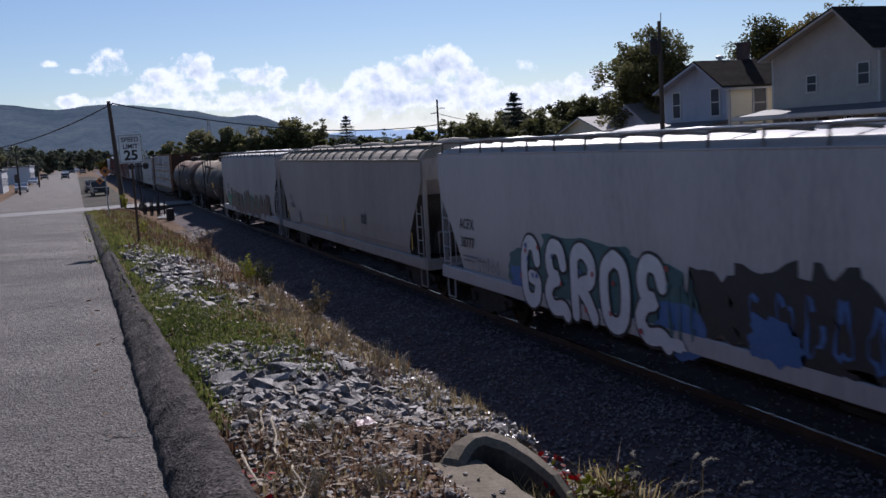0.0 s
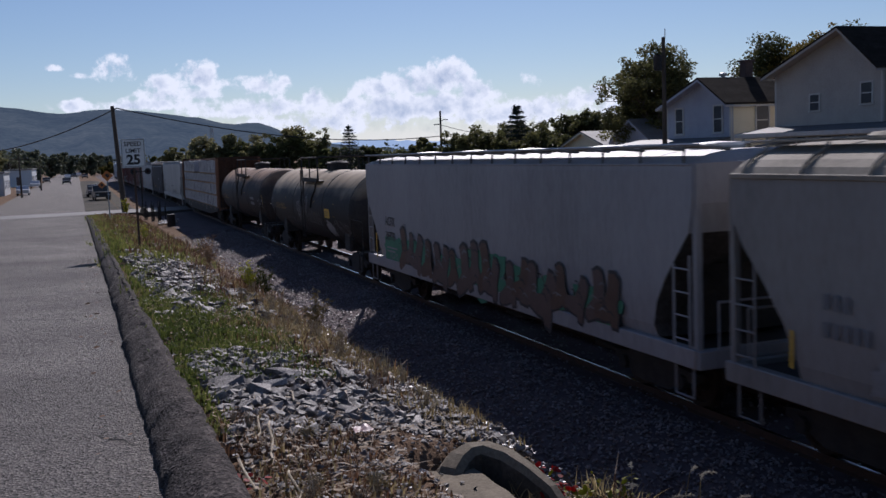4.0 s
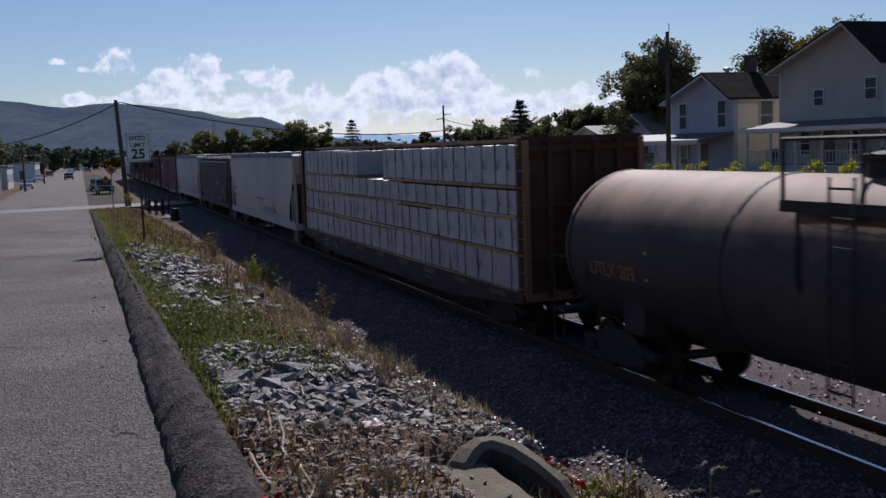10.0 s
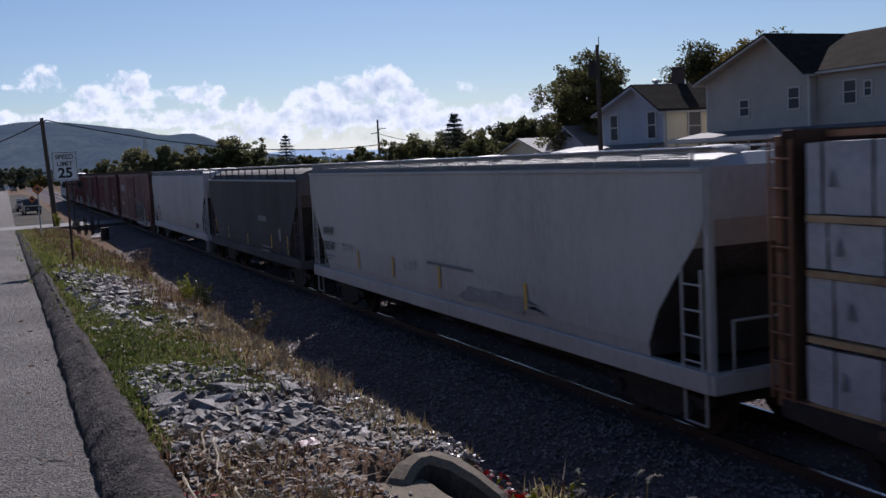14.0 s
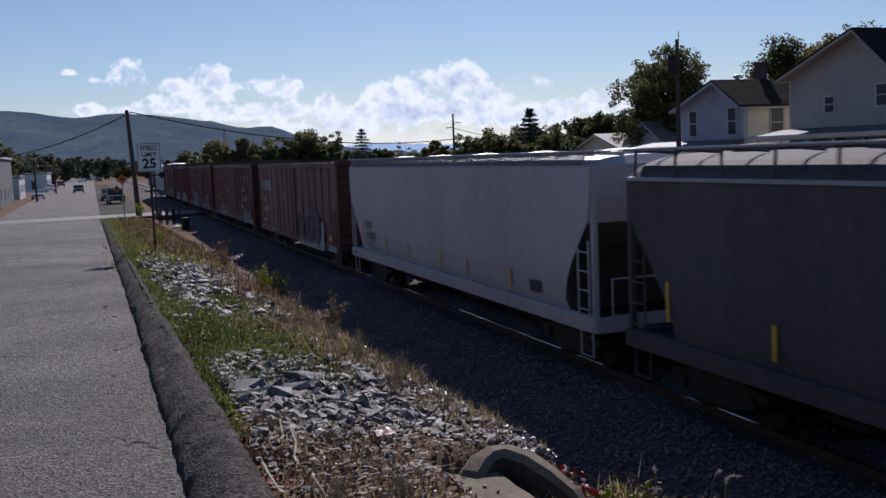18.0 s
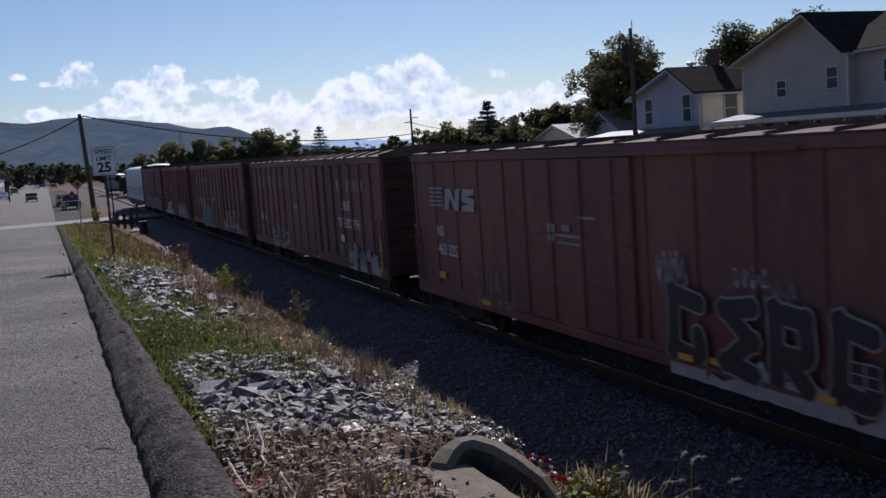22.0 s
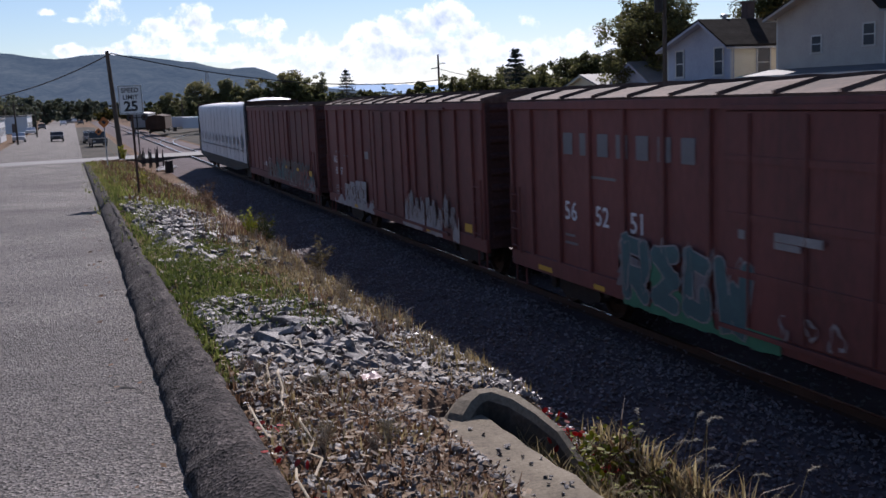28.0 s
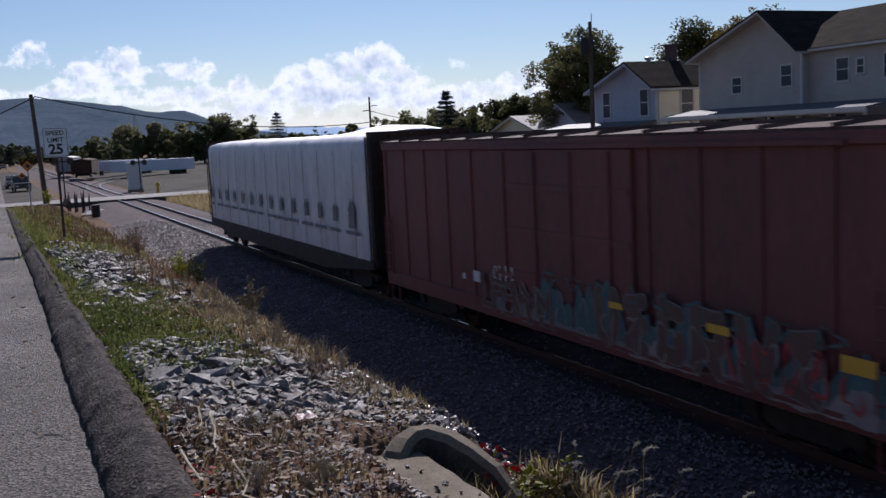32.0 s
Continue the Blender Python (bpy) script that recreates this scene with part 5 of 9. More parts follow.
# Bright metal lip on the black car: the eave's sunlit line put into its material.
car, X, hl = hopper("black covered hopper car with yellow safety stripes", 156.30, 15.56, BLACK_CAR, BLACK_CAR, "flat", 3.82, lip=GALV)
patchwork(car, [(hl - 1.25, 1.5, 0.09, 0.65), (hl - 3.85, 1.35, 0.09, 0.5), (hl - 7.4, 1.3, 0.08, 0.4), (hl - 11.15, 1.35, 0.09, 0.5), (hl - 13.35, 1.3, 0.09, 0.6)], -X, "yellow", "reflector")
patchwork(car, [(hl - 9.4, 2.3, 1.2, 0.2), (hl - 9.7, 1.35, 1.4, 0.07), (hl - 9.7, 1.2, 1.2, 0.07)], -X, "grey")
blob(car, hl - 12.4, 1.9, 0.35, 0.5, "pale", -X, 24, rough=0.6)

car, X, hl = hopper("pale grey covered hopper car with yellow stripes and a long sill", 175.26, 18.43, WHITE_CAR, WHITE_CAR, eave=4.02, mesh=True)
patchwork(car, [(hl - 1.55, 1.55, 0.09, 0.8), (hl - 4.2, 1.4, 0.1, 0.42), (hl - 6.5, 1.35, 0.1, 0.42), (hl - 9.3, 1.35, 0.1, 0.45), (hl - 11.2, 1.35, 0.1, 0.42), (hl - 13.9, 1.35, 0.1, 0.42)], -X, "yellow", "reflector")
patchwork(car, [(hl - 1.95 - 0.3 * k, 1.98, 0.2, 0.26) for k in range(3)] + [(hl - 2.0 - 0.19 * k, 1.62, 0.13, 0.26) for k in range(6)], -X, "grey")
patchwork(car, [(hl - 2.1, 1.5, 0.8, 0.04), (hl - 2.2, 1.42, 0.7, 0.04), (hl - 2.7, 1.34, 0.7, 0.03)], -X, "grey")
patchwork(car, [(hl - 15.0, 1.4, 0.5, 0.24)], -X, "black")
patchwork(car, [(hl - 0.45, 1.0, 0.3, 0.1)], -X, "grey", out=0.02)

# boxcars
car, X, hl = boxcar("brown boxcar with black block letters sprayed along its lower side", 195.47, 18.85, BOX_BROWN, BOX_ROOF, 14, (-1.0, 3.2), flat=True, rise=0.08)
for k in range(5):
    patchwork(car, [(hl - 1.15, 2.92 + 0.1 * k, 0.85 - 0.05 * (k % 2), 0.055)], -X, "pale", "painted_stripe", 0.045)
bm = bmesh.new()
for poly in (((0, 0), (0.28, 0), (0.36, 0.3), (0.62, 0), (0.85, 0), (0.98, 0.5), (0.72, 0.5), (0.66, 0.22), (0.42, 0.5), (0.12, 0.5)), ((1.05, 0), (1.7, 0), (1.78, 0.28), (1.3, 0.34), (1.75, 0.38), (1.76, 0.5), (1.12, 0.5), (1.06, 0.22), (1.5, 0.16), (1.05, 0.12))):
    bm.faces.new([bm.verts.new((px, pz, 0)) for px, pz in poly])
ob = part("painted_emblem", bm, PAINT["chalk"], car, "worn pale block emblem")
ob.matrix_basis = on_side(hl - 2.05, 2.85, -X, 0.046)
words(car, "463 325", hl - 1.5, 1.78, 0.36, -X, "white", 0.004, out=0.046)
words(car, "NS", hl - 1.5, 2.22, 0.34, -X, "white", 0.004, out=0.046)
patchwork(car, [(hl - 7.2, 2.62, 0.3, 0.16), (hl - 7.75, 2.66, 0.28, 0.12), (hl - 7.2, 2.45, 0.24, 0.12)], -X, "pale", "marking", 0.1)
patchwork(car, [(hl - 1.5, 1.2, 0.38, 0.16), (hl - 3.9, 0.85, 0.45, 0.1), (hl - 7.6, 0.85, 0.5, 0.1), (hl - 11.5, 0.95, 0.6, 0.1), (hl - 14.9, 0.95, 0.6, 0.1)], -X, "yellow", "reflector", 0.055)
strokes(car, hl - 4.4, 1.25, 1.7, 0.85, "grey", -X, 57, 5, 0.035, 0.045)
strokes(car, hl - 5.5, 1.22, 1.6, 0.8, "grey", -X, 58, 5, 0.035, 0.05)
strokes(car, hl - 5.0, 1.2, 3.0, 0.9, "pale", -X, 52, 6, 0.022, 0.055)
patchwork(car, [(hl - 7.4, 2.55, 1.0, 0.05), (hl - 7.5, 2.42, 0.9, 0.05), (hl - 8.3, 2.9, 0.6, 0.05)], -X, "pale", "marking", 0.09)
band(car, hl - 13.2, 0.66, 1.3, 4.6, "chalk", -X, 104, 0.092, 0.0)
for i, (ch, s0, s1) in enumerate((("hook", 10.95, 11.75), ("zig", 12.2, 12.9), ("bent", 13.2, 13.9), ("hook", 14.3, 14.95))):
    sprayed(car, ch, hl - s0, 0.98, s1 - s0, 0.92, "black", "pale", -X, 0.27, 0.035, 0.098 + 0.008 * (i % 2))
patchwork(car, [(hl - 15.33, 0.68, 0.42, 1.15), (hl - 11.3, 0.68, 0.5, 0.3), (hl - 12.35, 0.66, 0.62, 0.28), (hl - 13.9, 0.66, 0.55, 0.34), (hl - 16.5, 0.76, 1.3, 0.22)], -X, "chalk", "graffiti", 0.096)
strokes(car, hl - 16.05, 1.56, 0.42, 0.2, "pale", -X, 155, 3, 0.03, 0.097)
patchwork(car, [(hl - 16.7, 1.17, 0.45, 0.2), (hl - 11.15, 0.92, 0.35, 0.1), (hl - 14.0, 0.9, 0.3, 0.09)], -X, "yellow", "reflector", 0.118)
strokes(car, hl - 10.95, 2.3, 0.6, 0.55, "chalk", -X, 153, 4, 0.03, 0.09)
strokes(car, hl - 12.8, 2.3, 0.75, 0.3, "chalk", -X, 154, 4, 0.03, 0.09)
patchwork(car, [(hl - 14.52, 1.2, 0.5, 0.3)], -X, "pale", "marking", 0.12)
patchwork(car, [(hl - 14.55, 1.22, 0.2, 0.12), (hl - 14.79, 1.22, 0.2, 0.12), (hl - 14.55, 1.36, 0.2, 0.12), (hl - 14.79, 1.36, 0.2, 0.12)], -X, "black", "marking", 0.123)
strokes(car, hl - 11.0, 2.2, 0.8, 0.5, "pale", -X, 53, 4, 0.04, 0.075)
strokes(car, hl - 13.2, 2.15, 0.9, 0.35, "pale", -X, 54, 4, 0.03, 0.075)
strokes(car, hl - 17.4, 1.5, 0.9, 0.5, "pale", -X, 56, 5, 0.04, 0.075)

car, X, hl = boxcar("brown ribbed boxcar with faded pale lettering blocks", 216.35, 19.30, BOX_BROWN, BOX_ROOF, 18, (-2.2, 2.0))
patchwork(car, [(hl - 1.6 - 0.64 * k, 3.18, 0.36, 0.42) for k in range(8)], -X, "grey", "faded_marking", 0.01)
words(car, "565 214", hl - 1.4, 1.75, 0.34, -X, "white", 0.006, out=0.01)
patchwork(car, [(hl - 1.2, 1.45, 0.5, 0.05), (hl - 1.2, 1.3, 0.4, 0.05)], -X, "grey", "marking", 0.01)
patchwork(car, [(hl - 8.1, 2.4, 0.45, 0.2)], -X, "pale", "marking", 0.1)
patchwork(car, [(hl - 13.75 - 0.37 * k, 3.15, 0.22, 0.34) for k in range(8) if k != 2], -X, "pale", "faded_marking", 0.012)
words(car, "SERVES", hl - 14.0, 2.55, 0.42, -X, "white", 0.008, "faded_lettering", 0.012)
words(car, "THE SOUTH", hl - 13.7, 2.0, 0.42, -X, "white", 0.008, "faded_lettering", 0.012)
for i, (s, z, ln, ht) in enumerate(((2.0, 1.2, 0.9, 0.6), (4.3, 1.15, 1.1, 0.6), (5.4, 1.25, 1.0, 0.5), (6.5, 1.1, 0.8, 0.7), (14.4, 1.1, 0.9, 0.75), (15.3, 1.25, 0.9, 0.6), (16.3, 1.05, 1.0, 0.6))):
    strokes(car, hl - s, z + 0.1, ln, ht, "white" if i % 2 else "pale", -X, 57 + i, 2, 0.05, 0.075)
strokes(car, hl - 5.4, 1.25, 3.0, 0.85, "chalk", -X, 111, 6, 0.045, 0.07)
strokes(car, hl - 5.3, 1.2, 2.8, 0.6, "pale", -X, 112, 7, 0.04, 0.08)
patchwork(car, [(hl - 4.05, 0.76, 0.8, 0.22), (hl - 5.3, 0.76, 0.7, 0.2)], -X, "pale", "graffiti", 0.067)
patchwork(car, [(hl - 14.78, 0.74, 0.85, 0.58), (hl - 15.9, 0.76, 0.75, 0.5), (hl - 17.05, 0.78, 0.9, 0.42)], -X, "chalk", "graffiti", 0.067)
for k in range(5):
    blob(car, hl - 15.0 - 0.62 * k, 1.2 + 0.1 * (k % 2), 0.5, 0.4, "pale", -X, 360 + k, 0.069 + 0.0005 * k, rough=0.8)
strokes(car, hl - 15.4, 1.1, 2.8, 0.5, "brown", -X, 91, 6, 0.05, 0.08)
patchwork(car, [(hl - 14.1, 1.55, 0.35, 0.22)], -X, "white", "marking", 0.07)
patchwork(car, [(hl - 18.0, 0.95, 0.09, 0.95), (hl - 7.0, 0.8, 0.3, 0.08), (hl - 10.9, 0.8, 0.3, 0.08)], -X, "yellow", "reflector", 0.075)

car, X, hl = boxcar("brown ribbed boxcar with white numerals and green sprayed letters", 236.36, 18.91, BOX_RED, BOX_ROOF, 15, (-2.9, 1.6), shift=0.27)
for i, s in enumerate(("56", "52", "51")):
    words(car, s, hl - 2.4 - 1.17 * i, 1.92, 0.5, -X, "white", 0.006, out=0.012)
patchwork(car, [(hl - 2.4 - 0.64 * k, 3.15, 0.36, 0.4) for k in range(7)], -X, "grey", "faded_marking", 0.01)
patchwork(car, [(hl - 2.4, 1.6, 0.4, 0.05), (hl - 2.4, 1.45, 0.5, 0.05), (hl - 3.4, 2.75, 0.9, 0.05)], -X, "grey", "marking", 0.01)
for i in range(4):
    y0 = hl - 4.8 - 0.95 * i
    blob(car, y0, 1.3, 0.8, 0.6, "green" if i % 2 else "grey", -X, 120 + i, 0.067, rough=0.7)
band(car, hl - 6.6, 0.68, 1.35, 4.0, "green", -X, 128, 0.0665, 0.05)
for i, (ch, s0, s1) in enumerate((("bent", 4.65, 5.35), ("zig", 5.6, 6.2), ("hook", 6.45, 7.0), ("fork", 7.25, 7.95))):
    sprayed(car, ch, hl - s0, 0.92, s1 - s0, 0.82, "teal", "pale", -X, 0.26, 0.03, 0.072 + 0.008 * (i % 2))
strokes(car, hl - 6.2, 1.45, 3.6, 1.1, "pale", -X, 61, 6, 0.035, 0.085)
patchwork(car, [(hl - 1.3, 0.78, 0.6, 0.1), (hl - 3.55, 0.76, 0.4, 0.09), (hl - 7.5, 0.76, 0.5, 0.1)], -X, "yellow", "reflector", 0.06)
patchwork(car, [(hl - 8.5, 2.25, 0.9, 0.12), (hl - 8.5, 2.15, 0.5, 0.09), (hl - 7.75, 2.2, 0.14, 0.13)], -X, "pale", "marking", 0.11)
strokes(car, hl - 9.2, 1.15, 1.4, 0.4, "pale", -X, 62, 3, 0.05, 0.11)
band(car, hl - 14.0, 0.78, 1.5, 5.0, "pale", -X, 127, 0.066, 0.25)
strokes(car, hl - 14.5, 1.4, 3.6, 1.1, "white", -X, 63, 6, 0.06, 0.08)

car, X, hl = boxcar("red-brown ribbed boxcar with white graffiti along its bottom", 252.38, 15.53, BOX_RED, BOX_ROOF, 14, (-1.9, 1.5), shift=-0.37)
words(car, "AGR", hl - 0.78, 2.14, 0.34, -X, "white", 0.004, out=0.01)
words(car, "60", hl - 0.97, 1.75, 0.36, -X, "white", 0.004, out=0.01)
words(car, "57", hl - 1.58, 1.75, 0.36, -X, "white", 0.004, out=0.01)
patchwork(car, [(hl - 1.1, 2.5, 0.5, 0.06), (hl - 2.2, 2.4, 0.5, 0.06)], -X, "pale", "marking", 0.01)
band(car, hl - 3.3, 0.74, 1.1, 4.9, "chalk", -X, 130, 0.066, 0.0)
band(car, hl - 4.0, 0.74, 1.75, 3.4, "chalk", -X, 133, 0.068, 0.15)
patchwork(car, [(hl - 2.35, 0.8, 0.62, 0.7), (hl - 3.05, 0.8, 0.6, 0.8), (hl - 3.72, 0.8, 0.62, 0.88), (hl - 4.42, 0.8, 0.55, 0.9)], -X, "chalk", "graffiti", 0.0695)
for k, s0 in enumerate((2.66, 3.35, 4.0, 4.65)):
    blob(car, hl - s0, 1.2 + 0.1 * (k % 2), 0.16, 0.3, "brown", -X, 330 + k, 0.073, rough=0.8, n=16)
    blob(car, hl - s0 - 0.15, 1.02, 0.26, 0.1, "grey", -X, 340 + k, 0.0735, rough=0.8, n=16)
strokes(car, hl - 3.7, 1.25, 2.7, 0.6, "brown", -X, 94, 8, 0.025, 0.075)
for z in (1.25, 1.05):
    patchwork(car, [(hl - 0.95, z - 0.02, 0.8, 0.03), (hl - 2.0, z - 0.02, 0.8, 0.03), (hl - 1.0, z + 0.05, 0.4, 0.06), (hl - 2.1, z + 0.05, 0.4, 0.06)], -X, "pale", "marking", 0.02)
band(car, hl - 10.8, 0.74, 1.75, 4.4, "chalk", -X, 140, 0.068, 0.2)
for k in range(9):
    blob(car, hl - 9.0 - 0.45 * k, 1.2 + 0.12 * ((k * 5) % 3), 0.34, 0.62 + 0.2 * (k % 2), "pale" if k % 3 else "chalk", -X, 350 + k, 0.070 + 0.0005 * k, rough=0.5)
strokes(car, hl - 10.9, 1.3, 3.9, 0.6, "brown", -X, 95, 9, 0.035, 0.078)
strokes(car, hl - 10.9, 1.35, 3.8, 0.7, "chalk", -X, 96, 7, 0.03, 0.082)
patchwork(car, [(hl - 13.4, 1.1, 0.45, 0.2), (hl - 10.6, 0.78, 0.3, 0.08), (hl - 3.5, 0.78, 0.4, 0.1)], -X, "yellow", "reflector", 0.075)
patchwork(car, [(hl - 5.1, 2.45, 0.4, 0.24)], -X, "pale", "marking", 0.1)

car, X, hl = boxcar("red boxcar with a pale band of graffiti along its bottom", 269.52, 16.23, BOX_RED, BOX_ROOF, 13, (-2.6, 1.9), flat=True, rise=0.08)
rnd = random.Random(9)
band(car, hl - 10.4, 0.85, 1.5, 9.4, "grey", -X, 150, 0.099, 0.0)
band(car, hl - 11.2, 1.0, 1.95, 7.4, "teal", -X, 153, 0.1005, 0.3)
band(car, hl - 10.8, 0.82, 1.25, 8.0, "pale", -X, 155, 0.102, 0.3)
for i, (ch, s0, s1) in enumerate((("U", 9.35, 9.85), ("zig", 10.15, 10.6), ("hook", 10.95, 11.45), ("bent", 11.7, 12.3), ("fork", 12.6, 13.25), ("zig", 13.5, 13.95))):
    sprayed(car, ch, hl - s0, 0.98, s1 - s0, 0.72, "umber", "grey", -X, 0.22, 0.022, 0.104 + 0.006 * (i % 2))
tag(car, hl - 6.6, 1.2, 2.6, 0.6, "brown", "grey", -X, 22, 6, 0.14, 0.104)
strokes(car, hl - 10.0, 1.2, 8.5, 0.7, "pale", -X, 66, 12, 0.03, 0.117)
strokes(car, hl - 13.5, 1.25, 2.4, 0.7, "red", -X, 69, 5, 0.05, 0.12)
strokes(car, hl - 11.0, 1.75, 7.0, 0.3, "teal", -X, 67, 9, 0.04, 0.122)
patchwork(car, [(hl - 9.7, 1.5, 0.35, 0.1), (hl - 12.0, 1.5, 0.45, 0.12), (hl - 14.3, 1.42, 0.5, 0.2)], -X, "yellow", "reflector", 0.127)
patchwork(car, [(hl - 4.9, 1.35, 0.28, 0.22), (hl - 4.4, 1.35, 0.12, 0.12)], -X, "white", "marking", 0.1)
strokes(car, hl - 6.2, 1.65, 0.9, 0.3, "white", -X, 68, 4, 0.03, 0.115)

# the last car: lumber under one long white tarpaulin
car, W, h, top = lumber_car("dark bulkhead flatcar loaded under a long white tarpaulin", 291.42, 21.60, True)
bm = bmesh.new()
rings = []
n = 132
for i in range(n + 1):
    yy = -h + 0.3 + (2 * h - 0.6) * i / n
    ring = []
    for k, (px, pz) in enumerate(((-W - 0.02, 1.02), (-W - 0.04, 1.7), (-W - 0.03, 2.5), (-W - 0.03, 3.3), (-W - 0.02, 4.12), (-W + 0.04, 4.28), (-1.0, 4.37), (-0.5, 4.42), (0, 4.44), (0.5, 4.42), (1.0, 4.37), (W - 0.04, 4.28), (W, 4.12), (W + 0.03, 2.5), (W + 0.02, 1.02))):
        sag = 0.035 * noise.noise(Vector((yy * 1.9, k * 0.7, 3))) + 0.02 * noise.noise(Vector((yy * 5.5, k * 1.3, 7))) + (0.012 if i % 9 == 0 else 0)
        bulge = 0.2 * math.exp(-((yy + h - 2.4) / 1.8) ** 2) * smoothstep(-1.1, -0.2, px) * (1 if pz > 4.2 else 0)
        ring.append(bm.verts.new((px - sag if px < 0 else px + sag, yy, pz + bulge + 0.05 * noise.noise(Vector((yy * 0.8, k, 1))))))
    rings.append(ring)
for a, b in zip(rings, rings[1:]):
    for k in range(len(a) - 1):
        bm.faces.new((a[k], a[k + 1], b[k + 1], b[k]))
bm.faces.new(rings[0][::-1])
bm.faces.new(rings[-1])
tarp = part("tarpaulin", bm, TARP, car, "long white plastic tarpaulin with dark printed marks", smooth=True)
for i in range(13):
    yy = -h + 1.2 + (2 * h - 2.4) * i / 12
    part("tie_down", pipe([(-W - 0.085, yy, 1.0), (-W - 0.095, yy, 2.5), (-W - 0.075, yy, 4.0)], 0.008, 4), PAINT["grey"], car)
for i in range(14):
    yy = h - 0.9 - 1.42 * i
    big = 1.5 if i == 13 else 1.0
    bm = bmesh.new()
    bm.faces.new([bm.verts.new((0.2 * big * px, 0.3 * big * pz, 0)) for px, pz in ((-0.8, -0.8), (0.8, -0.8), (0.8, 0.2), (1.0, 0.25), (0, 1.0), (-1.0, 0.25), (-0.8, 0.2))])
    ob = part("printed_mark", bm, PAINT["grey"], tarp)
    ob.matrix_basis = on_side(yy, 2.25, -W, 0.1)
    patchwork(car, [(yy + 0.5, 1.72, 1.1 if i % 3 else 0.8, 0.1)], -W, "grey", "printed_bar", 0.1)

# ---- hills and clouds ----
# Both ridges glow faintly blue: distance haze put into colour and emission.
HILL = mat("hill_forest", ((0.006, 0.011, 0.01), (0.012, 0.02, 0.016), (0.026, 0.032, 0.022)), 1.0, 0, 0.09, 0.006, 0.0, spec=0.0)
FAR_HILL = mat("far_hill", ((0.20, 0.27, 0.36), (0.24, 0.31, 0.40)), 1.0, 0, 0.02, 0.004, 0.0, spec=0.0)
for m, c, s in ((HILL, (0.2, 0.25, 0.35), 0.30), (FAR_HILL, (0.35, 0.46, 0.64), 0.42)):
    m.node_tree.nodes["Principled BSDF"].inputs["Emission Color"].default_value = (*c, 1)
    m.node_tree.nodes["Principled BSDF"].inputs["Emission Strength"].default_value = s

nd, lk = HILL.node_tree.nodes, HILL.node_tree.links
# Mottled haze colour for the near ridge's glow.
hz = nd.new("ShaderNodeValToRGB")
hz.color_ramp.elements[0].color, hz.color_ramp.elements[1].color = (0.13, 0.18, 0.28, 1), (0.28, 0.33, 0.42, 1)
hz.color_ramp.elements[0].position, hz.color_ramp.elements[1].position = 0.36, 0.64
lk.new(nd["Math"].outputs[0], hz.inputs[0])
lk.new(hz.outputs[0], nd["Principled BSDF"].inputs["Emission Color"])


def ridge(name, distance, profile, material, rough, label):
    """A wooded ridge: its height (in degrees as seen from the road) by bearing from the track's line."""
    bm = bmesh.new()
    rows_ = []
    b0, b1 = profile[0][0], profile[-1][0]
    n = 240
    for k in range(9):
        f = k / 8
        row = []
        for i in range(n + 1):
            b = lerp(b0, b1, i / n)
            e = next(lerp(ea, eb, (b - ba) / (bb - ba)) for (ba, ea), (bb, eb) in zip(profile, profile[1:]) if ba <= b <= bb)
            z = EYE + distance * math.tan(radians(e)) + rough * (noise.noise(Vector((b * 1.7, 0, 1))) + 0.5 * noise.noise(Vector((b * 5.5, 3, 1))) + 0.25 * noise.noise(Vector((b * 16, 5, 1))) + 0.15 * noise.noise(Vector((b * 40, 6, 1))))
            d = distance * (1 - 0.35 * (1 - f)) + distance * 0.04 * noise.noise(Vector((b * 0.9, f * 3, 9))) * (1 - f)
            zz = lerp(-20, z, f ** 0.85) + rough * 1.5 * noise.noise(Vector((b * 1.2, f * 4, 4))) * (1 - f) * f * 4
            row.append(bm.verts.new((d * math.sin(radians(b)), d * math.cos(radians(b)), zz)))
        rows_.append(row)
    for a, b in zip(rows_, rows_[1:]):
        for i in range(n):
            bm.faces.new((a[i], a[i + 1], b[i + 1], b[i]))
    return tagged(part(name, bm, material, smooth=True), label, "hill", kind="structure")


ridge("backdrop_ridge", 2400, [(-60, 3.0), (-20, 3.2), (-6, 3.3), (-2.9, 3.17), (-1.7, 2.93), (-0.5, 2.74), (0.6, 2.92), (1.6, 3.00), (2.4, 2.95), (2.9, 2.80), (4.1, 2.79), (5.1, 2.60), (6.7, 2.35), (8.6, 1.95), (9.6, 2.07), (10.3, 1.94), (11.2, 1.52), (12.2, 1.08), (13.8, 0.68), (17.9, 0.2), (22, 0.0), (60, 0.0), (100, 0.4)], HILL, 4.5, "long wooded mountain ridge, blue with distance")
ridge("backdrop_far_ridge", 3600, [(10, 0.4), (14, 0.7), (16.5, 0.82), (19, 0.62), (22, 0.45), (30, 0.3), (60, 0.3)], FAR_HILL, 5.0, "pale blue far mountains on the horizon")

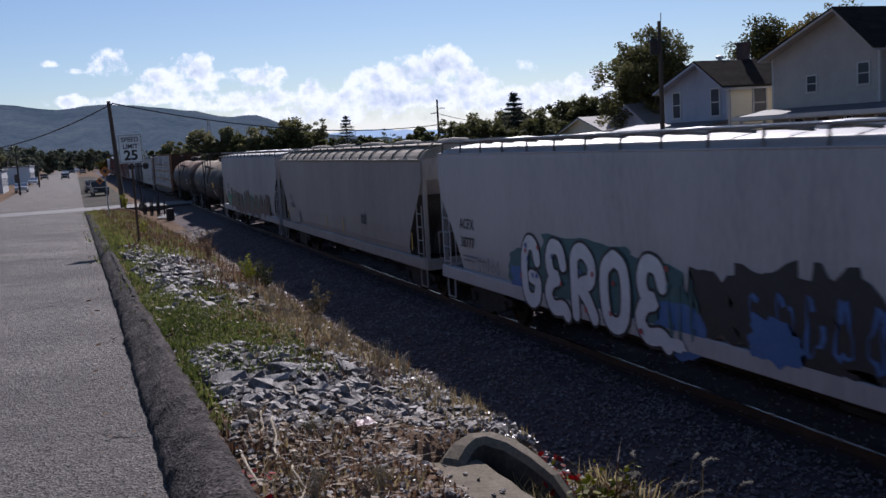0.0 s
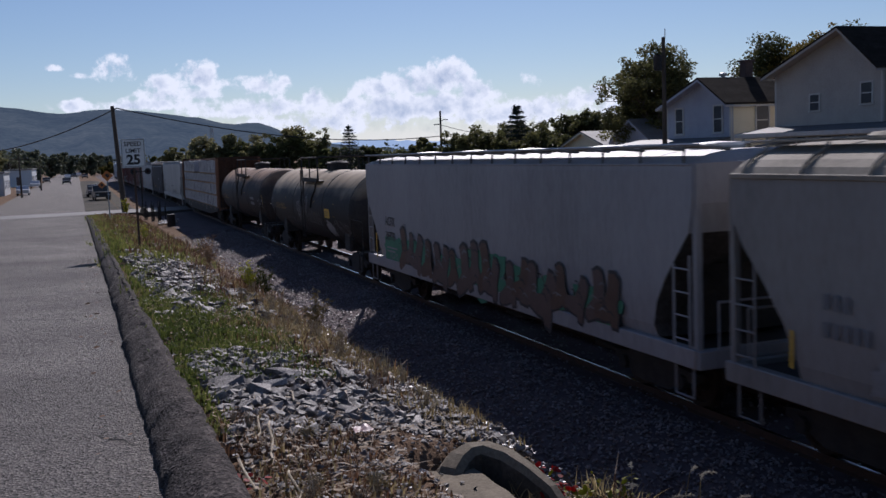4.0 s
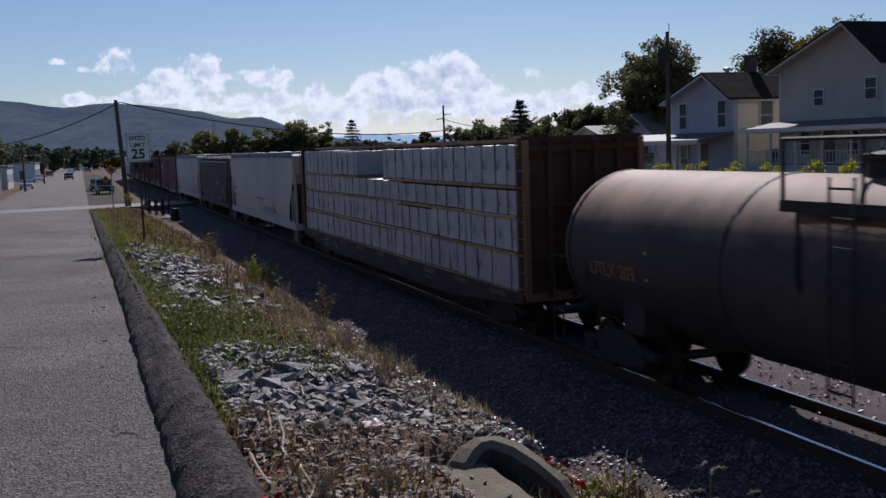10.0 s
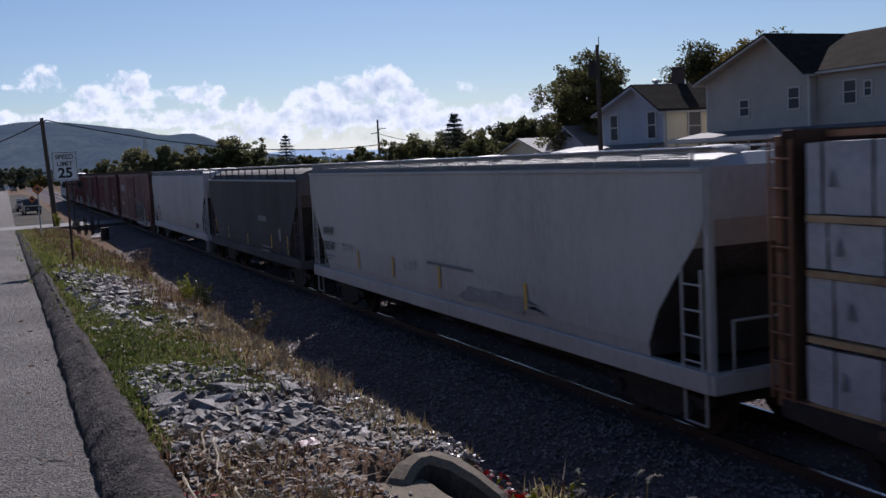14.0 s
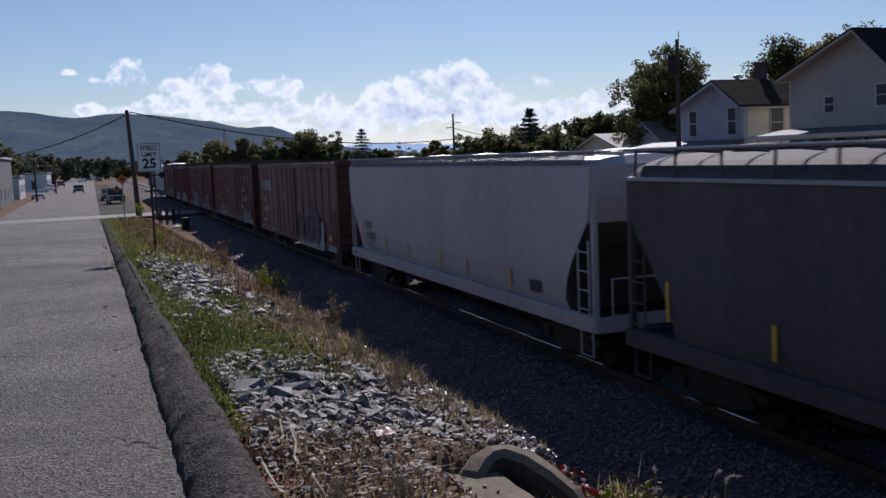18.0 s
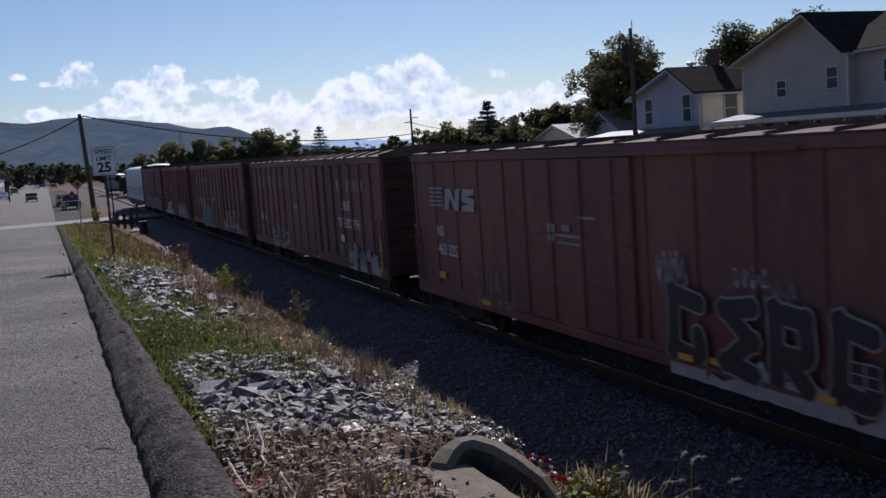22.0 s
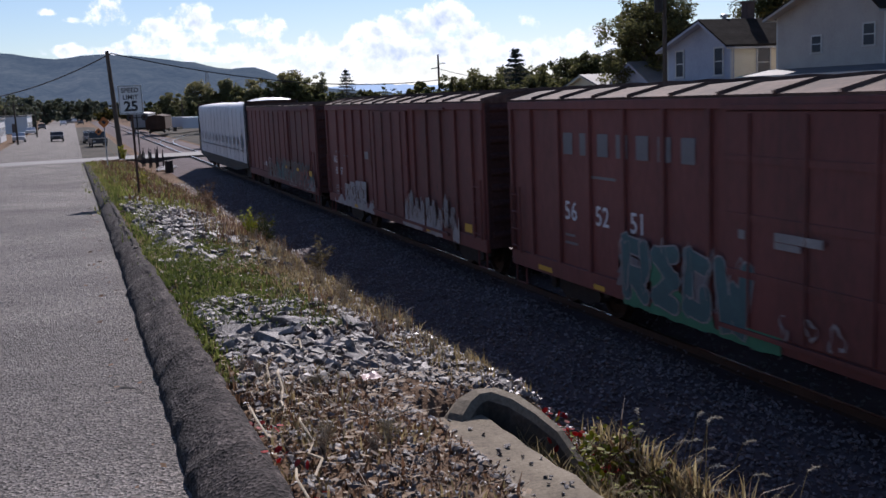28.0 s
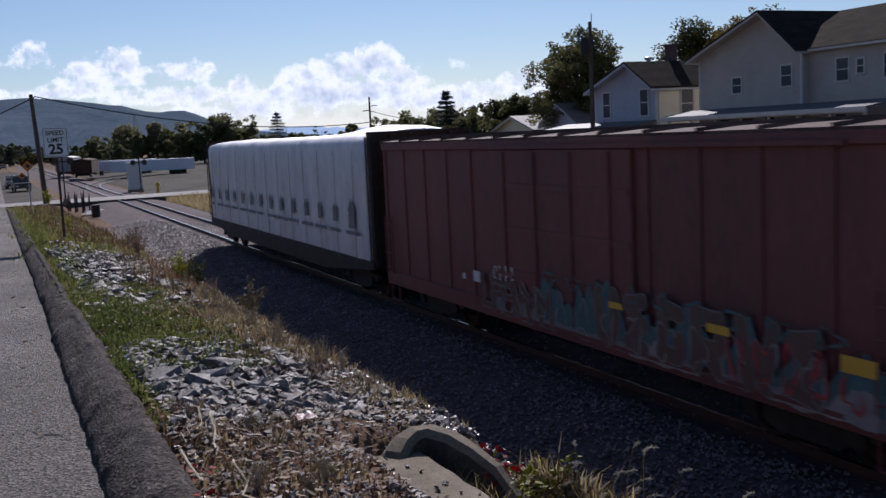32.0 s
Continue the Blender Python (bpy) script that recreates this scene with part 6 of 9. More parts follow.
# clouds: a curved sheet of sky far behind the hills, with banks of cumulus in it
CLOUDS = [  # bearing, height, half width, half height (degrees), weight
    (-0.9, 5.2, 0.45, 0.2, 0.45), (0.65, 4.78, 0.5, 0.2, 0.55), (2.3, 5.0, 1.2, 0.8, 0.8), (6.6, 4.6, 1.4, 0.9, 1.0), (5.0, 4.3, 1.2, 0.5, 0.85), (7.6, 4.2, 0.9, 0.4, 0.8), (6.0, 3.65, 2.3, 0.45, 0.85),
    (10.1, 3.95, 1.5, 0.6, 0.6), (11.6, 4.3, 0.4, 0.25, 0.6), (13.2, 3.1, 0.85, 0.75, 0.95), (16.7, 3.7, 1.3, 0.8, 1.0), (18.8, 3.75, 1.8, 1.0, 1.1), (20.9, 4.15, 1.4, 1.15, 1.1), (22.7, 3.2, 1.4, 0.8, 1.0),
    (18.8, 2.5, 5.5, 1.0, 1.15), (25.5, 3.8, 0.7, 0.45, 0.35), (29.3, 2.75, 1.3, 0.65, 0.95), (27.3, 2.3, 1.9, 0.6, 0.9), (4.0, 3.1, 4.0, 0.4, 0.75), (-0.3, 3.15, 1.3, 0.4, 0.75), (10.0, 2.75, 4.0, 0.65, 0.9),
    (25.0, 1.9, 4.5, 0.85, 0.95), (31.5, 1.9, 3.2, 1.0, 0.9), (14.0, 1.7, 6.0, 0.8, 0.85), (-8, 4.5, 2.5, 1.0, 0.9), (40, 3.0, 4.0, 1.0, 0.8)]

cn_b, cn_e, CD = 300, 80, 4200
cv, cf, dens, veil = [], [], [], []
for j in range(cn_e + 1):
    el = lerp(-0.5, 10.0, j / cn_e)
    for i in range(cn_b + 1):
        b = lerp(-14, 46, i / cn_b)
        d = -1.5
        for cb, ce, w, h, k in CLOUDS:
            u, v = (b - cb) / w, (el - ce) / (h if el > ce else h * 0.65)
            d = max(d, k * (1 - (u * u + v * v) * 0.75))
        dens.append(d)
        # The veil is horizon haze, painted into the glowing sheet.
        veil.append(0.5 * smoothstep(3.2, 0.2, el) * smoothstep(2, 12, b))
        r = CD * math.cos(radians(el))
        cv.append((r * math.sin(radians(b)), r * math.cos(radians(b)), EYE + CD * math.sin(radians(el))))
for j in range(cn_e):
    for i in range(cn_b):
        a = j * (cn_b + 1) + i
        cf.append((a, a + 1, a + cn_b + 2, a + cn_b + 1))
CLOUD = bpy.data.materials.new("cloud")
CLOUD.use_nodes = True
nd, lk = CLOUD.node_tree.nodes, CLOUD.node_tree.links
nd.remove(nd["Principled BSDF"])


def sums(op, a, b, c=None):
    """One arithmetic node of the cloud's material."""
    n = nd.new("ShaderNodeMath")
    n.operation = op
    for k, v in enumerate((a, b, c)):
        if v is None:
            continue
        if isinstance(v, (int, float)):
            n.inputs[k].default_value = v
        else:
            lk.new(v, n.inputs[k])
    return n.outputs[0]


def heaps(offset):
    """Heaped noise over the sheet of sky, shifted by an offset in metres."""
    tc, mp, no = nd.new("ShaderNodeTexCoord"), nd.new("ShaderNodeMapping"), nd.new("ShaderNodeTexNoise")
    mp.inputs["Location"].default_value = offset
    lk.new(tc.outputs["Object"], mp.inputs[0])
    no.inputs["Scale"].default_value, no.inputs["Detail"].default_value, no.inputs["Roughness"].default_value = 1 / 80.0, 8.0, 0.6
    lk.new(mp.outputs[0], no.inputs["Vector"])
    return no.outputs[0]


def ranged(v, lo, hi):
    n = nd.new("ShaderNodeMapRange")
    n.interpolation_type = "SMOOTHSTEP"
    n.inputs["From Min"].default_value, n.inputs["From Max"].default_value = lo, hi
    lk.new(v, n.inputs["Value"])
    return n.outputs[0]


at, at2, em, tp, mx, rp = nd.new("ShaderNodeAttribute"), nd.new("ShaderNodeAttribute"), nd.new("ShaderNodeEmission"), nd.new("ShaderNodeBsdfTransparent"), nd.new("ShaderNodeMixShader"), nd.new("ShaderNodeValToRGB")
at.attribute_name, at2.attribute_name = "cover", "veil"
here, above = heaps((0, 0, 0)), heaps((26, 0, 48))
thick = sums("ADD", at.outputs["Fac"], sums("MULTIPLY", sums("SUBTRACT", here, 0.5), 3.9))
cover = sums("MAXIMUM", ranged(thick, -0.05, 0.75), at2.outputs["Fac"])
# Lit tops and grey bases are painted into the glow from two shifted noises.
heap = sums("SUBTRACT", sums("ADD", sums("MULTIPLY", sums("SUBTRACT", here, above), 1.7), 0.85), sums("MULTIPLY", ranged(thick, 0.45, 1.7), 0.6))
rp.color_ramp.elements[0].color, rp.color_ramp.elements[1].color = (0.42, 0.49, 0.58, 1), (0.90, 0.90, 0.875, 1)
rp.color_ramp.elements[0].position, rp.color_ramp.elements[1].position = 0.2, 0.85
lk.new(heap, rp.inputs[0])
lk.new(rp.outputs[0], em.inputs[0])
em.inputs[1].default_value = 1.0
lk.new(cover, mx.inputs[0])
lk.new(tp.outputs[0], mx.inputs[1])
lk.new(em.outputs[0], mx.inputs[2])
lk.new(mx.outputs[0], nd["Material Output"].inputs[0])
clouds = soup("backdrop_clouds", cv, cf, CLOUD, smooth=True)
tagged(clouds, "white cumulus clouds low in a blue sky", "clouds", kind="structure")
for nm, vals in (("cover", dens), ("veil", veil)):
    clouds.data.attributes.new(nm, "FLOAT", "POINT").data.foreach_set("value", vals)

# ---- trees ----
BARK = mat("bark", ((0.03, 0.024, 0.018), (0.07, 0.055, 0.042), (0.12, 0.10, 0.08)), 0.95, 0, 14, 1.5, 0.8, stretch=(1, 1, 0.3))
LEAF_DARK = leafy("leaf_dark", ((0.045, 0.049, 0.02), (0.085, 0.088, 0.034), (0.135, 0.13, 0.05)), 0.25, 0.5)
LEAF_GREEN = leafy("leaf_green", ((0.06, 0.068, 0.026), (0.11, 0.118, 0.045), (0.17, 0.165, 0.065)), 0.25, 0.45)
# leaf_mid and leaf_far: haze over farther trees put into paler colours.
LEAF_MID = leafy("leaf_mid", ((0.11, 0.115, 0.055), (0.17, 0.165, 0.078), (0.24, 0.215, 0.10)), 0.25, 0.45)
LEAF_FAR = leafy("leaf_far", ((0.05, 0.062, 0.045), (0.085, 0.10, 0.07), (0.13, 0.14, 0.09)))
LEAF_FALL = leafy("leaf_autumn", ((0.04, 0.05, 0.012), (0.10, 0.09, 0.02), (0.20, 0.14, 0.03)))
NEEDLE = leafy("needles", ((0.008, 0.016, 0.01), (0.018, 0.032, 0.016), (0.035, 0.055, 0.025)), 0.2, 0.15)


def leaf_cloud(centres, size, rnd):
    """Small four-cornered leaves scattered in clumps round the given centres: (x, y, z, radius, count)."""
    gen = np.random.default_rng(rnd.randrange(1 << 30))
    arr = np.array([c[:4] for c in centres], float)
    rows_ = np.repeat(arr, [max(1, int(c[4])) for c in centres], axis=0)
    n = len(rows_)

    def unit(v):
        return v / np.maximum(np.linalg.norm(v, axis=1, keepdims=True), 1e-6)
    u = unit(gen.normal(size=(n, 3))) * (rows_[:, 3:4] * gen.uniform(0.15, 1.0, (n, 1)) ** 0.6)
    c = rows_[:, :3] + u * np.array((1, 1, 0.75))
    a = unit(gen.normal(size=(n, 3)) * np.array((1, 1, 0.6)))
    b = unit(np.cross(a, gen.normal(size=(n, 3))))
    k = size * gen.uniform(0.55, 1.4, (n, 1))
    vs = np.stack([c - a * k, c - b * k * 0.5 + a * 0.1 * k, c + a * k, c + b * k * 0.55], axis=1).reshape(-1, 3)
    fs = np.arange(4 * n).reshape(-1, 4)
    return vs, fs


def tree(label, x, y, z, height, spread_, leaf, seed, leaves=2600, trunk=0.32, size=0.16, low=0.28, name="tree"):
    """A broad tree: tapered trunk, forking limbs, and an uneven crown of many leaf clumps with gaps."""
    rnd = random.Random(seed)
    t = thing(name, label, "tree", pose(x, y, z))
    bm = bmesh.new()
    th = height * 0.6
    lean = Vector((rnd.uniform(-0.4, 0.4), rnd.uniform(-0.4, 0.4), 0))
    bar((0, 0, -0.2), Vector((0, 0, th)) + lean, trunk, 8, bm, trunk * 0.4)
    centres = []
    lobes = [(rnd.uniform(-0.3, 0.3) + 0.9 * q, rnd.uniform(0.7, 1.15), rnd.uniform(low, 0.9)) for q in range(7)]
    for k in range(int(24 + height * 1.8)):
        la, lr, lf = lobes[k % 7]
        f = min(1.0, max(low, rnd.uniform(low, 1.0) * 0.55 + lf * 0.45 + 0.14 * (k % 3 == 0)))
        a = la + rnd.gauss(0, 0.6)
        reach = spread_ * lr * (math.sin(math.pi * min(1, 0.2 + 0.76 * (f - low) / (1 - low))) ** 0.7) * rnd.uniform(0.4, 1.0)
        tip = Vector((math.cos(a) * reach, math.sin(a) * reach, height * (f * 0.95))) + lean
        base = Vector((0, 0, min(th, tip.z * 0.6))) + lean * 0.6
        bar(base, tip, trunk * 0.24, 5, bm, trunk * 0.05)
        centres.append((tip.x, tip.y, tip.z, height * rnd.uniform(0.05, 0.10), 0))
        for _ in range(4):
            q = base.lerp(tip, rnd.uniform(0.5, 1.02)) + Vector((rnd.gauss(0, 1), rnd.gauss(0, 1), rnd.gauss(0, 0.7))) * height * 0.055
            bar(base.lerp(tip, 0.6), q, trunk * 0.09, 4, bm, trunk * 0.03)
            centres.append((q.x, q.y, q.z, height * rnd.uniform(0.025, 0.07), 0))
    for k in range(22):
        centres.append((rnd.gauss(0, 0.26) * spread_, rnd.gauss(0, 0.2) * spread_, height * rnd.uniform(low + 0.08, 0.88), height * 0.09, 0))
    part("trunk", bm, BARK, t)
    total = sum(c[3] ** 2 for c in centres)
    vs, fs = leaf_cloud([(*c[:4], leaves * c[3] ** 2 / total) for c in centres], size, rnd)
    soup("crown", vs, fs, leaf, t)
    return t


def spruce(label, x, y, z, height, width, seed, leaves=2400):
    rnd = random.Random(seed)
    t = thing("spruce", label, "tree", pose(x, y, z))
    bm = bar((0, 0, -0.2), (0, 0, height), 0.22, 7, None, 0.03)
    vs, fs = [], []
    tiers = 17
    for k in range(tiers):
        f = k / (tiers - 1)
        zz = height * (0.12 + 0.86 * f)
        r = width * (1 - f) ** 0.85 * rnd.uniform(0.75, 1.1) + 0.15
        arms = 9 if f < 0.7 else 6
        for j in range(arms):
            a = 6.283 * (j + rnd.random() * 0.6) / arms
            tip = Vector((r * math.cos(a), r * math.sin(a), zz - 0.22 * r + (0.25 if f > 0.6 else 0)))
            bar((0, 0, zz), tip, 0.04, 4, bm, 0.01)
            for _ in range(leaves // (tiers * arms)):
                s = rnd.random() ** 0.7
                c = Vector((0, 0, zz)).lerp(tip, s) + Vector((rnd.gauss(0, 0.16), rnd.gauss(0, 0.16), rnd.gauss(-0.08, 0.1)))
                d = Vector((math.cos(a) + rnd.gauss(0, 0.5), math.sin(a) + rnd.gauss(0, 0.5), rnd.gauss(-0.2, 0.3))).normalized() * 0.22
                o = d.orthogonal().normalized() * 0.06
                i = len(vs)
                vs += [c - d, c - o, c + d, c + o]
                fs.append((i, i + 1, i + 2, i + 3))
    part("trunk", bm, BARK, t)
    soup("crown", vs, fs, NEEDLE, t)
    return t


def at_bearing(b, d):
    return d * math.sin(radians(b)), d * math.cos(radians(b))


def tall(e, d):
    """The height at which a thing d metres off shows at that angle of elevation."""
    return EYE + d * math.tan(radians(e))


# the big tree behind the blue house, trees behind the white house
for b, d, e, sp, lf, sd, n, lab in ((32.85, 86, 5.75, 4.6, LEAF_DARK, 1, 8200, "tall dark green tree behind the blue house"),
                                    (29.0, 112, 2.1, 5.0, LEAF_DARK, 2, 3400, "dark round tree beyond the houses"), (30.3, 110, 2.3, 5.0, LEAF_DARK, 3, 3400, "dark round tree beyond the houses"),
                                    (28.0, 116, 2.2, 3.6, LEAF_DARK, 4, 3000, "dark round tree beyond the houses"), (35.2, 90, 3.4, 4.0, LEAF_DARK, 31, 2200, "dark round tree beyond the houses"),
                                    (38.9, 88, 5.75, 3.4, LEAF_DARK, 5, 5200, "green tree rising behind the white house"), (40.9, 86, 5.95, 3.6, LEAF_FALL, 6, 5600, "yellowing autumn tree behind the white house"),
                                    (42.8, 90, 6.2, 3.0, LEAF_DARK, 7, 3600, "dark tree rising behind the white house"), (48.5, 92, 5.0, 5.0, LEAF_DARK, 8, 2000, "dark tree rising behind the white house")):
    x, y = at_bearing(b, d)
    z = land_z(x, y)
    tree(lab, x, y, z, tall(e, d) - z, sp, lf, sd, int(n * 3.6), 0.35, 0.13 if d < 100 else 0.17)
x, y = at_bearing(24.9, 105)
spruce("dark spruce with a ragged pointed top", x, y, 0.2, tall(2.35, 105) - 0.2, 3.6, 11, 3400)
x, y = at_bearing(15.1, 160)
spruce("dark spruce beyond the crossing", x, y, 0.2, tall(1.6, 160) - 0.2, 4.2, 12, 2000)
# the woods along the line
for k, (b, d, e, sp, lf) in enumerate(((21.0, 118, 1.0, 3.6, LEAF_DARK), (22.2, 112, 1.35, 3.8, LEAF_DARK), (23.4, 108, 1.85, 4.0, LEAF_DARK), (26.2, 108, 1.75, 4.0, LEAF_DARK), (27.2, 110, 1.4, 3.5, LEAF_DARK), (24.4, 100, 1.0, 4.0, LEAF_DARK), (22.0, 100, 0.9, 3.6, LEAF_DARK), (23.2, 100, 1.3, 3.8, LEAF_DARK), (26.0, 100, 1.3, 3.8, LEAF_DARK), (27.0, 102, 1.0, 3.6, LEAF_DARK), (24.2, 112, 1.9, 3.6, LEAF_DARK), (25.6, 112, 1.9, 3.6, LEAF_DARK),
                                       (25.6, 98, 0.5, 4.0, LEAF_DARK), (22.8, 98, 0.4, 3.8, LEAF_DARK), (20.0, 140, 0.5, 4.0, LEAF_GREEN), (19.4, 170, 0.85, 2.8, LEAF_DARK), (17.5, 190, 0.3, 5.0, LEAF_GREEN), (16.3, 170, 0.55, 4.0, LEAF_DARK),
                                       (13.6, 240, 1.4, 6.0, LEAF_GREEN), (12.6, 236, 1.7, 5.6, LEAF_DARK), (11.8, 240, 1.6, 5.5, LEAF_GREEN), (10.9, 234, 1.8, 5.6, LEAF_DARK), (9.9, 240, 1.3, 5.0, LEAF_GREEN), (9.1, 245, 1.15, 5.0, LEAF_DARK), (8.3, 250, 1.1, 5.0, LEAF_GREEN), (7.5, 250, 1.2, 5.0, LEAF_FALL), (6.7, 255, 1.4, 4.6, LEAF_GREEN),
                                       (6.2, 210, 0.5, 4.5, LEAF_GREEN), (5.2, 240, 0.4, 5.0, LEAF_FALL), (14.4, 180, 0.7, 4.5, LEAF_GREEN), (18.6, 200, 0.15, 5.0, LEAF_FALL),
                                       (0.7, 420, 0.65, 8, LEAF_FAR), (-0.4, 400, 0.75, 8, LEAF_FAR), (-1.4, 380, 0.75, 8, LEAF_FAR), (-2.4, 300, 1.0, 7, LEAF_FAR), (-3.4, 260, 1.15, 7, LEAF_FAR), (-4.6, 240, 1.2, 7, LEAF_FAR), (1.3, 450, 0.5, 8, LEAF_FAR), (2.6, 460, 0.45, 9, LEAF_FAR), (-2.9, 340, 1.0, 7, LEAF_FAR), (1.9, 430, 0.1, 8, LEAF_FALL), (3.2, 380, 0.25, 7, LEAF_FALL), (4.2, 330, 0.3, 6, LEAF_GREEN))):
    x, y = at_bearing(b, d)
    z = land_z(x, y)
    if 200 < d < 260:
        lf, e, sp = LEAF_MID if lf is not LEAF_DARK else LEAF_GREEN, e + (0.45, -0.25, 0.2, 0.0)[k % 4], sp * (0.8, 1.0, 1.15)[k % 3]
    tree("dark leafy tree in the row beyond the crossing" if lf is LEAF_DARK else "leafy green and yellow tree beyond the crossing", x, y, z, max(3.0, tall(e, d) - z), sp, lf, 40 + k, 9000 if d < 260 else 5000, 0.3, 0.15 if d < 150 else (0.26 if d < 300 else 0.5), 0.02)

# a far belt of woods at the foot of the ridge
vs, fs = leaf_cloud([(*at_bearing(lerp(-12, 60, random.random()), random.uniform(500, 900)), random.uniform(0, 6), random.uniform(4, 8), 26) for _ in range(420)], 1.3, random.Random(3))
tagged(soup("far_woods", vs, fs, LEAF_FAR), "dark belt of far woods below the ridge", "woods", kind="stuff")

# ---- houses ----
SIDING_WHITE = mat("siding_white", ((0.29, 0.27, 0.25), (0.36, 0.338, 0.31), (0.41, 0.382, 0.35)), 0.6, 0, 12, 0.6, 0.05)
SIDING_BLUE = mat("siding_blue", ((0.25, 0.27, 0.34), (0.32, 0.345, 0.42), (0.37, 0.395, 0.47)), 0.6, 0, 12, 0.6, 0.05)
SIDING_CREAM = mat("siding_cream", ((0.62, 0.55, 0.39), (0.74, 0.66, 0.48), (0.78, 0.70, 0.52)), 0.6, 0, 12, 0.6, 0.05)
SIDING_TAN = mat("siding_tan", ((0.20, 0.165, 0.11), (0.27, 0.225, 0.155), (0.32, 0.27, 0.19)), 0.7, 0, 12, 0.6, 0.05)
TRIM = mat("trim_white", (0.47, 0.465, 0.45), 0.5, 0, 12, 1, 0.03)
SHINGLE = mat("shingle", ((0.016, 0.013, 0.011), (0.03, 0.025, 0.021), (0.05, 0.043, 0.036)), 1.0, 0, 10, 0.8, 0.5, stretch=(1, 1, 3), spec=0.05)
TIN = mat("tin_roof", ((0.10, 0.10, 0.104), (0.16, 0.16, 0.165)), 0.65, 0.0, 8, 1.0, 0.05, spec=0.25)
BRICK = mat("chimney_brick", ((0.05, 0.035, 0.033), (0.09, 0.062, 0.056)), 0.9, 0, 30, 3, 0.5)
PANE = mat("window_pane", (0.03, 0.035, 0.045), 0.08, 0, 5, 1, 0.0, spec=0.6)
DOOR_PAINT = mat("door_paint", (0.10, 0.06, 0.05), 0.5, 0, 12, 1, 0.03)
PORCH_GREY = mat("porch_grey", (0.34, 0.35, 0.37), 0.6, 0, 12, 1, 0.05)


def window(parent, x, y, z, w, h, face="x"):
    """A sash window set on a wall whose outside is towards -x or -y; (x, y, z) is the middle of its sill."""
    m = Matrix.Translation((x, y, z)) @ (Matrix.Rotation(radians(-90), 4, "Z") if face == "x" else Matrix.Identity(4))
    wd = new("window")
    wd.parent, wd.matrix_basis = parent, m
    bm = bmesh.new()
    for x0, x1, z0, z1 in ((-w / 2 - 0.1, -w / 2, -0.05, h + 0.1), (w / 2, w / 2 + 0.1, -0.05, h + 0.1), (-w / 2, w / 2, h, h + 0.1), (-w / 2, w / 2, h * 0.5 - 0.03, h * 0.5 + 0.03)):
        box(x0, x1, -0.06, 0.02, z0, z1, 0, bm)
    fr = part("frame", bm, TRIM, parent)
    fr.matrix_basis = m
    part("sill", box(-w / 2 - 0.14, w / 2 + 0.14, -0.1, 0.02, -0.12, -0.05), TRIM, parent).matrix_basis = m
    for z0, z1 in ((0, h * 0.5 - 0.03), (h * 0.5 + 0.03, h)):
        part("pane", box(-w / 2, w / 2, -0.025, -0.012, z0, z1), PANE, parent).matrix_basis = m
    bpy.data.objects.remove(wd)


def clapboards(parent, outline, x, face="x", material=None, pitch=0.2, name="clapboard"):
    """Overlapping boards over a wall: outline(z) gives the span at that height; the wall faces -x or -y."""
    z0, z1, span = outline
    z = z0
    while z < z1 - 0.05:
        a, b = span(z + pitch * 0.5)
        if b - a > 0.15:
            prof = [(0, z), (-0.028, z), (-0.006, z + pitch + 0.01), (0, z + pitch + 0.01)]
            if face == "x":
                bm = extrude([(x + px, pz) for px, pz in prof], a, b)
            else:
                bm = slab([(x + px, pz) for px, pz in prof], a, b)
            part(name, bm, material, parent)
        z += pitch


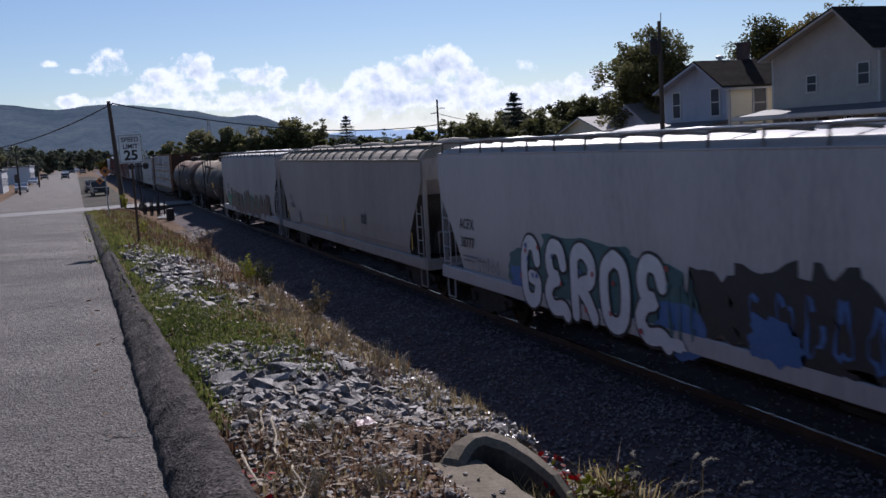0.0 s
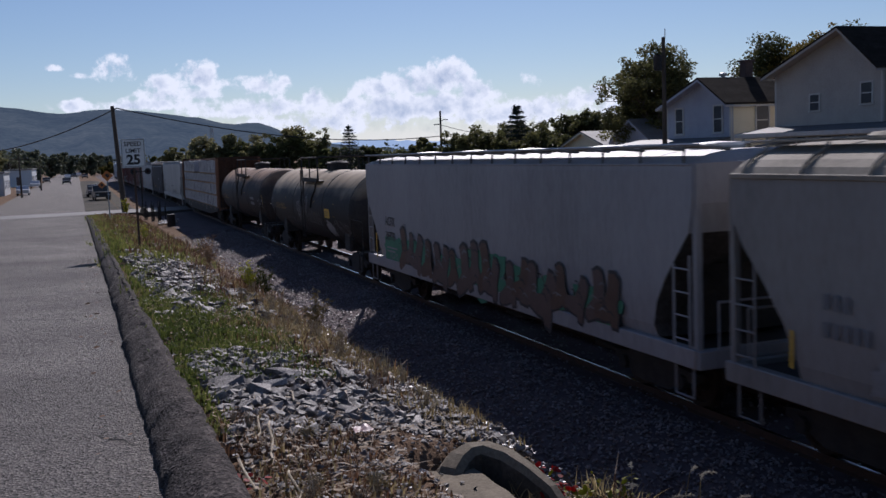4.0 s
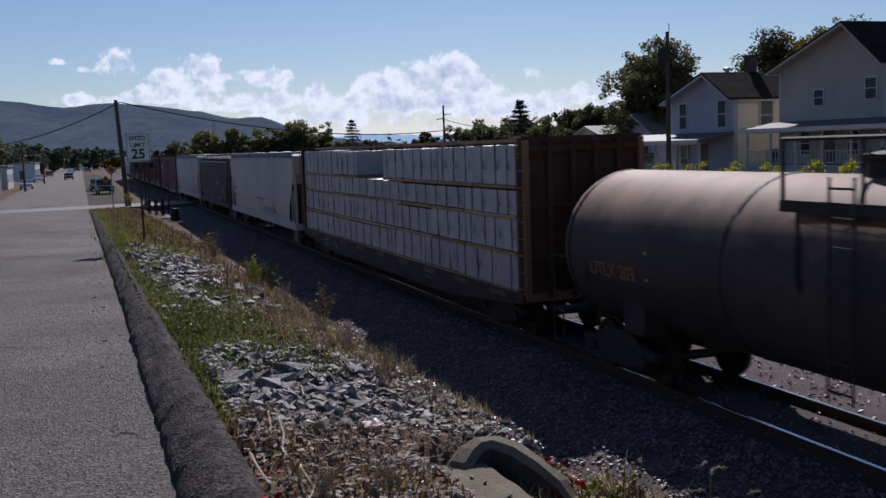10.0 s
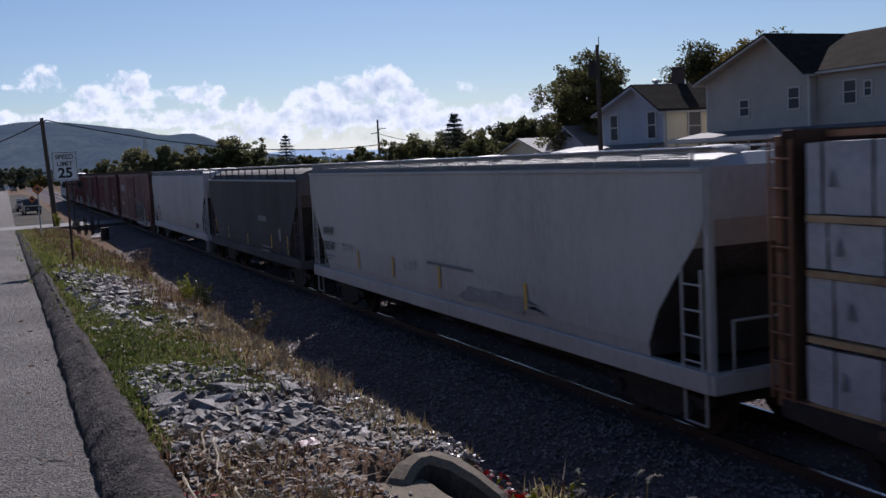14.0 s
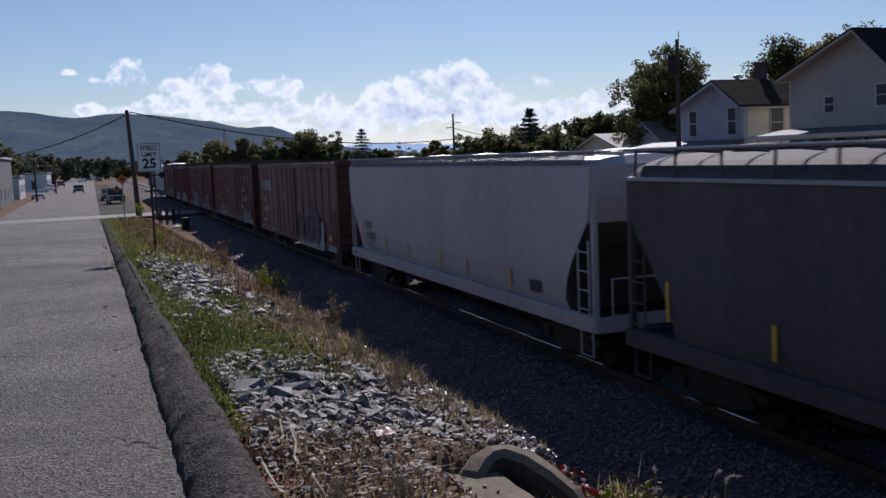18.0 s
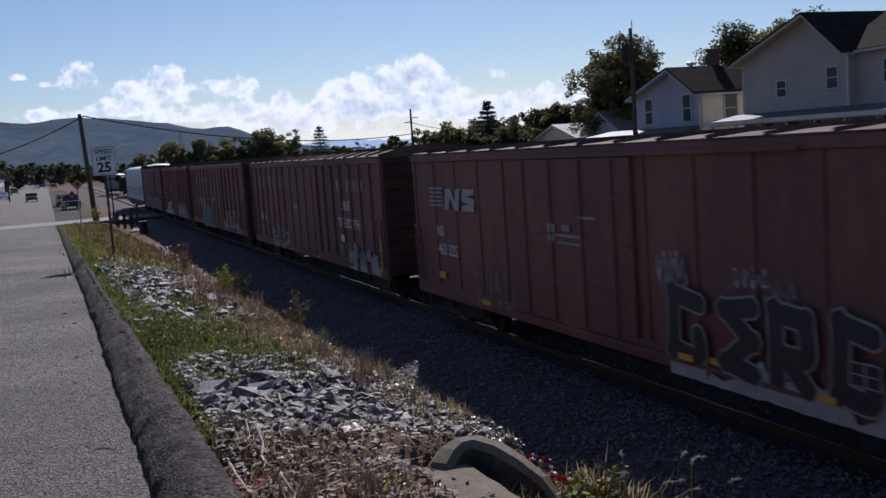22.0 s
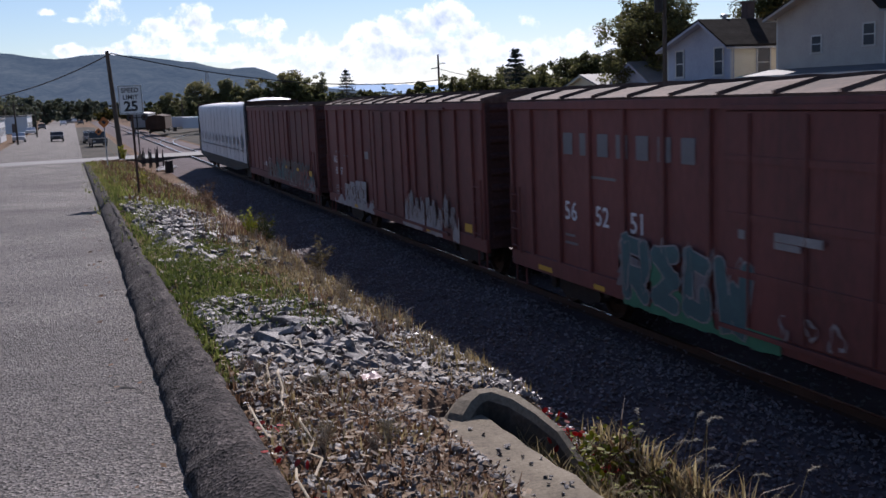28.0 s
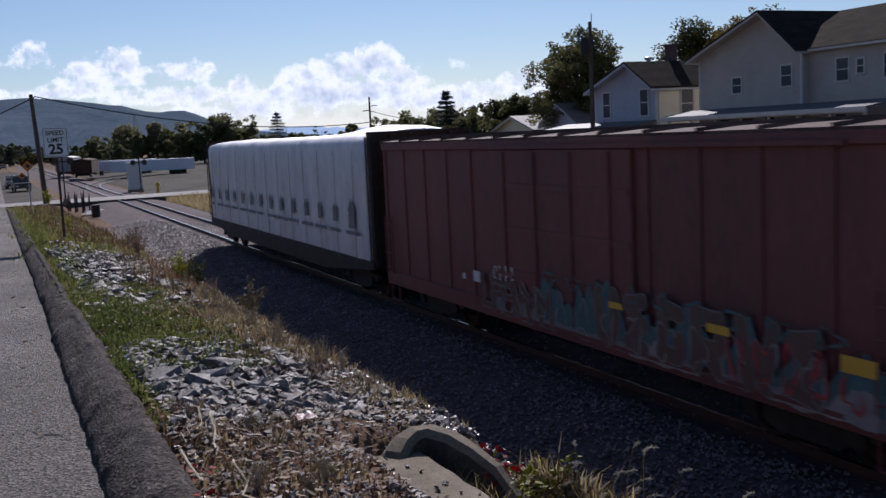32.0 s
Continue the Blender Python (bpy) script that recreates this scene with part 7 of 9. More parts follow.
def gable_house(name, label, x, y0, y1, depth, z, eave, peak, wall, side_wall, roof, shift=0.0, over=0.45):
    """A house with its gable towards the track (-x); y0..y1 is its front. Heights are in the world."""
    t = thing(name, label, "house", pose(x, 0, 0))
    yc = (y0 + y1) / 2 + shift
    bm = slab([(y0, z - 0.6), (y1, z - 0.6), (y1, eave), (yc, peak), (y0, eave)], 0.0, 0.2)
    part("front_wall", bm, wall, t)
    part("side_wall", box(0.2, depth, y0, y0 + 0.2, z - 0.6, eave), side_wall, t)
    part("side_wall", box(0.2, depth, y1 - 0.2, y1, z - 0.6, eave), side_wall, t)
    part("rear_wall", slab([(y0, z - 0.6), (y1, z - 0.6), (y1, eave), (yc, peak), (y0, eave)], depth, depth + 0.2), wall, t)
    part("foundation", box(-0.04, depth + 0.24, y0 - 0.04, y1 + 0.04, z - 1.0, z + 0.3), CONCRETE, t)
    slopes = ((peak - eave) / (yc - y0), (peak - eave) / (y1 - yc))
    for s in (-1, 1):
        ye, ov = (y0, -0.4) if s < 0 else (y1, 0.4)
        sl = slopes[0 if s < 0 else 1]
        lo = eave - 0.4 * sl
        part("roof", slab([(ye + ov, lo + 0.06), (yc, peak + 0.06), (yc, peak + 0.18), (ye + ov, lo + 0.18)], -over, depth + 0.5), roof, t)
        part("soffit", slab([(ye + ov, lo), (yc, peak), (yc, peak + 0.055), (ye + ov, lo + 0.055)], -over + 0.03, -0.002), wall, t)
        part("rake_board", slab([(ye + ov, lo - 0.10), (yc, peak - 0.10), (yc, peak + 0.055), (ye + ov, lo + 0.055)], -over, -over + 0.028), wall, t)
        part("eave_board", box(-over + 0.03, depth + 0.4, *sorted((ye + ov, ye + ov * 0.92)), lo - 0.08, lo + 0.03), TRIM, t)
        part("corner_board", box(-0.03, 0.12, *sorted((ye + 0.12 * (1 if s < 0 else -1), ye - 0.03 * (1 if s < 0 else -1))), z - 0.3, eave), TRIM, t)

    def span(zz):
        if zz < eave:
            return y0 + 0.02, y1 - 0.02
        return yc - (peak - zz) / slopes[0], yc + (peak - zz) / slopes[1]
    return t, span


def porch(t, x0, x1, y0, y1, floor, roof_lo, roof_hi, posts, roof_mat, post_mat, ground_z):
    """A roofed porch in front of a house: x0 is its outer edge, in the house's space."""
    part("porch_floor", box(x0, x1, y0, y1, floor - 0.16, floor, 0.01), PORCH_GREY, t)
    part("porch_skirt", box(x0 + 0.1, x1, y0 + 0.1, y1 - 0.1, ground_z - 0.5, floor - 0.17), PORCH_GREY, t)
    part("porch_roof", extrude([(x0 - 0.3, roof_lo), (x0 - 0.3, roof_lo + 0.1), (x1, roof_hi + 0.1), (x1, roof_hi)], y0 - 0.3, y1 + 0.3), roof_mat, t)
    part("porch_fascia", box(x0 - 0.34, x0 - 0.305, y0 - 0.3, y1 + 0.3, roof_lo - 0.16, roof_lo + 0.1), TRIM, t)
    part("porch_beam", box(x0, x0 + 0.16, y0, y1, roof_lo - 0.22, roof_lo - 0.01), TRIM, t)
    for k in range(posts):
        yy = lerp(y0 + 0.12, y1 - 0.12, k / (posts - 1))
        part("porch_post", box(x0 + 0.01, x0 + 0.15, yy - 0.07, yy + 0.07, floor, roof_lo - 0.22, 0.01), post_mat, t)
    for zz in (floor + 0.12, floor + 0.85):
        part("porch_rail", box(x0 + 0.05, x0 + 0.11, y0 + 0.1, y1 - 0.1, zz, zz + 0.05), post_mat, t)
    n = int((y1 - y0) / 0.3)
    for k in range(n):
        yy = lerp(y0 + 0.2, y1 - 0.2, k / (n - 1))
        part("baluster", box(x0 + 0.06, x0 + 0.1, yy - 0.018, yy + 0.018, floor + 0.17, floor + 0.85), post_mat, t)


# the blue and cream house
t, span = gable_house("house", "two-storey house, blue front, cream side, tin porch roof", 38.0, 50.6, 57.5, 11.0, 1.3, 6.65, 8.15, SIDING_BLUE, SIDING_CREAM, SHINGLE, -1.0, 0.7)
clapboards(t, (1.6, 8.0, span), -0.001, "x", SIDING_BLUE)
clapboards(t, (1.6, 6.5, lambda z: (0.2, 11.0)), 50.599, "y", SIDING_CREAM)
for yy in (56.0, 51.8):
    window(t, -0.03, yy, 4.85, 0.8, 1.6)
window(t, 2.35, 50.57, 4.6, 0.9, 1.75, "y")
window(t, 2.9, 50.57, 2.0, 0.8, 1.3, "y")
window(t, -0.03, 55.9, 2.1, 0.8, 1.6)
part("front_door", box(-0.06, 0.0, 53.3, 54.3, 1.75, 3.8), DOOR_PAINT, t)
porch(t, -2.4, 0.0, 50.9, 60.8, 1.7, 4.0, 4.42, 5, TIN, TRIM, 1.2)
ch = part("chimney", box(3.3, 3.9, 53.4, 54.0, 7.0, 9.35, 0.02), BRICK, t)
part("chimney_cap", box(3.22, 3.98, 53.32, 54.08, 9.35, 9.47), BRICK, ch)
part("roof_vent", lathe([(0.14, 7.6), (0.14, 8.45), (0.26, 8.46), (0.26, 8.62), (0.03, 8.7)], 10), GALV, t).matrix_basis = pose(1.7, 53.6, 0)

# the white house: a front gable and a long wing with a porch across
t, span = gable_house("house", "large white two-storey house with a front gable and porch", 44.5, 45.0, 54.4, 12.0, 1.7, 8.4, 10.75, SIDING_WHITE, SIDING_WHITE, SHINGLE, -1.9, 0.9)
clapboards(t, (2.0, 10.6, span), -0.001, "x", SIDING_WHITE)
part("wing_wall", box(0.6, 0.8, 30.0, 45.0, 1.1, 8.3), SIDING_WHITE, t)
part("wing_end_wall", box(0.8, 9.0, 30.0, 30.2, 1.1, 8.3), SIDING_WHITE, t)
clapboards(t, (2.0, 8.2, lambda z: (30.0, 44.98)), 0.599, "x", SIDING_WHITE)
part("wing_roof", extrude([(0.15, 8.1), (4.8, 10.6), (9.4, 8.1), (9.4, 8.25), (4.8, 10.78), (0.15, 8.28)], 29.6, 46.5), SHINGLE, t)
part("gutter", box(0.06, 0.15, 29.6, 45.0, 8.08, 8.22), TRIM, t)
part("downspout", box(-0.1, -0.03, 44.9, 44.98, 2.4, 8.1), TRIM, t)
for yy, w, z, h in ((50.6, 0.8, 6.0, 0.95), (46.2, 0.85, 6.2, 1.2)):
    window(t, -0.03, yy, z, w, h)
for yy, w, z, h in ((42.4, 0.85, 6.25, 1.25), (41.1, 0.45, 6.6, 0.75), (39.0, 0.9, 6.25, 1.25), (34.0, 0.9, 6.25, 1.25)):
    window(t, 0.57, yy, z, w, h)
for yy in (51.8, 47.6):
    window(t, -0.03, yy, 2.9, 0.85, 1.4)
part("front_door", box(-0.06, 0.0, 49.2, 50.2, 2.3, 4.3), DOOR_PAINT, t)
for yy in (42.5, 37.0):
    window(t, 0.57, yy, 2.9, 0.85, 1.4)
porch(t, -2.5, 0.0, 38.0, 54.8, 2.3, 4.55, 4.95, 8, TIN, TRIM, 1.6)
ch = part("chimney", box(4.4, 5.1, 41.2, 41.9, 9.8, 11.6, 0.02), BRICK, t)
part("chimney_cap", box(4.3, 5.2, 41.1, 42.0, 11.6, 11.72), CONCRETE, ch)
t.matrix_basis = Matrix.Translation((0, 0, EYE)) @ Matrix.Scale(0.876, 4) @ Matrix.Translation((0, 0, -EYE)) @ pose(44.5, 0, 0)

# smaller houses farther along the street
t, span = gable_house("house", "small pale blue cottage with a dark shingle roof", 44.0, 68.8, 74.6, 8.0, 0.5, 4.6, 6.2, SIDING_BLUE, SIDING_BLUE, TIN)
clapboards(t, (0.9, 6.1, span), -0.001, "x", SIDING_BLUE)
for yy in (70.2, 73.2):
    window(t, -0.03, yy, 3.1, 0.8, 1.2)
window(t, 2.5, 68.77, 2.0, 0.8, 1.3, "y")
part("chimney", box(3.0, 3.5, 71.4, 71.9, 5.6, 6.9, 0.02), BRICK, t)
porch(t, -2.0, 0.0, 68.8, 74.6, 1.0, 2.7, 3.0, 4, TIN, TRIM, 0.4)
t, span = gable_house("house", "low tan house with a pale metal roof", 46.0, 79.6, 88.0, 10.0, 0.3, 4.2, 5.5, SIDING_CREAM, SIDING_TAN, TIN)
clapboards(t, (0.7, 4.1, lambda z: (0.2, 10.0)), 79.599, "y", SIDING_TAN)
window(t, -0.03, 84.5, 1.8, 0.9, 1.3)
window(t, 4.0, 79.57, 1.8, 0.9, 1.3, "y")

# ---- road sign, poles and wires ----
sg = thing("speed_limit_sign", "white speed limit sign on a rusty steel post", "road sign", pose(1.42, 27.3, road_z(27.3) + 0.25, 0, 0, -6))
part("post", box(-0.03, 0.03, -0.03, 0.01, -0.3, 2.75, 0.008), RAIL_RUST, sg)
pn = part("panel", box(-0.305, 0.305, -0.045, -0.032, 2.05, 2.81, 0.004), SIGN_WHITE, sg)
bm = bmesh.new()
for x0, x1, z0, z1 in ((-0.29, 0.29, 2.07, 2.082), (-0.29, 0.29, 2.782, 2.794), (-0.29, -0.278, 2.082, 2.782), (0.278, 0.29, 2.082, 2.782)):
    box(x0, x1, -0.05, -0.046, z0, z1, 0, bm)
part("border", bm, SIGN_BLACK, pn)
for s, z, size, fat in (("SPEED", 2.62, 0.165, 0.003), ("LIMIT", 2.44, 0.165, 0.003), ("25", 2.14, 0.36, 0.012)):
    w = part("lettering", lettering(s, size, fat, "CENTER"), SIGN_BLACK, pn)
    w.matrix_basis = pose(0, -0.052, z, 90, 0, 0)
for zz in (2.15, 2.7):
    part("bolt", bar((0, -0.046, zz), (0, -0.056, zz), 0.012, 6), GALV, pn)

sg = thing("warning_sign", "orange diamond warning signs on a thin post", "road sign", pose(1.45, 55, road_z(55)))
part("post", box(-0.03, 0.03, -0.03, 0.01, -0.3, 2.6), GALV, sg)
for z, s in ((2.6, 0.21), (2.12, 0.14)):
    bm = box(-s / 1.0, s / 1.0, -0.04, -0.03, -s, s, 0.01)
    p = part("panel", bm, SIGN_ORANGE, sg, "orange diamond panel")
    p.matrix_basis = pose(0 if z > 2.3 else -0.3, 0, z, 0, 45, 0)
    part("symbol", box(-s * 0.5, s * 0.5, -0.05, -0.045, -0.06, 0.06), SIGN_BLACK, p)
    part("symbol", box(-0.06, 0.06, -0.05, -0.045, 0.065, s * 0.5), SIGN_BLACK, p)


def utility_pole(x, y, z, top, r=0.16, arms=(), lean=0.0, label="dark weathered wooden utility pole"):
    t = thing("utility_pole", label, "utility pole", pose(x, y, z, 0, lean, 0), "utility poles")
    part("shaft", bar((0, 0, -0.5), (0, 0, top - z), r, 10, None, r * 0.65), POLE_WOOD, t)
    for zz, w in arms:
        arm = part("crossarm", box(-w, w, -0.16, -0.05, zz - z - 0.06, zz - z + 0.06), POLE_WOOD, t)
        for s in (-0.9, -0.5, 0.5, 0.9):
            part("insulator", bar((s * w, -0.1, zz - z + 0.06), (s * w, -0.1, zz - z + 0.22), 0.05, 6), GALV, arm)
    return t


utility_pole(3.62, 90, 0.0, 9.3, 0.24, lean=-2.5)
x3, y3 = at_bearing(33.3, 62)
p3 = utility_pole(x3, y3, land_z(x3, y3), tall(5.85, 62), 0.17)
part("transformer", lathe([(0.24, 0), (0.26, 0.1), (0.26, 0.85), (0.2, 0.95)], 12), DARK_STEEL, p3).matrix_basis = pose(-0.42, 0, tall(4.0, 62) - land_z(x3, y3))
part("spike", bar((0, 0, 0), (0, 0, 0.5), 0.03, 6), GALV, p3).matrix_basis = pose(0.12, 0, tall(5.85, 62) - land_z(x3, y3))
x2, y2 = at_bearing(20.45, 120)
p2 = utility_pole(x2, y2, 0.1, tall(2.3, 120), 0.17)
part("lamp_arm", pipe([(0, 0, 0), (0.5, 0, 0.2), (1.0, 0, 0.15)], 0.05), GALV, p2).matrix_basis = pose(0, 0, tall(1.9, 120) - 0.5)
part("bracket", pipe([(0, 0, 0), (-0.9, 0, -0.1)], 0.06), GALV, p2).matrix_basis = pose(0, 0, tall(1.5, 120))
for b, d, e in ((-2.9, 150, 0.6), (-1.9, 190, 0.1), (5.8, 200, 0.25), (3.3, 260, 0.35)):
    x, y = at_bearing(b, d)
    utility_pole(x, y, 0, tall(e, d), 0.15, ((tall(e, d) - 0.5, 1.3),) if b < 0 else ())


def wire(a, b, sag, name="overhead_wire", r=0.02, label="sagging black overhead wire"):
    pts = []
    a, b = Vector(a), Vector(b)
    for i in range(25):
        k = i / 24
        p = a.lerp(b, k)
        p.z -= sag * 4 * k * (1 - k)
        pts.append(p)
    return tagged(part(name, pipe(pts, r, 5), WIRE), label, "wire", "overhead wires")


top1 = Vector((3.55, 90, 9.1))
xl, yl = at_bearing(-7.5, 130)
wire((xl, yl, tall(0.9, 130)), top1, 1.6, r=0.055)
xr, yr = at_bearing(20.45, 120)
wire(top1, (xr, yr, tall(0.85, 120)), 1.4, r=0.05)
xe, ye = at_bearing(28.0, 112)
wire((xr, yr, tall(1.5, 120)), (xe, ye, tall(0.9, 112)), 1.0, r=0.04)

# ---- the bank beside the road ----
STRAW = leafy("straw", ((0.15, 0.11, 0.05), (0.28, 0.22, 0.11), (0.45, 0.37, 0.20)), 0.3, 0.4)
BLADE = leafy("grass_blade", ((0.045, 0.062, 0.014), (0.10, 0.12, 0.03), (0.185, 0.185, 0.055)), 0.3, 0.55)
RUSSET = leafy("russet_weed", ((0.08, 0.045, 0.027), (0.165, 0.092, 0.052), (0.28, 0.175, 0.09)), 0.3, 0.35)
RED_LEAF = leafy("red_leaf", ((0.22, 0.02, 0.02), (0.45, 0.035, 0.03), (0.55, 0.09, 0.04)), 0.2, 0.5)
LIME_LEAF = leafy("lime_leaf", ((0.12, 0.14, 0.015), (0.25, 0.26, 0.03), (0.42, 0.36, 0.05)), 0.25, 0.55)
FLUFF = leafy("seed_head", ((0.20, 0.17, 0.12), (0.34, 0.30, 0.23), (0.46, 0.42, 0.34)), 0.2, 0.5)
PALE_STEM = mat("pale_stem", ((0.32, 0.25, 0.16), (0.50, 0.42, 0.30)), 0.8, 0, 30, 4, 0.2)


def rock_mesh(seed, material, points=13):
    """An angular broken stone about one metre across."""
    rnd = random.Random(seed)
    bm = bmesh.new()
    for _ in range(points):
        v = Vector((rnd.gauss(0, 1), rnd.gauss(0, 1), rnd.gauss(0, 1))).normalized() * 0.5 * rnd.uniform(0.8, 1.08)
        bm.verts.new((v.x, v.y * rnd.uniform(0.75, 1.0), v.z * 0.62))
    hull = bmesh.ops.convex_hull(bm, input=bm.verts)
    loose = [v for v in bm.verts if not v.link_faces]
    bmesh.ops.delete(bm, geom=loose, context="VERTS")
    return as_mesh(bm, "stone", material)


ROCKS = [rock_mesh(k, STONE, 9 + k % 6) for k in range(12)]
rock_arrays = []
for me in ROCKS:
    v = np.array([tuple(p.co) for p in me.vertices])
    rock_arrays.append((v, np.array([tuple(p.vertices) for p in me.polygons])))


def turned(rnd):
    return Euler((rnd.uniform(-0.5, 0.5), rnd.uniform(-0.5, 0.5), rnd.uniform(0, 6.28)))


def scatter_stones(name, spots, material, label, rnd):
    """Many loose stones as one mesh: spots of (x, y, z, size)."""
    vs, fs, base = [], [], 0
    for x, y, z, s in spots:
        v, f = rock_arrays[rnd.randrange(len(rock_arrays))]
        R = np.array(turned(rnd).to_matrix())
        w = (v * s * np.array((1, rnd.uniform(0.7, 1.1), rnd.uniform(0.6, 1.0)))) @ R.T + np.array((x, y, z))
        vs.append(w)
        fs.append(f + base)
        base += len(v)
    return tagged(soup(name, np.concatenate(vs), np.concatenate(fs), material), label, "stones", kind="stuff")


def rubble_zone(x, y):
    """How stony the bank is at a place: the stones' usual size, or 0."""
    n = noise.noise(Vector((x * 1.3, y * 0.8, 11)))
    if 12.0 < y < 26 and 0.85 + 0.3 * n < x < 2.35 + 0.3 * n:
        return 0.15
    if 5.7 < y + 0.4 * n < 8.9 and 0.78 < x < 2.1:
        return 0.115
    if 2.2 < y < 5.9 and 0.7 < x < 2.2:
        return 0.055
    if 5.5 < y < 12 and 1.6 < x < 2.6:
        return 0.085
    return 0.0


rip = thing("riprap", "grey broken stones heaped on the bank beside the kerb", "stones", kind="")
rnd = random.Random(21)
big = [(0.92, 7.35, 0.42), (1.08, 6.98, 0.36), (0.86, 6.85, 0.34), (1.25, 7.2, 0.34), (1.12, 7.75, 0.30), (1.42, 7.6, 0.40), (1.65, 7.2, 0.32), (1.35, 6.75, 0.30), (0.98, 6.55, 0.26), (1.6, 6.6, 0.28), (1.85, 6.9, 0.3), (1.9, 7.6, 0.34), (1.2, 8.3, 0.36), (1.55, 8.4, 0.32), (1.75, 6.15, 0.26), (2.05, 6.3, 0.26)]
big = [(x, y, s * 0.86) for x, y, s in big]
spots = [(x, y, s) for x, y, s in big]
while len(spots) < 290:
    x, y = rnd.uniform(0.7, 2.6), rnd.choice((rnd.uniform(5.6, 9.0), rnd.uniform(5.6, 9.0), rnd.uniform(12, 24)))
    s = rubble_zone(x, y)
    if s > 0.1:
        spots.append((x, y, s * rnd.uniform(0.6, 1.6)))
for i, (x, y, s) in enumerate(spots):
    m = Matrix.Translation((x, y, land_z(x, y) + 0.10 * s)) @ turned(rnd).to_matrix().to_4x4() @ Matrix.Diagonal((s, s * rnd.uniform(0.7, 1.1), s * rnd.uniform(0.6, 1.0), 1))
    on_mesh("stone", ROCKS[i % len(ROCKS)], rip, m)
loose = []
while len(loose) < 9000:
    x, y = rnd.uniform(0.66, 2.75), rnd.choice((rnd.uniform(2.0, 9.2), rnd.uniform(2.0, 9.2), rnd.uniform(9, 27)))
    s = rubble_zone(x, y)
    if s and not (y < 5.8 and rnd.random() < 0.45) and not (y < 5.45 and x > 1.68 + 0.17 * max(0, y - 4.4)):
        k = rnd.random()
        size = s * (rnd.uniform(0.35, 0.8) if k < 0.8 else rnd.uniform(0.8, 1.5))
        loose.append((x, y, land_z(x, y) + 0.12 * size + 0.01, max(0.025, size)))
scatter_stones("loose_stones", loose, STONE, "grey broken stones and chips strewn over the bank", rnd)
chips = []
for _ in range(5000):
    x, y = rnd.uniform(0.66, 2.8), rnd.uniform(2.0, 14)
    chips.append((x, y, land_z(x, y) + 0.004, rnd.uniform(0.012, 0.035)))
for _ in range(3600):
    y = rnd.uniform(4.4, 15)
    x = crest_x(y) + rnd.gauss(-0.12, 0.16)
    chips.append((x, y, land_z(x, y) + 0.01, rnd.uniform(0.025, 0.06)))
for _ in range(9000):
    y = rnd.uniform(3.0, 20)
    x = rnd.uniform(crest_x(y), 4.6)
    chips.append((x, y, land_z(x, y) + 0.01, rnd.uniform(0.03, 0.07)))
scatter_stones("stone_chips", chips, GRAVEL, "fine stone chips and grit on the soil", rnd)

# ballast stones on the near shoulder and between the rails
ball = []
for _ in range(38000):
    y = 3 + 60 * rnd.random() ** 1.7
    x = rnd.uniform(4.6, 8.9) if rnd.random() < 0.85 else rnd.uniform(8.9, 13.3)
    z = max(bed_z(x), -0.44)
    ball.append((x, y, z + 0.03, rnd.uniform(0.05, 0.10)))
scatter_stones("ballast_stones", ball, BALLAST, "dark crushed ballast stones beside the rails", rnd)


def blades(name, spots, material, label, rnd, category="grass", width=0.006, lean=0.5):
    """Bent blades as one mesh: spots of (x, y, z, height)."""
    vs, fs = [], []
    for x, y, z, h in spots:
        a = rnd.uniform(0, 6.283)
        d = Vector((math.cos(a), math.sin(a), 0))
        o = Vector((-d.y, d.x, 0)) * width * rnd.uniform(0.7, 1.4)
        p = Vector((x, y, z - 0.01))
        l = h * lean * rnd.uniform(0.2, 1.2)
        q, r = p + d * l * 0.35 + Vector((0, 0, h * 0.6)), p + d * l + Vector((0, 0, h * rnd.uniform(0.85, 1.0)))
        i = len(vs)
        vs += [p - o, p + o, q + o * 0.7, q - o * 0.7, r]
        fs += [(i, i + 1, i + 2, i + 3), (i + 3, i + 2, i + 4)]
    return tagged(soup(name, vs, fs, material), label, category, kind="stuff")


def tufts(count, area, height, per, rnd, radius=0.08):
    out = []
    for _ in range(count):
        x, y = area(rnd)
        hh = rnd.uniform(*height)
        for _ in range(per):
            xx, yy = x + rnd.gauss(0, radius), y + rnd.gauss(0, radius)
            out.append((xx, yy, land_z(xx, yy), hh * rnd.uniform(0.5, 1.15)))
    return out


def crest_band(y0, y1, inner, outer):
    def pick(r):
        y = r.uniform(y0, y1)
        return crest_x(y) + r.uniform(-inner, outer), y
    return pick


blades("green_grass", tufts(900, lambda r: (r.uniform(0.66, 1.85), r.uniform(7.6, 14.8)), (0.035, 0.105), 20, rnd, 0.09)
       + tufts(380, lambda r: (r.uniform(0.66, 1.1) if r.random() < 0.7 else r.uniform(1.1, 2.2), r.uniform(14, 36)), (0.05, 0.14), 14, rnd, 0.12)
       + tufts(50, lambda r: (r.uniform(0.66, 0.85), r.uniform(5.8, 8.0)), (0.03, 0.08), 14, rnd, 0.05), BLADE, "low green grass and weeds beside the kerb", rnd, width=0.008)
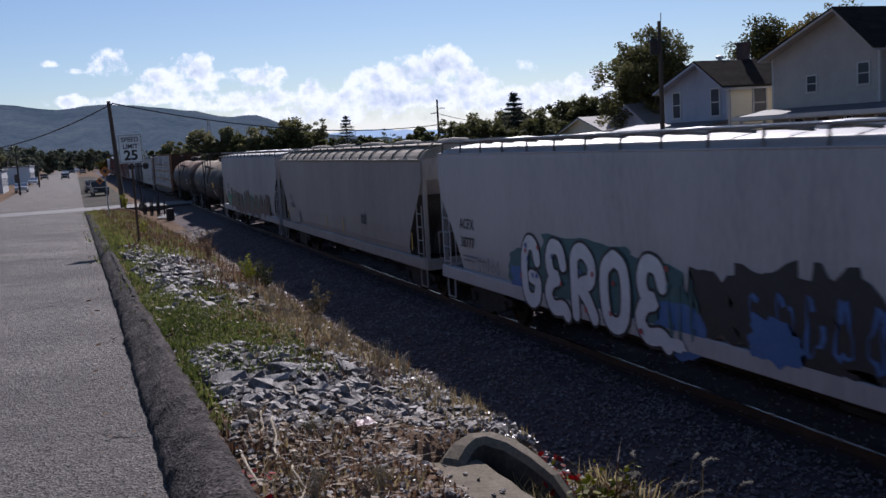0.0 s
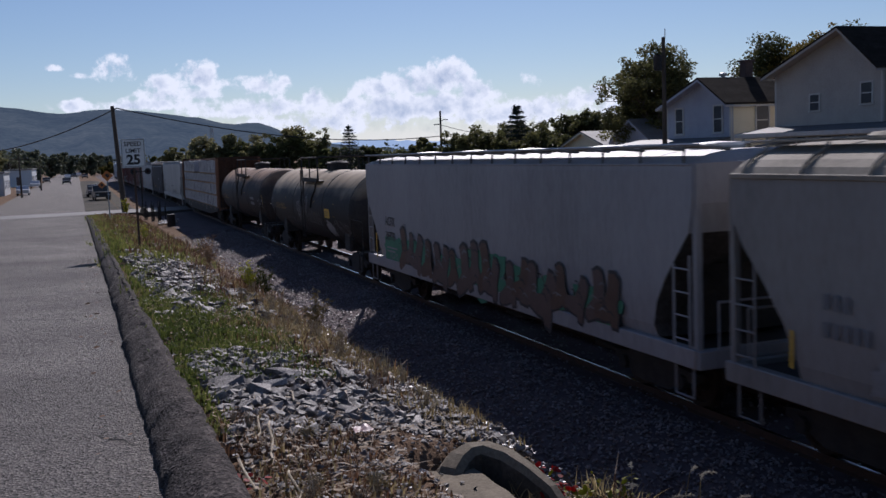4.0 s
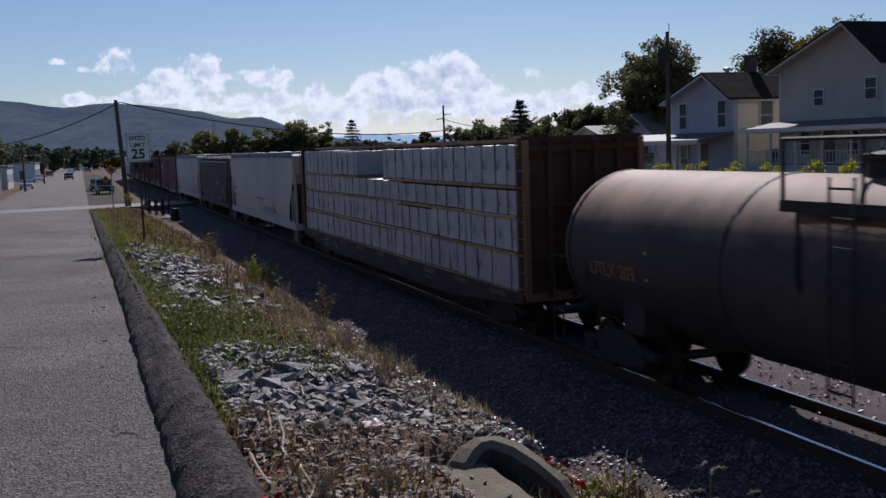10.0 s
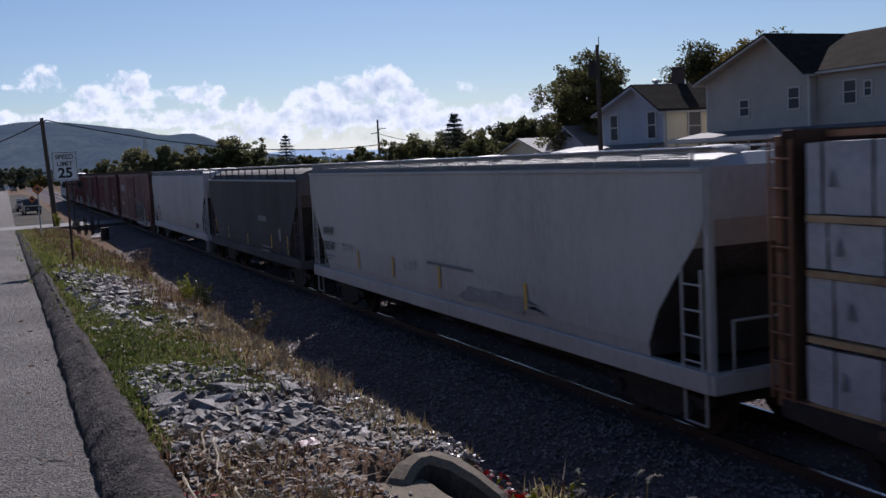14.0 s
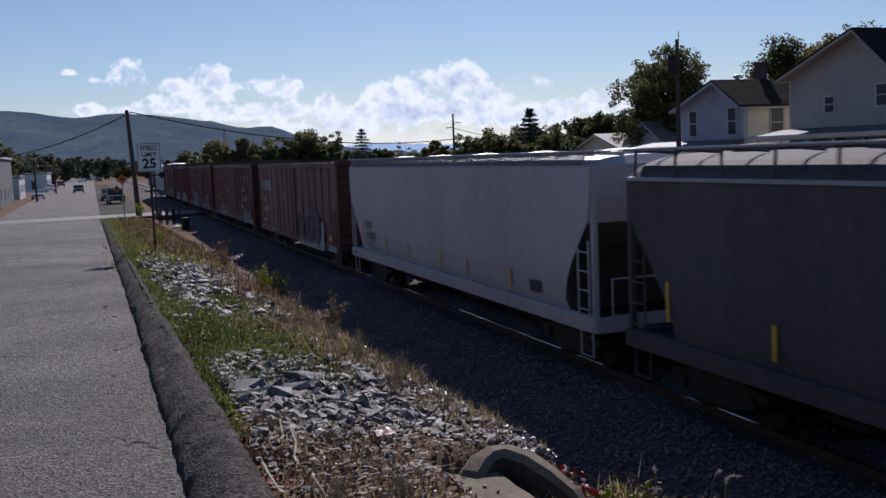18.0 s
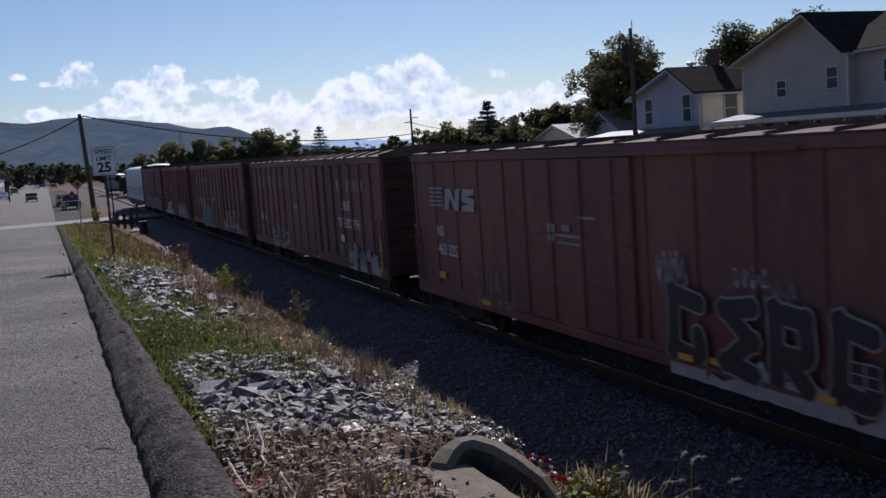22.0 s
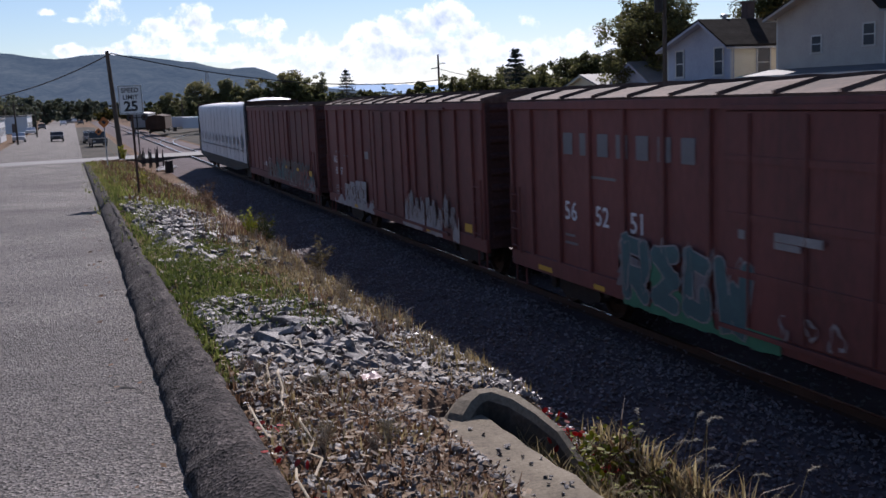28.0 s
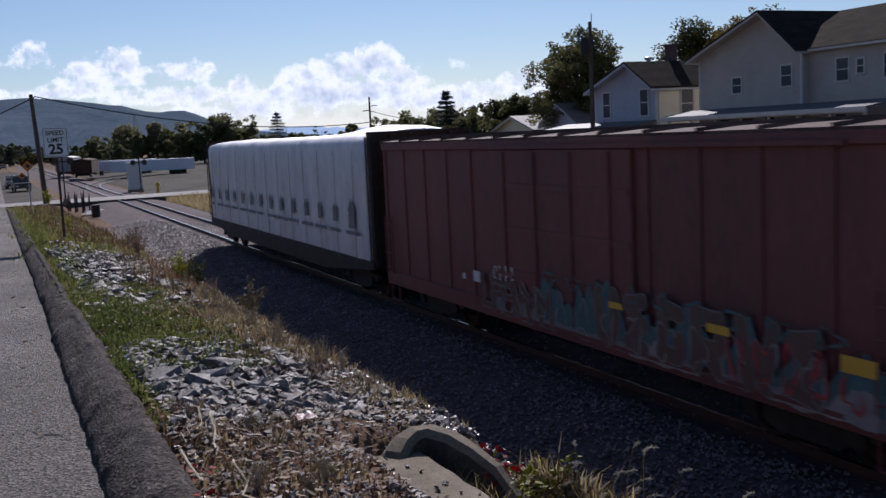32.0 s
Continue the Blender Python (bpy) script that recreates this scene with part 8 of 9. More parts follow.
blades("dry_grass", tufts(190, lambda r: (r.uniform(1.8, 2.7), r.uniform(8.4, 15)), (0.05, 0.17), 11, rnd, 0.09) + tufts(110, crest_band(5.5, 9, 0.6, 0.05), (0.04, 0.16), 9, rnd, 0.07) + tufts(230, crest_band(9, 16, 0.7, 0.12), (0.04, 0.15), 12, rnd, 0.07) + tufts(110, crest_band(8, 14, 0.75, -0.1), (0.05, 0.15), 14, rnd, 0.08) + tufts(120, crest_band(16, 48, 0.9, 0.2), (0.10, 0.28), 14, rnd, 0.15)
       + tufts(230, lambda r: (r.uniform(2.2, 2.9), r.uniform(2.2, 5.0)), (0.12, 0.3), 30, rnd, 0.06) + tufts(60, lambda r: (r.uniform(0.75, 1.45), r.uniform(3.0, 6.3)), (0.04, 0.12), 10, rnd, 0.07) + tufts(50, lambda r: (r.uniform(0.66, 1.8), r.uniform(7.6, 16)), (0.04, 0.12), 9, rnd, 0.08)
       + tufts(120, lambda r: (r.uniform(0.7, 4), r.uniform(30, 75)), (0.15, 0.35), 14, rnd, 0.25), STRAW, "dry straw-coloured grass along the top of the bank", rnd, lean=0.8)
blades("russet_weeds", tufts(150, lambda r: (r.uniform(2.45, 2.95), r.uniform(2.4, 4.7)), (0.10, 0.26), 16, rnd, 0.06) + tufts(170, lambda r: (r.uniform(1.4, 2.6), r.uniform(7.2, 14)), (0.04, 0.14), 11, rnd, 0.09) + tufts(90, lambda r: (r.uniform(0.7, 2.2), r.uniform(4.2, 8.0)), (0.02, 0.07), 9, rnd, 0.09) + tufts(150, lambda r: (r.uniform(0.7, 1.6), r.uniform(3.6, 6.3)), (0.03, 0.11), 12, rnd, 0.09) + tufts(110, crest_band(14, 34, 1.0, 0.3), (0.12, 0.35), 12, rnd, 0.14)
       + tufts(45, crest_band(7, 15, 0.8, 0.05), (0.08, 0.24), 10, rnd, 0.08), RUSSET, "reddish-brown dead weeds among the stones", rnd, "weeds", lean=1.0)


blades("bank_weeds", tufts(230, lambda r: (r.uniform(1.2, 4.2), r.uniform(24, 84)), (0.12, 0.36), 22, rnd, 0.28), RUSSET, "brown dead weeds over the farther bank", rnd, "weeds", width=0.016, lean=0.7)
blades("bank_grass", tufts(520, lambda r: (r.uniform(0.66, 3.2), r.uniform(22, 84)), (0.08, 0.22), 24, rnd, 0.3), BLADE, "rough green grass over the farther bank", rnd, width=0.016)


def weed(label, x, y, height, leaf, seed, stalks=7, count=26, size=0.03):
    """A leafy weed: thin stalks, with small leaves up each."""
    r = random.Random(seed)
    t = thing("weed", label, "weed", pose(x, y, land_z(x, y)), "weeds")
    vs, fs = [], []
    for _ in range(stalks):
        a = r.uniform(0, 6.28)
        tip = Vector((math.cos(a) * height * 0.35 * r.random(), math.sin(a) * height * 0.35 * r.random(), height * r.uniform(0.6, 1.0)))
        part("stalk", bar((0, 0, -0.03), tip, 0.005, 4, None, 0.002), PALE_STEM, t)
        for _ in range(count):
            c = tip * r.uniform(0.25, 1.0) + Vector((r.gauss(0, 0.03), r.gauss(0, 0.03), r.gauss(0, 0.02)))
            d = Vector((r.gauss(0, 1), r.gauss(0, 1), r.gauss(0, 0.5))).normalized() * size * r.uniform(0.6, 1.4)
            o = d.orthogonal().normalized() * d.length * 0.4
            i = len(vs)
            vs += [c - d, c - o, c + d, c + o]
            fs.append((i, i + 1, i + 2, i + 3))
    tagged(soup("foliage", vs, fs, leaf, t), kind="stuff")
    return t


for k, (x, y, h, lf, lab) in enumerate(((2.72, 15.6, 0.55, LEAF_FALL, "leafy yellow-green weed on the bank"), (2.6, 16.6, 0.5, LIME_LEAF, "leafy yellow-green weed on the bank"), (2.85, 17.5, 0.6, LEAF_FALL, "leafy yellowing weed on the bank"),
                                        (2.7, 12.2, 0.6, STRAW, "dry stalky weed on the bank's edge"), 
                                        (3.0, 19.4, 0.6, RUSSET, "reddish dry weed on the bank"), (2.6, 22.0, 0.6, RUSSET, "reddish dry weed on the bank"), (2.9, 25.0, 0.7, RUSSET, "reddish dry weed on the bank"), (3.3, 30, 0.8, LEAF_FALL, "leafy yellowing weed on the bank"), (1.9, 33, 0.6, LIME_LEAF, "leafy yellow-green weed on the bank"),
                                        (3.6, 86, 1.4, LIME_LEAF, "leafy yellow-green bush by the pole"))):
    weed(lab, x, y, h, lf, 200 + k, 8, 30, 0.035 if h < 1 else 0.12)

for k in range(26):
    y = 7.0 + 0.34 * k + rnd.uniform(-0.3, 0.3)
    x = crest_x(y) - rnd.uniform(-0.05, 0.75)
    weed("thin dry seeding weed on the bank's edge", x, y, rnd.uniform(0.12, 0.3), (STRAW, RUSSET, STRAW, STRAW)[k % 4], 400 + k, 8, 20, 0.008)
for k in range(12):
    y = rnd.uniform(6.5, 15)
    weed("thin dark weed growing out of the ballast slope", crest_x(y) + rnd.uniform(0.5, 1.4), y, rnd.uniform(0.4, 0.7), RUSSET, 460 + k, 6, 14, 0.010)
for k in range(8):
    weed("low brown dead weed among the stones", rnd.uniform(0.8, 1.5), rnd.uniform(4.0, 6.4), rnd.uniform(0.09, 0.17), (RUSSET, STRAW)[k % 2], 480 + k, 14, 16, 0.007)
spots = []
while len(spots) < 700:
    x, y = rnd.uniform(0.66, 2.0), rnd.uniform(7.4, 15)
    if noise.noise(Vector((x * 2.1, y * 1.6, 21))) > -0.15:
        spots.append((x, y, land_z(x, y) + 0.02, 0.09, 14))
vs, fs = leaf_cloud(spots, 0.017, rnd)
vs[:, 2] = np.maximum(vs[:, 2], np.array([land_z(p[0], p[1]) for p in vs[::4]]).repeat(4) + 0.006)
tagged(soup("clover", vs, fs, BLADE), "low clover and small weeds in the grass", "weeds", kind="stuff")

# foxtails nodding over the edge
vs, fs = [], []
stems = bmesh.new()
for k in range(34):
    x, y = rnd.uniform(2.35, 2.75), rnd.uniform(2.5, 4.6)
    b = Vector((x, y, land_z(min(x, 2.6), y)))
    hgt = rnd.uniform(0.22, 0.46)
    lean_ = Vector((rnd.uniform(0.02, 0.22), rnd.uniform(-0.12, 0.1), 0))
    top_ = b + lean_ + Vector((0, 0, hgt))
    bar(b, top_, 0.003, 4, stems, 0.002)
    dr = (lean_.normalized() * 0.8 + Vector((0, 0, 0.35))).normalized()
    for q in range(46):
        s = q / 46
        c = top_ + dr * 0.085 * s + Vector((0, 0, -0.03 * s * s))
        u = Vector((rnd.gauss(0, 1), rnd.gauss(0, 1), rnd.gauss(0, 1))).normalized()
        u = (u + dr * 0.6).normalized() * 0.022 * math.sin(math.pi * (0.15 + 0.8 * s))
        o = u.orthogonal().normalized() * 0.003
        i = len(vs)
        vs += [c - o, c + o, c + u]
        fs.append((i, i + 1, i + 2))
fox = thing("foxtail_grass", "nodding pale foxtail grass heads over the bank's edge", "grass", kind="stuff")
part("stalks", stems, STRAW, fox)
soup("seed_heads", vs, fs, FLUFF, fox)

# creeper with red and lime leaves
vine = thing("creeper", "creeper with scarlet and lime leaves on the bank's edge", "vine", pose(2.5, 4.72, land_z(2.5, 4.72) + 0.12))
leaf_r = as_mesh(slab([(-0.03, 0), (-0.012, 0.022), (0.02, 0.02), (0.045, 0), (0.02, -0.02), (-0.012, -0.022)], -0.0012, 0.0012), "leaf", RED_LEAF)
leaf_l = as_mesh(slab([(-0.03, 0), (-0.012, 0.022), (0.02, 0.02), (0.045, 0), (0.02, -0.02), (-0.012, -0.022)], -0.0012, 0.0012), "leaf", LIME_LEAF)
for s in range(24):
    pts = [Vector((rnd.uniform(-0.16, 0.2), rnd.uniform(-0.55, 0.25), -0.05))]
    d = Vector((rnd.uniform(-0.1, 0.3), rnd.uniform(-0.2, 0.4), rnd.uniform(0.5, 1.0)))
    for _ in range(6):
        pts.append(pts[-1] + d * 0.055)
        d = (d + Vector((rnd.gauss(0, 0.35), rnd.gauss(0, 0.35), rnd.gauss(-0.05, 0.2))))
    part("stem", pipe(pts, 0.004, 4), RUSSET, vine)
    red = s % 5 == 0
    for p in (pts[1:4] if red else pts[1:]):
        for _ in range(6):
            on_mesh("leaf", leaf_r if red else leaf_l, vine, Matrix.Translation(p + Vector((rnd.gauss(0, 0.03), rnd.gauss(0, 0.03), rnd.gauss(0, 0.03)))) @ Euler((rnd.uniform(0, 6), rnd.uniform(0, 6), rnd.uniform(0, 6))).to_matrix().to_4x4() @ Matrix.Scale(rnd.uniform(0.4, 0.75), 4))
for _ in range(70):
    on_mesh("leaf", leaf_r, vine, Matrix.Translation((rnd.gauss(-0.08, 0.06), rnd.gauss(0.12, 0.12), rnd.gauss(0.16, 0.07))) @ Euler((rnd.uniform(0, 6), rnd.uniform(0, 6), rnd.uniform(0, 6))).to_matrix().to_4x4() @ Matrix.Scale(rnd.uniform(0.4, 0.7), 4))
for x, y in ((0.70, 4.75), (0.69, 4.2), (0.72, 3.6)):
    v2 = thing("creeper", "small creeper with red leaves at the kerb", "vine", pose(x, y, land_z(x, y) + 0.02))
    for _ in range(7):
        on_mesh("leaf", leaf_r, v2, Matrix.Translation((rnd.gauss(0, 0.04), rnd.gauss(0, 0.07), rnd.uniform(0, 0.06))) @ Euler((rnd.uniform(0, 6), rnd.uniform(0, 6), rnd.uniform(0, 6))).to_matrix().to_4x4() @ Matrix.Scale(0.6, 4))

# twigs and dead leaves littering the stones
vs, fs = [], []
for _ in range(3200):
    x, y = rnd.uniform(0.68, 2.5), rnd.choice((rnd.uniform(2.5, 6.5), rnd.uniform(5.0, 14)))
    z = land_z(x, y) + rnd.uniform(0.01, 0.06)
    a = rnd.uniform(0, 6.28)
    ln, wd = (rnd.uniform(0.025, 0.09), 0.0017) if rnd.random() < 0.5 else (rnd.uniform(0.012, 0.028), rnd.uniform(0.005, 0.011))
    d, o = Vector((math.cos(a), math.sin(a), rnd.uniform(-0.25, 0.25))) * ln, Vector((-math.sin(a), math.cos(a), rnd.uniform(-0.4, 0.4))) * wd
    c = Vector((x, y, z))
    i = len(vs)
    vs += [c - d - o, c + d - o, c + d + o, c - d + o]
    fs.append((i, i + 1, i + 2, i + 3))
TWIG = leafy("dead_twig", ((0.06, 0.036, 0.02), (0.12, 0.07, 0.038), (0.26, 0.18, 0.10)), 0.3, 0.2)
tagged(soup("twig_litter", vs, fs, TWIG), "dry twigs and dead leaves littering the stones", "litter", kind="stuff")

# pale dead stems trailing over the stones
for pts in (((0.97, 6.16), (0.93, 5.95), (0.90, 5.7), (0.80, 5.5), (0.77, 5.36)), ((1.01, 5.99), (0.96, 5.75), (0.94, 5.5), (0.89, 5.3), (0.86, 5.08)), ((0.90, 4.85), (0.86, 4.65), (0.88, 4.45), (0.82, 4.3), (0.84, 4.1), (0.76, 3.9)), ((1.32, 6.9), (1.30, 6.7), (1.27, 6.5), (1.30, 6.35)), ((0.70, 5.2), (0.68, 4.9), (0.69, 4.6)), ((0.72, 4.1), (0.68, 3.9), (0.69, 3.6))):
    tagged(part("dead_stem", pipe([(x, y, land_z(x, y) + 0.05 + 0.03 * math.sin(i * 1.7)) for i, (x, y) in enumerate(pts)], 0.006, 5), PALE_STEM), "pale dead vine stem trailing over the stones", "stem", "dead stems")
bm = bmesh.new()
bmesh.ops.create_grid(bm, x_segments=6, y_segments=5, size=0.06)
for v in bm.verts:
    v.co.z = 0.03 * noise.noise(v.co * 18) + 0.03
pp = tagged(part("litter", bm, mat("litter", ((0.34, 0.20, 0.18), (0.52, 0.40, 0.37)), 0.5, 0, 10, 8, 0.2)), "crumpled scrap of pale pink paper", "litter")
pp.matrix_basis = pose(1.51, 5.62, land_z(1.51, 5.62) + 0.03)

# broken concrete slab and the old wall behind it
slab_z = lambda x, y: road_z(y) - 0.17 - 0.05 * (x - 1.9) + 0.008 * noise.noise(Vector((x * 6, y * 6, 0)))
bm = bmesh.new()
left = lambda y: 1.63 + 0.17 * max(0.0, y - 4.4) + 0.05 * noise.noise(Vector((y * 3, 0, 5)))
right = lambda y: 2.11 + 0.04 * noise.noise(Vector((y * 4, 9, 5)))
rows_s = []
for j in range(25):
    y = lerp(1.2, 5.36, j / 24)
    a, b = left(y), max(right(y), left(y) + 0.02)
    rows_s.append([bm.verts.new((lerp(a, b, i / 6), y, slab_z(lerp(a, b, i / 6), y) + 0.05)) for i in range(7)])
for a, b in zip(rows_s, rows_s[1:]):
    for i in range(6):
        bm.faces.new((a[i], a[i + 1], b[i + 1], b[i]))
ext = bmesh.ops.extrude_face_region(bm, geom=list(bm.faces))
for v in [g for g in ext["geom"] if isinstance(g, bmesh.types.BMVert)]:
    v.co.z -= 0.14
tagged(part("concrete_slab", bm, CONCRETE), "broken tan concrete slab strewn with stones", "slab")
wall_path = [(1.84, 5.22, -0.16), (1.93, 5.30, -0.05), (2.02, 5.38, 0.0), (2.12, 5.42, 0.03), (2.22, 5.38, 0.035), (2.29, 5.22, 0.02), (2.33, 4.98, -0.02), (2.35, 4.74, -0.07), (2.37, 4.5, -0.2), (2.38, 4.35, -0.34)]
bm = bmesh.new()
rings = []
for i, (x, y, dz) in enumerate(wall_path):
    a, b = wall_path[max(i - 1, 0)], wall_path[min(i + 1, len(wall_path) - 1)]
    d = Vector((b[0] - a[0], b[1] - a[1], 0)).normalized()
    n_ = Vector((d.y, -d.x, 0))
    zt = road_z(y) - 0.05 + dz
    c = Vector((x, y, 0))
    thin = 1.0 if i < 4 else max(0.4, 1.0 - 0.16 * (i - 3))
    rough_ = 0.02 * noise.noise(Vector((x * 9, y * 9, 3)))
    rings.append([bm.verts.new(c + n_ * (px * thin + rough_) + Vector((0, 0, zt + pz + rough_ * 0.6))) for px, pz in ((0.10, -0.5), (0.09, -0.04), (0.055, 0.006), (-0.04, 0.01), (-0.078, -0.03), (-0.09, -0.5))])
# A separate strip along the top, coloured as the sunlit edge.
cap = bmesh.new()
for a, b in zip(rings, rings[1:]):
    for k in range(5):
        bm.faces.new((a[k], a[k + 1], b[k + 1], b[k]))
        if 0 < k < 4:
            cap.faces.new([cap.verts.new(v.co + Vector((0, 0, 0.005))) for v in (a[k], a[k + 1], b[k + 1], b[k])])
bm.faces.new(rings[0][::-1])
bm.faces.new(rings[-1])
# The wall's shaded faces are put into this dark colour.
SHADED_CONCRETE = mat("shaded_concrete", ((0.03, 0.025, 0.02), (0.065, 0.054, 0.042), (0.12, 0.10, 0.078)), 0.95, 0, 30, 4.0, 0.8, dist=0.02)
old_wall = tagged(part("concrete_wall", bm, SHADED_CONCRETE), "old worn curved concrete wall edge, its shade put into the colour", "wall")
part("worn_top", cap, CONCRETE, old_wall, "pale top edge, coloured as sunlit")
for k in range(80):
    y = rnd.uniform(2.6, 5.3)
    x = rnd.uniform(left(y) + 0.05, max(right(y), left(y) + 0.1) - 0.03)
    s = rnd.uniform(0.02, 0.05) if k else 0.1
    if k == 0:
        x, y = 1.75, 3.76
    st = tagged(on_mesh("stone", ROCKS[k % 12], None, Matrix.Translation((x, y, slab_z(x, y) + 0.05 + s * 0.2)) @ turned(rnd).to_matrix().to_4x4() @ Matrix.Diagonal((s, s, s * 0.8, 1))), "small dark stone lying on the concrete slab", "stone", "stones on the slab")

# cracks in the asphalt by the kerb, and dead leaves blown on the road
CRACK = mat("crack_tar", ((0.012, 0.012, 0.012), (0.03, 0.028, 0.026)), 0.9, 0, 40, 3, 0.5, spec=0.1)
road_top = lambda x, y: road_z(y) + 0.02 * (1 - ((x + 4.2) / 4.4) ** 2)
for k, (x0, y0, x1, y1) in enumerate(((-0.05, 6.95, 0.24, 6.45), (-0.75, 15.4, -0.3, 15.1), (-1.6, 11.5, -0.5, 10.9), (-0.4, 4.4, 0.2, 4.1), (-2.4, 8.6, -1.5, 8.2), (-0.2, 20.4, 0.22, 20.0))):
    bm = bmesh.new()
    prev = None
    for i in range(19):
        f = i / 18
        x = lerp(x0, x1, f) + 0.03 * noise.noise(Vector((f * 5, k * 3.1, 0)))
        y = lerp(y0, y1, f) + 0.10 * noise.noise(Vector((f * 4, k * 3.1, 7))) + 0.03 * noise.noise(Vector((f * 17, k, 7)))
        w = 0.011 * (0.35 + math.sin(math.pi * f)) * (1 + 0.6 * noise.noise(Vector((f * 20, k, 2))))
        pair = [bm.verts.new((x, y + s * w, road_top(x, y) + 0.005)) for s in (-1, 1)]
        if prev:
            bm.faces.new((prev[0], pair[0], pair[1], prev[1]))
        prev = pair
    tagged(part("road_crack", bm, CRACK), "dark ragged crack in the asphalt beside the kerb", "crack", "road cracks")
vs, fs = [], []
for k in range(70):
    y = rnd.uniform(3.0, 26) if k > 3 else (15.6, 11.8, 7.07, 6.75)[k]
    x = 0.22 - abs(rnd.gauss(0, 0.16)) if k > 3 else (0.18, 0.2, 0.02, 0.2)[k]
    a = rnd.uniform(0, 6.28)
    s = rnd.uniform(0.012, 0.03) * (1 + y / 30)
    d, o = Vector((math.cos(a), math.sin(a), rnd.uniform(-0.3, 0.3))) * s, Vector((-math.sin(a), math.cos(a), rnd.uniform(-0.5, 0.5))) * s * 0.6
    c = Vector((x, y, road_top(x, y) + 0.6 * s))
    i = len(vs)
    vs += [c - d, c - o, c + d, c + o]
    fs.append((i, i + 1, i + 2, i + 3))
tagged(soup("road_leaves", vs, fs, RUSSET), "dead brown leaves lying along the road's edge", "leaves", kind="stuff")

# ---- the crossing and what lies beyond ----
CABINET = mat("cabinet_grey", ((0.42, 0.44, 0.45), (0.52, 0.54, 0.55)), 0.5, 0.3, 10, 1, 0.05)
CAR_WHITE = mat("car_paint_silver", (0.5, 0.5, 0.52), 0.3, 0.3, 10, 1, 0.0)
CAR_DARK = mat("car_paint_dark", (0.03, 0.03, 0.035), 0.3, 0.2, 10, 1, 0.0)
CAR_BLUE = mat("car_paint_blue", (0.05, 0.07, 0.12), 0.3, 0.3, 10, 1, 0.0)
TYRE = mat("tyre", (0.015, 0.015, 0.015), 0.85, 0, 30, 3, 0.2)
WALL_DARK = mat("wall_dark", ((0.07, 0.07, 0.075), (0.11, 0.11, 0.115)), 0.8, 0, 8, 0.5, 0.1)
WALL_PALE = mat("wall_pale", ((0.40, 0.41, 0.42), (0.52, 0.53, 0.54)), 0.7, 0, 8, 0.5, 0.1)
TRAILER = mat("trailer_white", ((0.52, 0.54, 0.57), (0.64, 0.66, 0.68)), 0.5, 0, 8, 0.5, 0.05)
YELLOW = PAINT["yellow"]
GLOW_RED = mat("lens_red", (0.03, 0.008, 0.008), 0.2, 0, 5, 1, 0)

# dark gravel yards past the crossing
YARD = mat("yard_gravel", ((0.028, 0.026, 0.023), (0.055, 0.051, 0.044), (0.09, 0.082, 0.068), (0.055, 0.062, 0.03)), 0.95, 0, 6, 0.12, 0.6, dist=0.05, spec=0.05)
for x0, x1 in ((14.2, 62.0), (0.3, 5.2)):
    xs = [lerp(x0, x1, i / 16) for i in range(17)]
    tagged(sheet("ground_yard", xs, [96 + 6 * i for i in range(31)], land_z, YARD, 0.03), "dark gravel yard past the crossing", "yard", kind="structure")

# siding that leaves the main line past the crossing
sid = tagged(new("siding_track"), "curving siding rails leaving the main line", "railway track", kind="structure")
path_s = [(TRACK_X + 0.0 + 16 * smoothstep(112, 200, y) ** 1.3, y) for y in range(100, 205, 5)]
for off in (-0.753, 0.753):
    bm = bmesh.new()
    for (xa, ya), (xb, yb) in zip(path_s, path_s[1:]):
        d = Vector((xb - xa, yb - ya, 0)).normalized()
        n_ = Vector((d.y, -d.x, 0)) * off
        a, b = Vector((xa, ya, 0)) + n_, Vector((xb, yb, 0)) + n_
        w = Vector((d.y, -d.x, 0)) * 0.05
        v = [bm.verts.new(p) for p in (a - w, a + w, b + w, b - w)]
        u = [bm.verts.new(p - Vector((0, 0, 0.16))) for p in (a - w, a + w, b + w, b - w)]
        bm.faces.new(v)
        for i in range(4):
            bm.faces.new((u[i], u[(i + 1) % 4], v[(i + 1) % 4], v[i]))
    part("rail", bm, RAIL_SHINE, sid)

cab = thing("signal_cabinet", "grey steel signal cabinet beside the crossing", "cabinet", pose(13.15, 107, -0.1))
part("body", box(-0.68, 0.68, -0.6, 0.6, 0.15, 2.9, 0.03), CABINET, cab)
part("roof", box(-0.74, 0.74, -0.66, 0.66, 2.9, 3.0, 0.02), CABINET, cab)
part("base", box(-0.72, 0.72, -0.63, 0.63, -0.1, 0.15), CONCRETE, cab)
dr = part("door", box(-0.5, 0.5, -0.64, -0.605, 0.25, 2.5, 0.01), CABINET, cab)
part("handle", box(0.36, 0.4, -0.68, -0.645, 1.1, 1.3), DARK_STEEL, dr)


